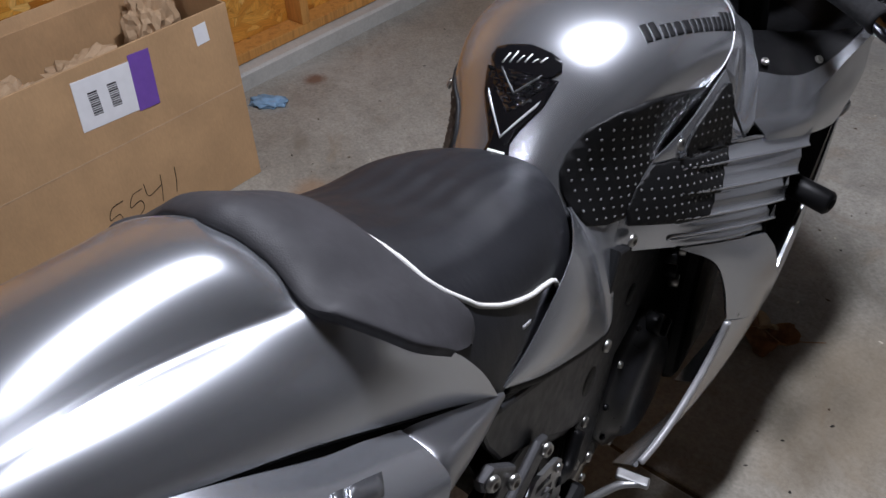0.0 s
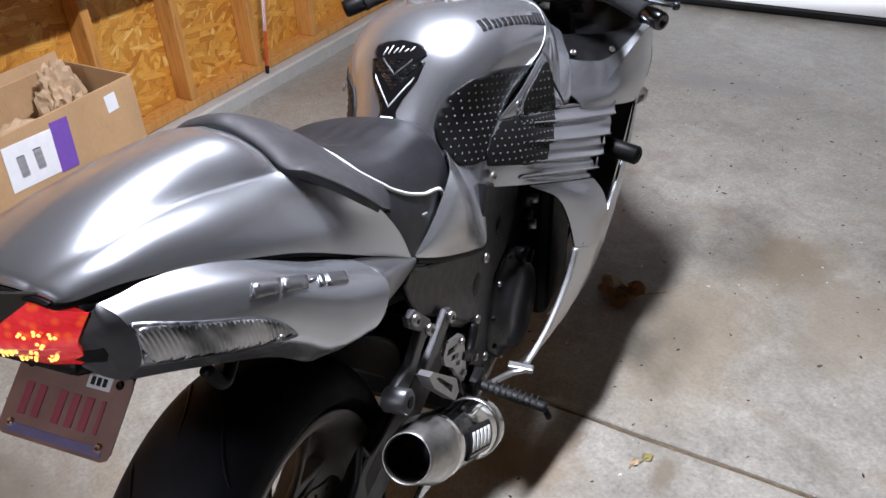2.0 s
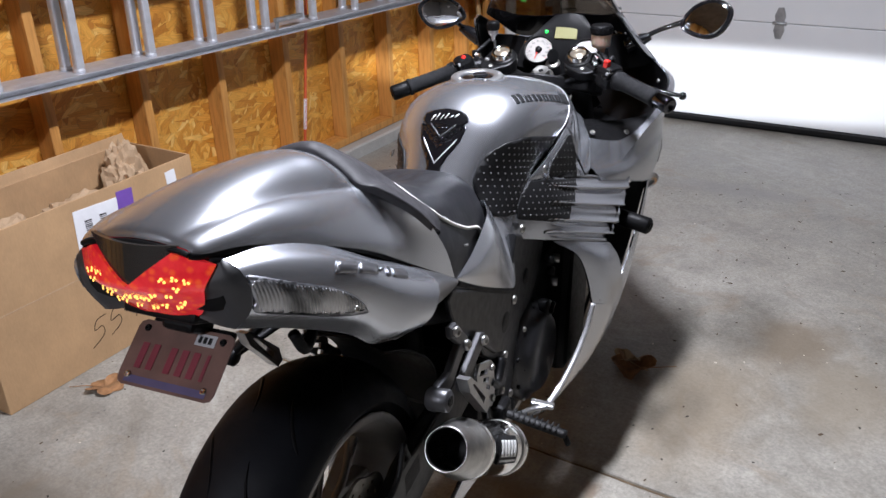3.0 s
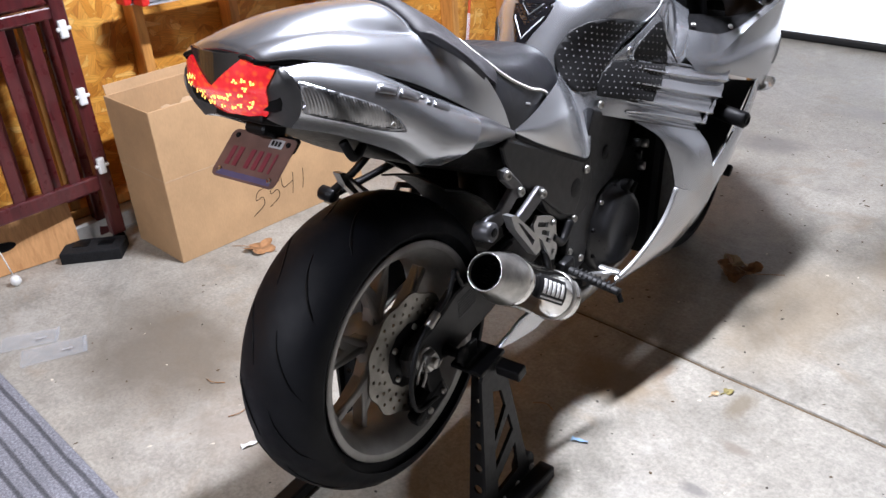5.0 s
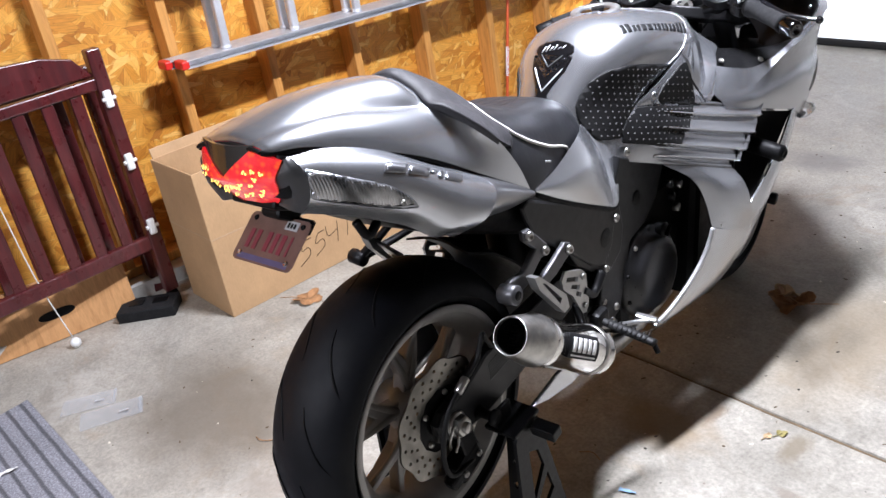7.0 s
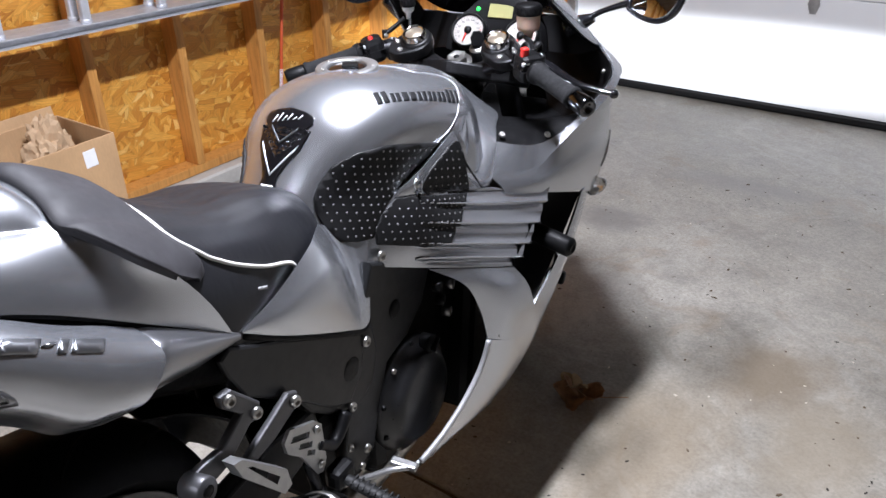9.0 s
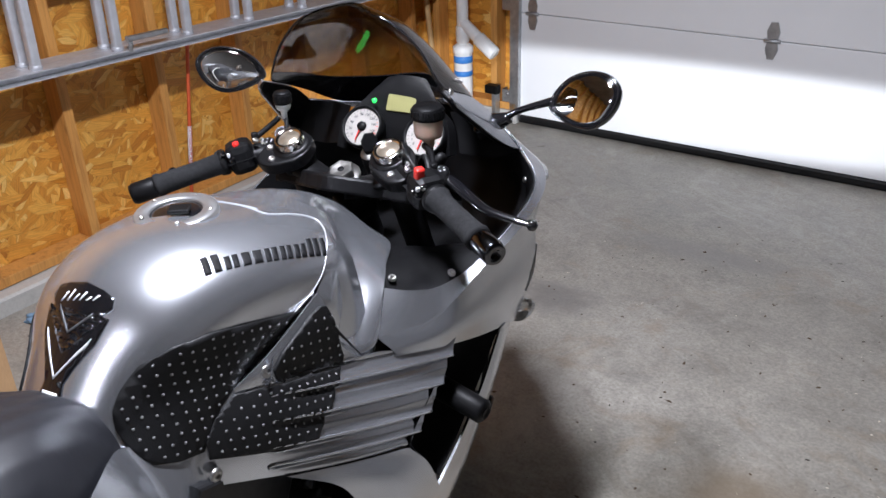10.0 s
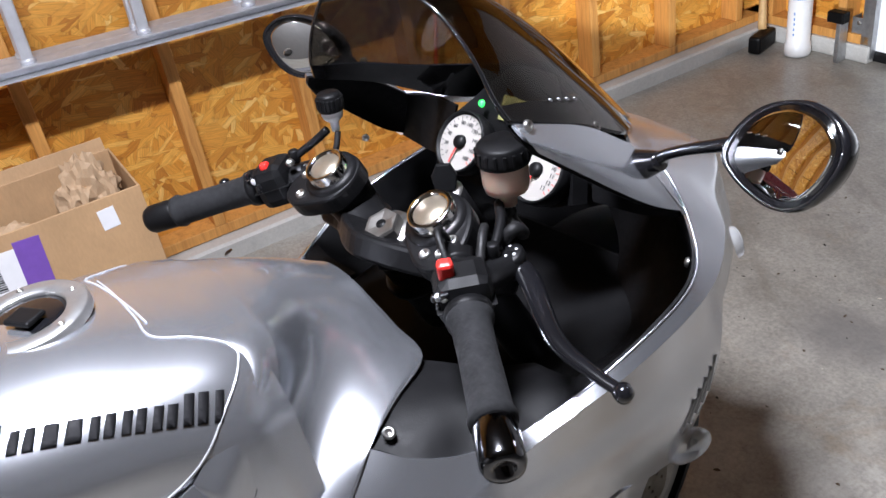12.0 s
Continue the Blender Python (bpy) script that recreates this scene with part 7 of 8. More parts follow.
def wheel(name, c, R, w, rim_r, spokes, disc_r, disc_x, label, grooves=True):
    hub = part(name, join(
        lathe([(rim_r - 0.008, w * 0.44), (rim_r + 0.006, w * 0.455), (rim_r + 0.008, w * 0.43), (rim_r - 0.006, w * 0.40), (rim_r - 0.022, w * 0.30), (rim_r - 0.030, w * 0.1), (rim_r - 0.030, -w * 0.1), (rim_r - 0.022, -w * 0.30), (rim_r - 0.006, -w * 0.40), (rim_r + 0.008, -w * 0.43), (rim_r + 0.006, -w * 0.455), (rim_r - 0.008, -w * 0.44),
               (rim_r - 0.016, -w * 0.40), (rim_r - 0.034, -w * 0.28), (rim_r - 0.038, 0), (rim_r - 0.034, w * 0.28), (rim_r - 0.016, w * 0.40), (rim_r - 0.008, w * 0.44)], c, (1, 0, 0), 80),
        lathe([(0.020, 0.055), (0.042, 0.050), (0.046, 0.02), (0.055, 0.0), (0.046, -0.02), (0.042, -0.050), (0.020, -0.055)], c, (1, 0, 0), 36)), RIM_PAINT, bike, label)
    for k in range(spokes):
        a = 2 * math.pi * k / spokes + 0.25
        web = [(0.040, -0.020), (rim_r * 0.36, -0.014), (rim_r * 0.62, -0.034), (rim_r - 0.035, -0.060), (rim_r - 0.030, -0.046), (rim_r * 0.66, -0.021), (rim_r * 0.50, 0.0), (rim_r * 0.66, 0.021), (rim_r - 0.030, 0.046), (rim_r - 0.035, 0.060), (rim_r * 0.62, 0.034), (rim_r * 0.36, 0.014), (0.040, 0.020)]
        m_w = Matrix(((0, 0, 1, c[0] - 0.013), (math.cos(a), -math.sin(a), 0, c[1]), (math.sin(a), math.cos(a), 0, c[2]), (0, 0, 0, 1)))
        part("spoke", plate(web, m_w, 0.030, 0.004), RIM_PAINT, hub)
        for da in (-0.14, 0.14):
            p0 = Vector(c) + Vector((0.012, 0.042 * math.cos(a), 0.042 * math.sin(a)))
            p1 = Vector(c) + Vector((0.0, (rim_r - 0.034) * math.cos(a + da * 1.9), (rim_r - 0.034) * math.sin(a + da * 1.9)))
            part("spoke_rib", tube([tuple(p0), tuple((p0 + p1) / 2 + Vector((0.010, 0, 0))), tuple(p1)], [0.010, 0.006, 0.008], 10, 12), RIM_PAINT, hub)
    t = part("tyre", tyre_bm(c, R, w, rim_r), TYRE, hub, "worn black sport tyre")
    if grooves:
        for k in range(13):
            for s in (1, -1):
                part("tread_groove", groove(c, R, w, 2 * math.pi * k / 13 + (0.24 if s < 0 else 0), s), BLACK_PLASTIC, hub)
    for dx in disc_x:
        # wavy drilled disc
        m = Matrix(((0, 0, 1, c[0] + dx), (1, 0, 0, c[1]), (0, 1, 0, c[2]), (0, 0, 0, 1)))
        n = 120
        out = [((disc_r + 0.0035 * math.sin(10 * a)) * math.cos(a), (disc_r + 0.0035 * math.sin(10 * a)) * math.sin(a)) for a in np.arange(n) * 2 * math.pi / n]
        holes = [(r * math.cos(a), r * math.sin(a), 0.0038) for k in range(20) for r, a in ((disc_r * 0.90, k * math.pi / 10), (disc_r * 0.78, k * math.pi / 10 + 0.11), (disc_r * 0.68, k * math.pi / 10 + 0.22))]
        holes.append((0.0, 0.0, disc_r * 0.56))
        part("brake_disc", plate(out, m, 0.005, 0, holes), DISC_STEEL, hub, "drilled steel brake disc")
        part("disc_carrier", lathe([(0.030, 0.006), (disc_r * 0.60, 0.004), (disc_r * 0.60, 0.0), (0.030, 0.0)], Vector(c) + Vector((dx, 0, 0)), (1, 0, 0), 40), ENGINE_BLACK, hub)
        for k in range(5):
            a = 2 * math.pi * k / 5
            part("disc_bolt", lathe([(0, 0.006), (0.006, 0.006), (0.007, 0)], Vector(c) + Vector((dx + 0.004, 0.055 * math.cos(a), 0.055 * math.sin(a))), (1, 0, 0), 6), DULL_STEEL, hub)
    return hub


RC = (0.0, -0.012, 0.456)
FC = (0.030, 1.460, 0.298)
wheel("rear_wheel", RC, 0.301, 0.190, 0.216, 5, 0.122, (0.088,), "grey cast rear wheel")
wheel("front_wheel", FC, 0.298, 0.120, 0.216, 5, 0.150, (0.068, -0.073), "grey cast front wheel", False)

# axle, swingarm, rear brake
ax = part("axle_nut", join(rod((0.10, RC[1], RC[2]), (0.158, RC[1], RC[2]), 0.011, 20), lathe([(0.011, 0.016), (0.019, 0.016), (0.022, 0.012), (0.022, 0)], (0.132, RC[1], RC[2]), (1, 0, 0), 6, False), rod((0.120, RC[1], RC[2]), (0.132, RC[1], RC[2]), 0.026, 24)), DULL_STEEL, bike, "large steel axle nut")
ARM = [(-0.060, 0.478), (-0.040, 0.496), (0.030, 0.512), (0.100, 0.545), (0.200, 0.560), (0.330, 0.570), (0.450, 0.560), (0.460, 0.480), (0.330, 0.455), (0.200, 0.430), (0.080, 0.412), (-0.010, 0.418), (-0.055, 0.435)]
arm_bm = plate(ARM, side_plane(0.100), 0.026, 0.008)
pair("swingarm", arm_bm, FRAME_PAINT, "dark grey swingarm")
for k in range(7):
    part("print_bar", block((0.0008, 0.06, 0.0022), (0.1265, 0.135, 0.522 - 0.006 * k), (8, 0, 0), 0), FAINT_INK, bike)
part("swingarm_bridge", block((0.22, 0.10, 0.09), (0, 0.40, 0.52), bevel=0.02), FRAME_PAINT, bike)
part("chain", join(tube([(-0.118, -0.012, 0.545), (-0.118, 0.20, 0.560), (-0.118, 0.42, 0.560)], 0.010, 8, 20, flat=0.8), tube([(-0.118, -0.012, 0.372), (-0.118, 0.20, 0.420), (-0.118, 0.42, 0.480)], 0.010, 8, 20, flat=0.8)), DULL_STEEL, bike, "drive chain")
part("sprocket", lathe([(0.03, 0.006), (0.088, 0.006), (0.091, 0.003), (0.091, -0.003), (0.03, -0.004)], (-0.118, RC[1], RC[2]), (-1, 0, 0), 43), DULL_STEEL, bike)
cal = part("brake_caliper", join(block((0.050, 0.085, 0.060), (0.104, 0.010, 0.345), (20, 0, 0), 0.012), block((0.018, 0.045, 0.085), (0.118, 0.012, 0.402), (12, 0, 0), 0.006), block((0.030, 0.06, 0.03), (0.112, -0.02, 0.330), (20, 0, 0), 0.008)), ENGINE_BLACK, bike, "black rear brake caliper")
for p in ((0.131, -0.015, 0.335), (0.131, 0.030, 0.355), (0.131, 0.012, 0.430)):
    bolt(p, (1, 0, 0), 0.007, 0.006, DULL_STEEL, cal, "caliper_bolt")
part("brake_hose", tube([(0.125, 0.020, 0.345), (0.140, -0.060, 0.370), (0.142, -0.075, 0.430), (0.142, -0.050, 0.500), (0.140, 0.000, 0.535), (0.138, 0.060, 0.560), (0.135, 0.090, 0.600), (0.130, 0.110, 0.570), (0.128, 0.140, 0.550), (0.128, 0.300, 0.560)], 0.005, 8, 70), BLACK_RUBBER, bike, "black brake hose")
part("hose_guide", tube([(0.132, -0.045, 0.420), (0.146, -0.055, 0.455), (0.146, -0.038, 0.475), (0.136, -0.022, 0.430), (0.136, -0.036, 0.408)], 0.003, 6, 30), DULL_STEEL, bike)
part("hose_clip", rod((0.140, -0.008, 0.530), (0.139, 0.022, 0.545), 0.009, 12), DULL_STEEL, bike)

# engine mass and covers
part("engine", block((0.30, 0.44, 0.34), (0, 0.80, 0.46), (0, 0, 0), 0.03), ENGINE_BLACK, bike, "black engine block")
part("gearbox", block((0.26, 0.30, 0.22), (0, 0.60, 0.42), (0, 0, 0), 0.03), ENGINE_BLACK, bike)
part("cylinder_head", block((0.24, 0.26, 0.16), (0, 0.95, 0.66), (-18, 0, 0), 0.03), ENGINE_BLACK, bike)
cl_at, cl_ax = (0.150, 0.695, 0.432), (1, -0.04, 0.02)
cover = part("clutch_cover", lathe([(0.118, 0.0), (0.118, 0.016), (0.110, 0.022), (0.098, 0.026), (0.092, 0.038), (0.084, 0.046), (0.070, 0.049), (0.030, 0.050), (0, 0.050)], cl_at, cl_ax, 44), COVER_PAINT, bike, "round black clutch cover")
for k in range(10):
    a = 2 * math.pi * k / 10 + 0.3
    bolt((0.166, 0.695 + 0.112 * math.cos(a), 0.432 + 0.112 * math.sin(a)), (1, 0, 0), 0.006, 0.006, ENGINE_BLACK if k % 3 else DULL_STEEL, cover, "cover_bolt")
part("oil_cap", join(rod((0.168, 0.735, 0.525), (0.195, 0.735, 0.528), 0.019, 24), block((0.010, 0.030, 0.007), (0.200, 0.735, 0.528), (35, 0, 0), 0.002)), ENGINE_BLACK, bike, "black oil filler cap")
# added black block: keeps the space between engine and fairing dark
part("dark_bay_filler", block((0.40, 0.20, 0.46), (0, 0.985, 0.49), (-8, 0, 0), 0.02), BLACK_PLASTIC, bike)
part("radiator", block((0.34, 0.05, 0.30), (0, 1.075, 0.56), (-16, 0, 0), 0.01), BLACK_PLASTIC, bike)
for k, (y, z) in enumerate(((0.80, 0.585), (0.825, 0.545), (0.79, 0.62), (0.84, 0.60))):
    part("hose_clamp", rod((0.168, y, z), (0.185, y + 0.004, z), 0.011, 14), DULL_STEEL if k % 2 else ENGINE_BLACK, bike)
part("exhaust_header", tube([(0.10, 1.02, 0.50), (0.12, 1.05, 0.38), (0.10, 0.95, 0.27), (0.10, 0.70, 0.24), (0.13, 0.50, 0.30), (0.19, 0.40, 0.385)], 0.024, 14, 50), DULL_STEEL, bike, "steel exhaust pipe")

# frame spars and swingarm pivot plate
SPAR = [(0.262, 0.812), (0.330, 0.790), (0.450, 0.724), (0.580, 0.655), (0.590, 0.600), (0.572, 0.545), (0.520, 0.520), (0.440, 0.560), (0.390, 0.600), (0.330, 0.690), (0.262, 0.770)]
spar_bm = plate(SPAR, side_plane(0.135), 0.030, 0.006)
pair("frame_spar", spar_bm, FRAME_PAINT, "dark grey aluminium frame spar")
PIVOT = [(0.540, 0.660), (0.598, 0.765), (0.700, 0.720), (0.800, 0.665), (0.760, 0.600), (0.700, 0.560), (0.625, 0.545), (0.590, 0.470), (0.560, 0.395), (0.500, 0.385), (0.470, 0.440), (0.490, 0.520), (0.560, 0.550)]
pair("pivot_plate", plate(PIVOT, side_plane(0.140), 0.020, 0.005), FRAME_PAINT, "dark grey frame plate")
pair("spar_cover", plate([(0.216, 0.812), (0.238, 0.822), (0.350, 0.766), (0.536, 0.666), (0.546, 0.640), (0.528, 0.585), (0.490, 0.550), (0.440, 0.575), (0.360, 0.646), (0.252, 0.730), (0.226, 0.780)], side_plane(0.160), 0.010, 0.005), FRAME_PAINT, "long dark grey frame cover")
# black discs stand in for the dark insides of two frame holes
pair("frame_hole", lathe([(0, 0.002), (0.018, 0.0015), (0.022, 0.0)], (0.1705, 0.500, 0.615), (1, 0, 0), 24), BLACK_RUBBER, "round dark hole in the frame, drawn as a black disc")
pair("frame_hole_small", lathe([(0, 0.004), (0.014, 0.003), (0.018, 0.0)], (0.161, 0.660, 0.640), (1, 0, 0), 24), BLACK_PLASTIC)
for s in (1, -1):
    for y, z, r in ((0.547, 0.642, 0.010), (0.490, 0.544, 0.009), (0.470, 0.470, 0.008), (0.520, 0.430, 0.009), (0.500, 0.405, 0.007)):
        bolt((s * 0.171, y, z), (s, 0, 0), r, 0.006, DULL_STEEL, bike)

# rear peg brackets, heel plate, pegs, pedal
ROD_ALLOY = plain("satin_grey_alloy", (0.085, 0.085, 0.09), 0.42, 0.6, 0.12, 40, 0.08, 300)
for s in (1, -1):
    if s > 0:
        br = part("peg_bracket", plate([(0.190, 0.778), (0.214, 0.775), (0.262, 0.722), (0.258, 0.700), (0.236, 0.700), (0.186, 0.668), (0.140, 0.662), (0.118, 0.660), (0.106, 0.676), (0.114, 0.698), (0.140, 0.702), (0.178, 0.700), (0.222, 0.728), (0.192, 0.758)], side_plane(0.172), 0.014, 0.004), ROD_ALLOY, bike, "satin grey passenger peg bracket")
        part("bracket_arm", plate([(0.322, 0.694), (0.342, 0.684), (0.338, 0.662), (0.280, 0.640), (0.222, 0.632), (0.216, 0.652), (0.270, 0.672)], side_plane(0.174), 0.012, 0.004), ROD_ALLOY, br)
        part("bracket_boss", rod((0.170, 0.122, 0.682), (0.208, 0.122, 0.686), 0.019, 20), ROD_ALLOY, br)
        part("boss_hole", rod((0.2082, 0.122, 0.686), (0.2092, 0.122, 0.686), 0.009, 16), BLACK_PLASTIC, br)
    else:
        br = part("peg_bracket", tube([(-0.165, 0.255, 0.765), (-0.205, 0.210, 0.700), (-0.262, 0.174, 0.640)], [0.012, 0.011, 0.013], 12, 26, flat=0.8), ENGINE_BLACK, bike, "black passenger peg bracket")
        part("bracket_arm", tube([(-0.185, 0.340, 0.680), (-0.225, 0.260, 0.655), (-0.262, 0.176, 0.638)], [0.012, 0.010, 0.013], 12, 24, flat=0.8), ENGINE_BLACK, br)
        part("bracket_boss", rod((-0.245, 0.172, 0.638), (-0.285, 0.172, 0.642), 0.017, 20), ENGINE_BLACK, br)
    for p in ((0.188, 0.203, 0.765), (0.188, 0.248, 0.713), (0.188, 0.330, 0.675)):
        if s > 0:
            bolt((s * p[0], p[1], p[2]), (s, -0.2, 0.1), 0.010, 0.006, DULL_STEEL, br)
    # folded passenger peg
    part("passenger_peg", plate([(0.156, 0.708), (0.172, 0.704), (0.252, 0.622), (0.258, 0.590), (0.240, 0.586), (0.168, 0.676)], side_plane(0.205 if s > 0 else -0.225), 0.020, 0.005, ([(0.178, 0.686), (0.188, 0.680), (0.236, 0.622), (0.228, 0.614)],)), ALLOY, bike, "folded alloy passenger footrest")
    heel = plate([(0.296, 0.618), (0.312, 0.632), (0.372, 0.606), (0.386, 0.590), (0.388, 0.520), (0.376, 0.500), (0.362, 0.506), (0.330, 0.566), (0.300, 0.596)], side_plane(0.180 if s > 0 else -0.186), 0.006, 0.0, ([(0.310, 0.608), (0.316, 0.616), (0.356, 0.598), (0.352, 0.588)], [(0.326, 0.584), (0.330, 0.592), (0.360, 0.576), (0.356, 0.566)], [(0.342, 0.560), (0.346, 0.568), (0.364, 0.556), (0.360, 0.547)]))
    hp = part("heel_plate", heel, ALLOY, bike, "silver heel plate with slots")
    for y, z in ((0.372, 0.590), (0.372, 0.520)):
        bolt((s * 0.187, y, z), (s, 0, 0), 0.007, 0.005, DULL_STEEL, hp)
    part("heel_bracket", tube([(s * 0.170, 0.470, 0.545), (s * 0.178, 0.420, 0.520), (s * 0.180, 0.375, 0.555)], [0.014, 0.010, 0.010], 10, 16), ENGINE_BLACK, bike)
    part("master_cylinder", join(rod((s * 0.175, 0.355, 0.530), (s * 0.178, 0.372, 0.440), 0.010, 14), rod((s * 0.178, 0.366, 0.470), (s * 0.178, 0.372, 0.440), 0.013, 14)), ENGINE_BLACK, bike)
    rub = part("foot_peg", tube([(s * 0.195, 0.412, 0.462), (s * 0.255, 0.412, 0.452), (s * 0.325, 0.411, 0.440)], [0.011, 0.013, 0.011], 12, 20, flat=0.7), BLACK_RUBBER, bike, "black rubber-topped footpeg")
    for k in range(9):
        x = 0.218 + 0.011 * k
        part("peg_rib", block((0.004, 0.026, 0.006), (s * x, 0.412, 0.468 - 0.16 * (x - 0.195)), (0, s * 9, 0), 0.0015), BLACK_RUBBER, rub)
    part("peg_feeler", rod((s * 0.322, 0.411, 0.436), (s * 0.330, 0.411, 0.418), 0.006, 10), BLACK_PLASTIC, rub)
    part("peg_mount", block((0.034, 0.050, 0.040), (s * 0.188, 0.415, 0.465), (0, 0, 0), 0.010), ENGINE_BLACK, bike)
    pd = part("pedal", tube([(s * 0.190, 0.400, 0.450), (s * 0.200, 0.450, 0.425), (s * 0.225, 0.510, 0.408), (s * 0.250, 0.530, 0.408)], [0.008, 0.007, 0.007, 0.007], 10, 26, flat=0.7), ALLOY, bike, "alloy foot lever")
    part("pedal_pad", block((0.050, 0.018, 0.010), (s * 0.240, 0.532, 0.410), (0, 8, 10), 0.003), ALLOY, pd)

# short silencer with cone tip
m0, m1 = Vector((0.2184, 0.342, 0.432)), Vector((0.222, 0.066, 0.636))
mx = (m1 - m0).normalized()
ml = (m1 - m0).length
sil = part("silencer", lathe([(0.030, -0.03), (0.048, 0.0), (0.051, 0.004), (0.051, 0.010), (0.0495, 0.012), (0.0495, ml - 0.112), (0.051, ml - 0.110), (0.051, ml - 0.098), (0.0495, ml - 0.094), (0.046, ml - 0.075)], m0, mx, 48), CHROME, bike, "short polished steel silencer")
part("cone_tip", lathe([(0.0500, ml - 0.092), (0.0512, ml - 0.082), (0.0512, ml - 0.076), (0.0490, ml - 0.066), (0.0365, ml - 0.002), (0.0350, ml), (0.0338, ml - 0.002), (0.0332, ml - 0.03), (0.0326, ml - 0.10)], m0, mx, 48), DULL_STEEL, sil, "brushed cone-shaped end")
part("bore", lathe([(0, ml - 0.10), (0.0328, ml - 0.10), (0.0331, ml - 0.010)], m0, mx, 32), BLACK_PLASTIC, sil, "black exhaust bore")
sil_bm = lathe([(0.0497, 0.0), (0.0497, ml)], m0, mx, 64)
nn = Vector((0.80, -0.25, 0.35))
nn = (nn - mx * nn.dot(mx)).normalized()
vv = mx.cross(nn)
m_b = Matrix(((-mx.x, vv.x, nn.x, 0), (-mx.y, vv.y, nn.y, 0), (-mx.z, vv.z, nn.z, 0), (0, 0, 0, 1)))
if (m_b.to_3x3() @ Vector((0, 1, 0))).z < 0:
    m_b = m_b @ pose(0, 0, 0, 0, 0, 180)
m_b.translation = m0 + mx * (ml * 0.42) + nn * 0.2
bp = part("badge_plate", decal([(-0.062, -0.024), (0.062, -0.024), (0.062, 0.024), (-0.062, 0.024)], sil_bm, m_b, 0.0012, 0.008, 0.001), BLACK_INK, sil, "black badge plate")
for k in range(5):
    x = -0.050 + 0.021 * k
    part("badge_bar", decal([(x, -0.012), (x + 0.013, -0.012), (x + 0.017, 0.016), (x + 0.004, 0.016)], sil_bm, m_b, 0.0022, 0.006, 0.0008), WHITE_INK, bp)
part("badge_bar", decal([(-0.050, -0.020), (0.050, -0.020), (0.050, -0.017), (-0.050, -0.017)], sil_bm, m_b, 0.0022, 0.008, 0.0008), WHITE_INK, bp)
part("silencer_strap", lathe([(0.0505, 0.0), (0.053, 0.002), (0.053, 0.014), (0.0505, 0.016)], m0 + mx * 0.03, mx, 40), DULL_STEEL, sil)
part("belly_fin", plate([(0.180, 0.372), (0.280, 0.392), (0.375, 0.392), (0.430, 0.340), (0.330, 0.335), (0.250, 0.350)], side_plane(0.152), 0.010, 0.003), SILVER, bike, "silver fin at the end of the belly pan")

# plate, its holder and the bits under the tail
PLATE_M = pose(-0.031, -0.199, 0.908, 39, -2, -2) @ Matrix.Scale(0.88, 4)
holder = part("plate_holder", join(turned(block((0.15, 0.03, 0.012), (0, 0.045, -0.012), bevel=0.004), PLATE_M), block((0.11, 0.075, 0.016), (-0.024, -0.185, 0.975), (-24, 0, 0), 0.006), block((0.05, 0.05, 0.04), (-0.026, -0.165, 0.955), (-30, 0, 0), 0.008)), BLACK_PLASTIC, bike, "black plate bracket")
cor = [(x * 0.089 - math.copysign(0.012, x) * (1 - c), y * 0.051 - math.copysign(0.012, y) * (1 - s)) for x, y, c, s in ((1, 1, 1, 0), (1, 1, 0.7, 0.7), (1, 1, 0, 1), (-1, 1, 0, 1), (-1, 1, 0.7, 0.7), (-1, 1, 1, 0), (-1, -1, 1, 0), (-1, -1, 0.7, 0.7), (-1, -1, 0, 1), (1, -1, 0, 1), (1, -1, 0.7, 0.7), (1, -1, 1, 0))]
# face colour takes in the shade there and the tail lamp's red light
PLATE_BASE = plain("plate_face", (0.13, 0.07, 0.055), 0.5, 0.1, 0.25, 18)
PLATE_INK = plain("plate_ink", (0.16, 0.015, 0.03), 0.5)
num = part("number_plate", plate(cor, PLATE_M, 0.002, 0.0005), PLATE_BASE, bike, "small embossed number plate with red bars")
for k, x in enumerate((-0.066, -0.045, -0.012, 0.009, 0.030, 0.051)):
    part("plate_bar", turned(block((0.012 if k < 5 else 0.006, 0.040, 0.0012), (x + 0.006, -0.004, 0.0026), bevel=0.0004), PLATE_M), PLATE_INK, num)
part("plate_band", turned(block((0.150, 0.011, 0.0006), (0, -0.041, 0.0023), bevel=0.0002), PLATE_M), plain("plate_blue", (0.07, 0.06, 0.14), 0.5), num)
part("plate_sticker", turned(block((0.036, 0.018, 0.0006), (0.040, 0.036, 0.0023), bevel=0.0002), PLATE_M), GREY_INK_AND_GLINT, num)
for k in range(3):
    part("sticker_bar", turned(block((0.006, 0.010, 0.0005), (0.030 + 0.009 * k, 0.036, 0.0028), bevel=0), PLATE_M), BLACK_INK, num)
for x, y in ((-0.070, -0.036), (0.070, -0.036), (-0.070, 0.038), (0.070, 0.038)):
    bolt(PLATE_M @ Vector((x, y, 0.002)), PLATE_M.to_3x3() @ Vector((0, 0, 1)), 0.005, 0.003, CHROME if y < 0 else BLACK_PLASTIC, num, "plate_screw")
part("plate_lamp", turned(block((0.05, 0.03, 0.022), (0, 0.058, 0.012), bevel=0.006), PLATE_M), BLACK_PLASTIC, bike, "black plate lamp")
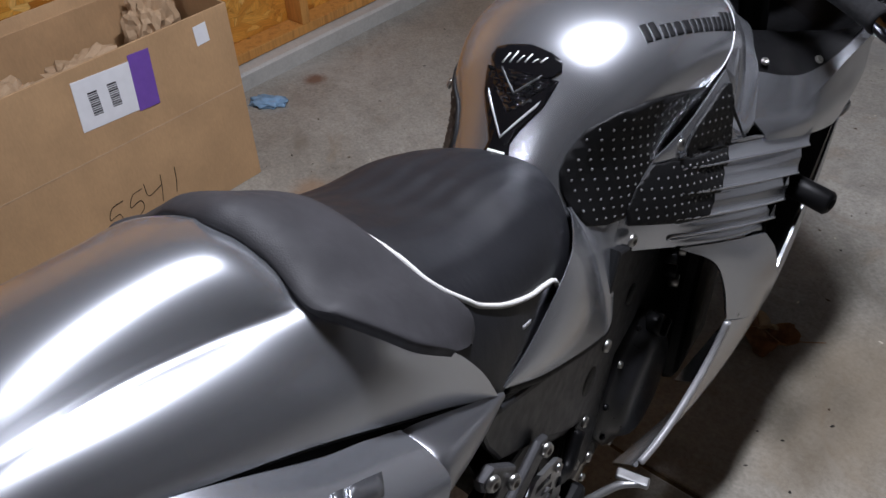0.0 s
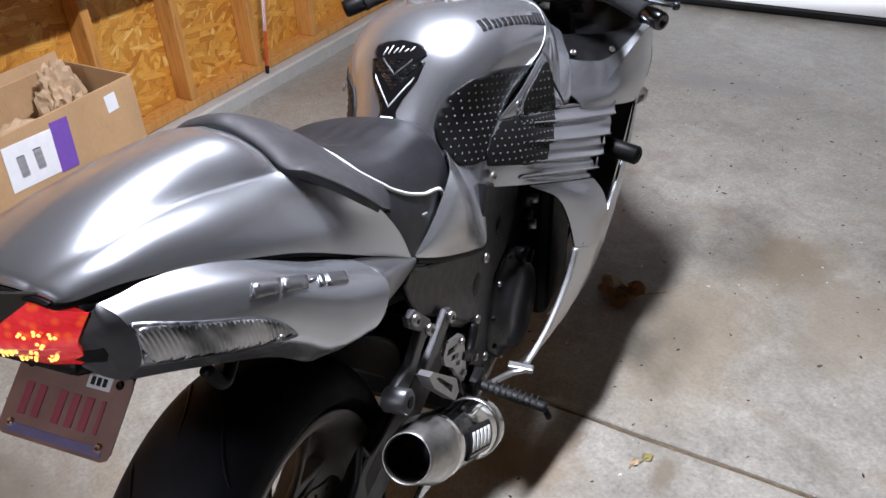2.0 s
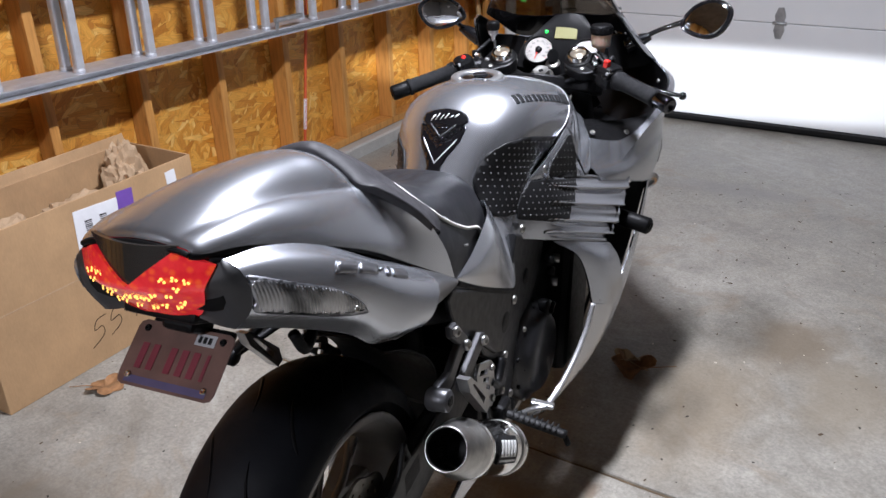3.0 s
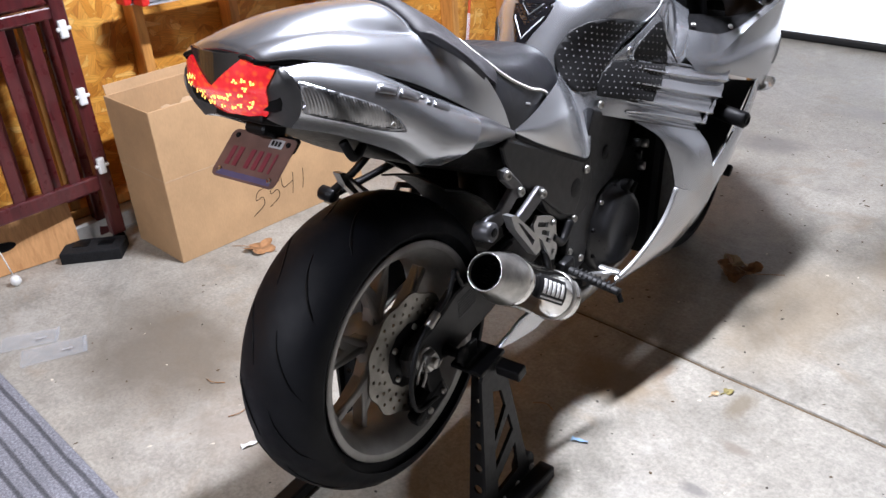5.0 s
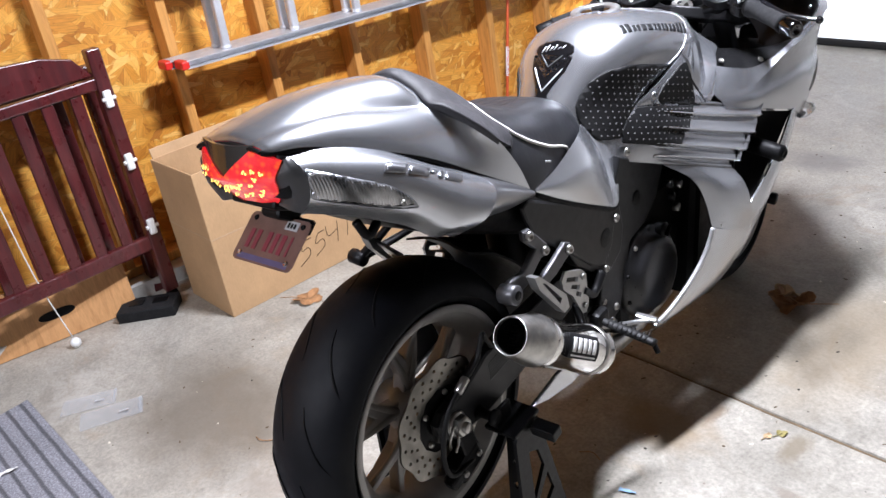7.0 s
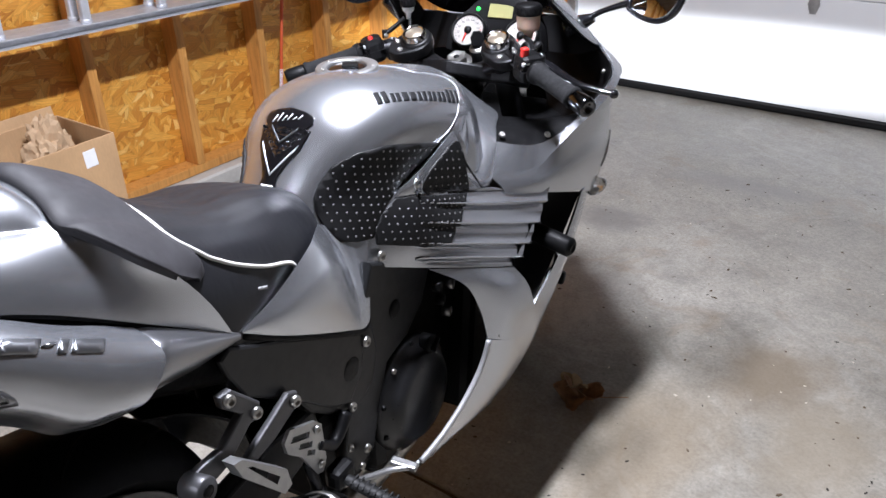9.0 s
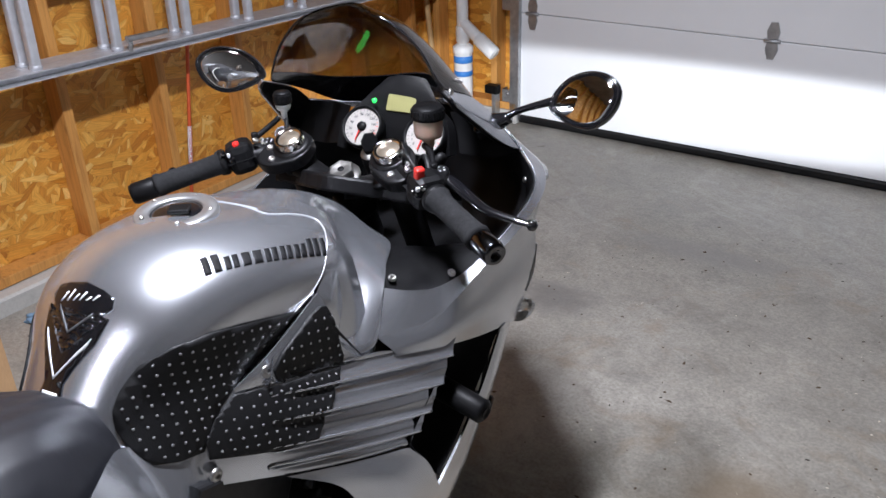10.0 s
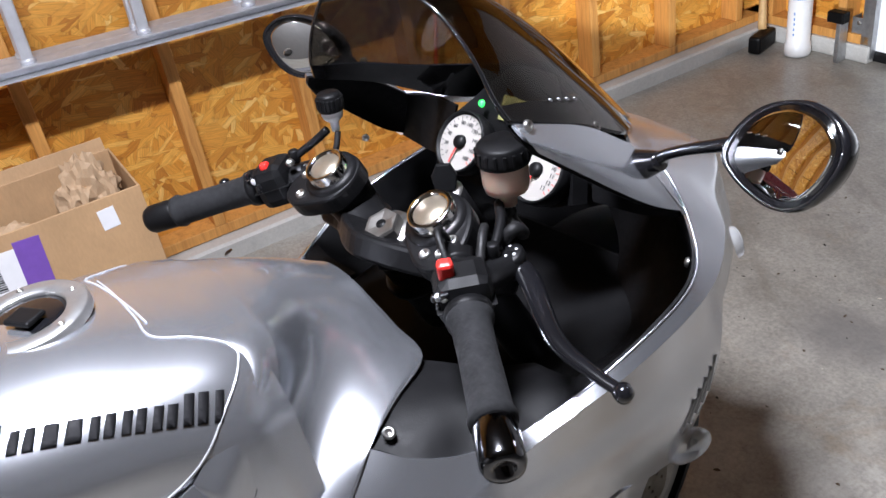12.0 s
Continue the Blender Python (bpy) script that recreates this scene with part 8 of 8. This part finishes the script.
hug = loft([
    [(-0.080, 0.150, 0.735), (0, 0.155, 0.748), (0.080, 0.150, 0.735)],
    [(-0.095, 0.220, 0.700), (0, 0.225, 0.712), (0.095, 0.220, 0.700)],
    [(-0.100, 0.300, 0.620), (0, 0.31, 0.630), (0.100, 0.300, 0.620)],
    [(-0.095, 0.335, 0.500), (0, 0.345, 0.505), (0.095, 0.335, 0.500)],
], 14, 24)
part("rear_hugger", sheet(hug, 0.004), BLACK_PLASTIC, bike, "black rear mudguard")
for s in (1, -1):
    part("helmet_hook", tube([(s * 0.105, -0.13, 0.935), (s * 0.11, -0.115, 0.905), (s * 0.105, -0.085, 0.915)], 0.008, 10, 14), BLACK_PLASTIC, bike)
part("shock", join(rod((0, 0.38, 0.50), (0, 0.36, 0.70), 0.03, 20), rod((0, 0.38, 0.52), (0, 0.365, 0.68), 0.042, 20)), ENGINE_BLACK, bike)
# front mudguard and fork bottoms
fg = loft([[(FC[0] + x, FC[1] + 0.318 * math.sin(radians(a)), FC[2] + 0.318 * math.cos(radians(a)) - abs(x) * 0.45) for x in (-0.075, -0.04, 0, 0.04, 0.075)] for a in (-62, -30, 0, 30, 55)], 16, 24)
part("front_mudguard", sheet(fg, 0.004), SILVER, bike, "silver front mudguard")
for s in (1, -1):
    part("fork_bottom", tube([(0.03 + s * 0.105, 1.36, 0.52), (0.03 + s * 0.100, 1.43, 0.36), (0.03 + s * 0.095, 1.46, 0.298)], [0.030, 0.028, 0.024], 16, 20), ENGINE_BLACK, bike)
    part("front_caliper", block((0.05, 0.06, 0.12), (0.03 + s * 0.098, 1.36, 0.36), (-20, 0, 0), 0.014), ENGINE_BLACK, bike)
part("front_axle", rod((-0.115, 1.455, 0.298), (0.125, 1.455, 0.298), 0.014, 20), DULL_STEEL, bike)
pair("axle_slider", rod((0.140, 1.470, 0.290), (0.190, 1.475, 0.282), 0.019, 20, 0.004), BLACK_PLASTIC, "black axle slider")
# spools that carry the stand
pair("stand_spool", lathe([(0.010, 0.0), (0.015, 0.002), (0.010, 0.012), (0.010, 0.030), (0.017, 0.036), (0.017, 0.044), (0, 0.046)], (0.126, 0.055, 0.438), (1, 0, 0), 24), BLACK_PLASTIC, "black stand spool")

# ---- paddock stand ----
def paddock_stand():
    st = root("paddock_stand", "black steel rear paddock stand lifting the swingarm", "paddock stand")
    for s in (1, -1):
        up = plate([(0.052, 0.020), (0.215, 0.020), (0.222, 0.050), (0.140, 0.395), (0.075, 0.405), (0.062, 0.380)], side_plane(0.196 if s > 0 else -0.204), 0.008, 0.0,
                   ([(0.098, 0.205), (0.142, 0.270), (0.128, 0.320), (0.098, 0.335)], [(0.096, 0.130), (0.166, 0.190), (0.150, 0.245), (0.096, 0.180)], [(0.100, 0.060), (0.180, 0.070), (0.172, 0.150), (0.100, 0.095)]))
        part("upright", up, ENGINE_BLACK, st, "pierced black upright")
        chan = plate([(-0.022, 0.0), (0.022, 0.0), (0.020, 0.37), (-0.020, 0.37)], pose(s * 0.180, 0.058, 0.030, 84, 0, 0), 0.006, 0.0, [(0.0, 0.06 + 0.055 * k, 0.011 - 0.0008 * k) for k in range(6)])
        part("upright_flange", chan, ENGINE_BLACK, st, "drilled channel of the upright")
        part("base_rail", block((0.040, 0.66, 0.032), (s * 0.215, -0.070, 0.020), (0, 0, -s * 3), 0.005), ENGINE_BLACK, st)
        part("cradle", join(block((0.075, 0.085, 0.010), (s * 0.170, 0.100, 0.405), (8, 0, 0), 0.002), block((0.010, 0.050, 0.050), (s * 0.160, 0.085, 0.420), (0, 0, 0), 0.003), block((0.055, 0.030, 0.024), (s * 0.235, 0.120, 0.388), (10, 0, 0), 0.003)), ENGINE_BLACK, st)
        for y, z in ((0.060, 0.030), (0.115, 0.030), (0.170, 0.030), (0.230, 0.036)):
            bolt((s * 0.206, y, z), (s, 0, 0), 0.008, 0.005, DULL_STEEL, st)
        part("wheel", join(rod((s * 0.165, 0.235, 0.030), (s * 0.195, 0.235, 0.030), 0.030, 24, 0.005)), BLACK_RUBBER, st)
    part("rear_bar", rod((-0.235, -0.395, 0.024), (0.235, -0.395, 0.024), 0.016, 16), ENGINE_BLACK, st)
    return st


paddock_stand()


# ---- small things on the floor ----
def dry_leaf(name, at, size, turn, material, label, seed, curl=0.4, points=5):
    """A lobed dry leaf, curled, with a stalk and raised ribs."""
    lf = root(name, label, "leaf", at, "leaves on the floor")
    lf.matrix_world = pose(*at, 0, 0, turn)
    rows = []
    n = 64
    for f in np.linspace(0.02, 1, 10):
        row = []
        for k in range(n):
            a = 2 * math.pi * k / n
            lob = 0.62 + 0.38 * abs(math.cos(a * points / 2)) ** 0.8
            jag = 1 + 0.10 * noise.noise(Vector((math.cos(a) * 6, math.sin(a) * 6, seed)))
            r = size * f * lob * jag
            x, y = r * math.cos(a), r * math.sin(a) * 0.85
            z = curl * size * (f ** 2 * (0.35 + 0.5 * noise.noise(Vector((x * 14, y * 14, seed))) + 0.35 * math.cos(a * 2 + seed)) + 0.10 * math.sin(a * points) * f)
            row.append((x, y, max(0.002, z + 0.06 * size)))
        rows.append(row)
    part("blade", sheet(np.array(rows), 0.0006, closed=True), material, lf)
    part("stalk", tube([(-0.1 * size, 0, 0.02 * size + 0.003), (-1.0 * size, 0.08 * size, 0.10 * size), (-1.9 * size, 0.02 * size, 0.004)], [0.0020, 0.0014, 0.0012], 6, 14), material, lf)
    return lf


dry_leaf("dry_leaf", (0.290, 1.345, 0.0), 0.070, 205, LEAF, "large curled brown dry leaf on the concrete", 1.0, 1.0)
dry_leaf("dry_leaf", (0.262, 1.372, 0.012), 0.045, 150, LEAF_PALE, "pale curled dry leaf lying on a brown one", 7.0, 0.9)
dry_leaf("dry_leaf", (-1.21, 0.695, 0.0), 0.060, 20, LEAF, "flat brown dry leaf beside the cardboard box", 4.0, 0.35)
dry_leaf("dry_leaf", (0.445, 0.735, 0.0), 0.012, 70, LEAF_PALE, "small pale leaf scrap on the concrete", 11.0, 0.6, 3)
dry_leaf("dry_leaf", (0.471, 0.761, 0.0), 0.015, 60, plain("yellow_leaf", (0.24, 0.20, 0.07), 0.7), "small yellow leaf scrap on the concrete", 15.0, 0.6, 3)

cloth = bmesh.new()
bmesh.ops.create_icosphere(cloth, subdivisions=4, radius=1)
for v in cloth.verts:
    p = v.co.copy()
    f = 0.75 + 0.35 * noise.noise(p * 2.3) + 0.25 * abs(noise.noise(p * 5))
    v.co = Vector((p.x * 0.075 * f, p.y * 0.045 * f, max(-0.008, p.z * 0.022 * f)))
turned(cloth, pose(-1.512, 1.640, 0.009, 0, 0, 20))
for f in cloth.faces:
    f.smooth = True
solo("work_glove", cloth, BLUE_CLOTH, "crumpled light blue cloth glove on the floor by the wall", "glove")

# grey ribbed mat
mat_rows = []
for i, a in enumerate(np.linspace(0, 1, 70)):
    row = []
    for j, b in enumerate(np.linspace(0, 1, 70)):
        x = -1.62 + 1.35 * a
        y = -0.185 - 0.150 * (x + 1.62) - 1.4 * b
        row.append((x, y, 0.006 + 0.004 * noise.noise(Vector((x * 4, y * 4, 0))) + 0.0015 * noise.noise(Vector((x * 60, y * 60, 5)))))
    mat_rows.append(row)
solo("floor_mat", sheet(np.array(mat_rows), 0.005), CARPET, "grey ribbed carpet mat lying on the concrete", "mat")



def clear_bag(at, size, turn, label, seed):
    """A thin flat plastic bag, slightly crumpled, with a seal strip and a printed bar."""
    w, h = size
    g = np.array([[(w * (i / 14 - 0.5), h * (j / 8 - 0.5), 0.003 + 0.004 * abs(noise.noise(Vector((i * 0.35, j * 0.4, seed))))) for j in range(9)] for i in range(15)])
    bag = solo("plastic_bag", sheet(g, 0.0006), CLEAR_FILM, label, "plastic bag", "bags on the floor")
    part("seal_strip", block((0.008, h * 0.96, 0.002), (w * 0.46, 0, 0.0065), bevel=0.0005), CLEAR_FILM, bag)
    part("print_bar", block((0.03, 0.006, 0.0006), (w * 0.2, -h * 0.1, 0.0085), bevel=0), GREY_INK_AND_GLINT, bag)
    bag.matrix_world = pose(*at, 0, 0, turn)


CLEAR_FILM = Mat("clear_film", (0.55, 0.58, 0.62), 0.28, 0.0, Alpha=0.14).m

clear_bag((-1.40, -0.085, 0), (0.17, 0.085), 53, "small clear plastic bag flat on the floor near the mat", 2.0)
clear_bag((-1.275, -0.080, 0), (0.19, 0.095), 58, "clear plastic bag with a printed bar on the floor", 6.0)


def paper_scrap(at, size, turn, material, label):
    g = np.array([[(size * (i / 6 - 0.5), size * 0.32 * (j / 4 - 0.5) * (1 - 0.6 * i / 6), 0.0015 + 0.12 * size * abs(math.sin(i * 0.9 + j * 0.5))) for j in range(5)] for i in range(7)])
    s = solo("paper_scrap", sheet(g, 0.0006), material, label, "scrap", "scraps on the floor")
    s.matrix_world = pose(*at, 0, 0, turn)


paper_scrap((-0.442, -0.044, 0), 0.05, 60, WHITE_PLASTIC, "small crumpled white paper scrap on the concrete")
paper_scrap((0.240, 0.397, 0), 0.04, 10, BLUE_CLOTH, "small pale blue scrap on the concrete")
paper_scrap((-1.30, -0.40, 0.008), 0.05, 70, WHITE_PLASTIC, "torn white paper scrap on the carpet mat")

# bits of debris
rng = random.Random(5)


def crumbs(count, reach, low, high, material, label):
    """Many small uneven chips on the floor."""
    bits = bmesh.new()
    for k in range(count):
        x, y = rng.uniform(*reach[0]), rng.uniform(*reach[1])
        r = rng.uniform(low, high) * rng.uniform(0.5, 1)
        a, lng = rng.uniform(0, 6.28), rng.uniform(0.9, 2.6)
        ca, sa = math.cos(a), math.sin(a)
        vs = []
        for z, k2 in ((0.0002, 1.0), (r * 0.45, 0.7)):
            for g in range(5):
                u, w = r * lng * k2 * math.cos(g * 1.257) * rng.uniform(0.7, 1.2), r * k2 * math.sin(g * 1.257) * rng.uniform(0.7, 1.2)
                vs.append(bits.verts.new((x + u * ca - w * sa, y + u * sa + w * ca, z)))
        bits.faces.new(vs[5:])
        for i in range(5):
            bits.faces.new((vs[i], vs[(i + 1) % 5], vs[5 + (i + 1) % 5], vs[5 + i]))
    bmesh.ops.recalc_face_normals(bits, faces=bits.faces)
    solo("floor_debris", bits, material, label, "debris", kind="stuff")


crumbs(300, ((-1.3, 1.6), (-0.6, 3.2)), 0.0015, 0.0055, plain("brown_crumbs", (0.09, 0.06, 0.035), 0.9), "scattered brown crumbs and leaf bits on the concrete")
crumbs(200, ((-1.3, 1.5), (-0.6, 3.0)), 0.001, 0.004, plain("pale_chips", (0.62, 0.56, 0.46), 0.8), "scattered pale wood chips on the concrete")
crumbs(300, ((-1.3, 1.5), (-0.6, 3.0)), 0.001, 0.004, plain("dark_grit", (0.03, 0.025, 0.02), 0.9), "scattered dark grit on the concrete")
for k in range(7):
    x, y, a = rng.uniform(-1.1, 0.3), rng.uniform(-0.3, 0.5), rng.uniform(0, 6.28)
    solo("twig", tube([(x, y, 0.002), (x + 0.03 * math.cos(a), y + 0.03 * math.sin(a), 0.005), (x + 0.06 * math.cos(a + 0.4), y + 0.06 * math.sin(a + 0.4), 0.002)], 0.0013, 6, 10), LEAF, "thin dry brown twig on the concrete floor", "twig", "twigs on the floor")
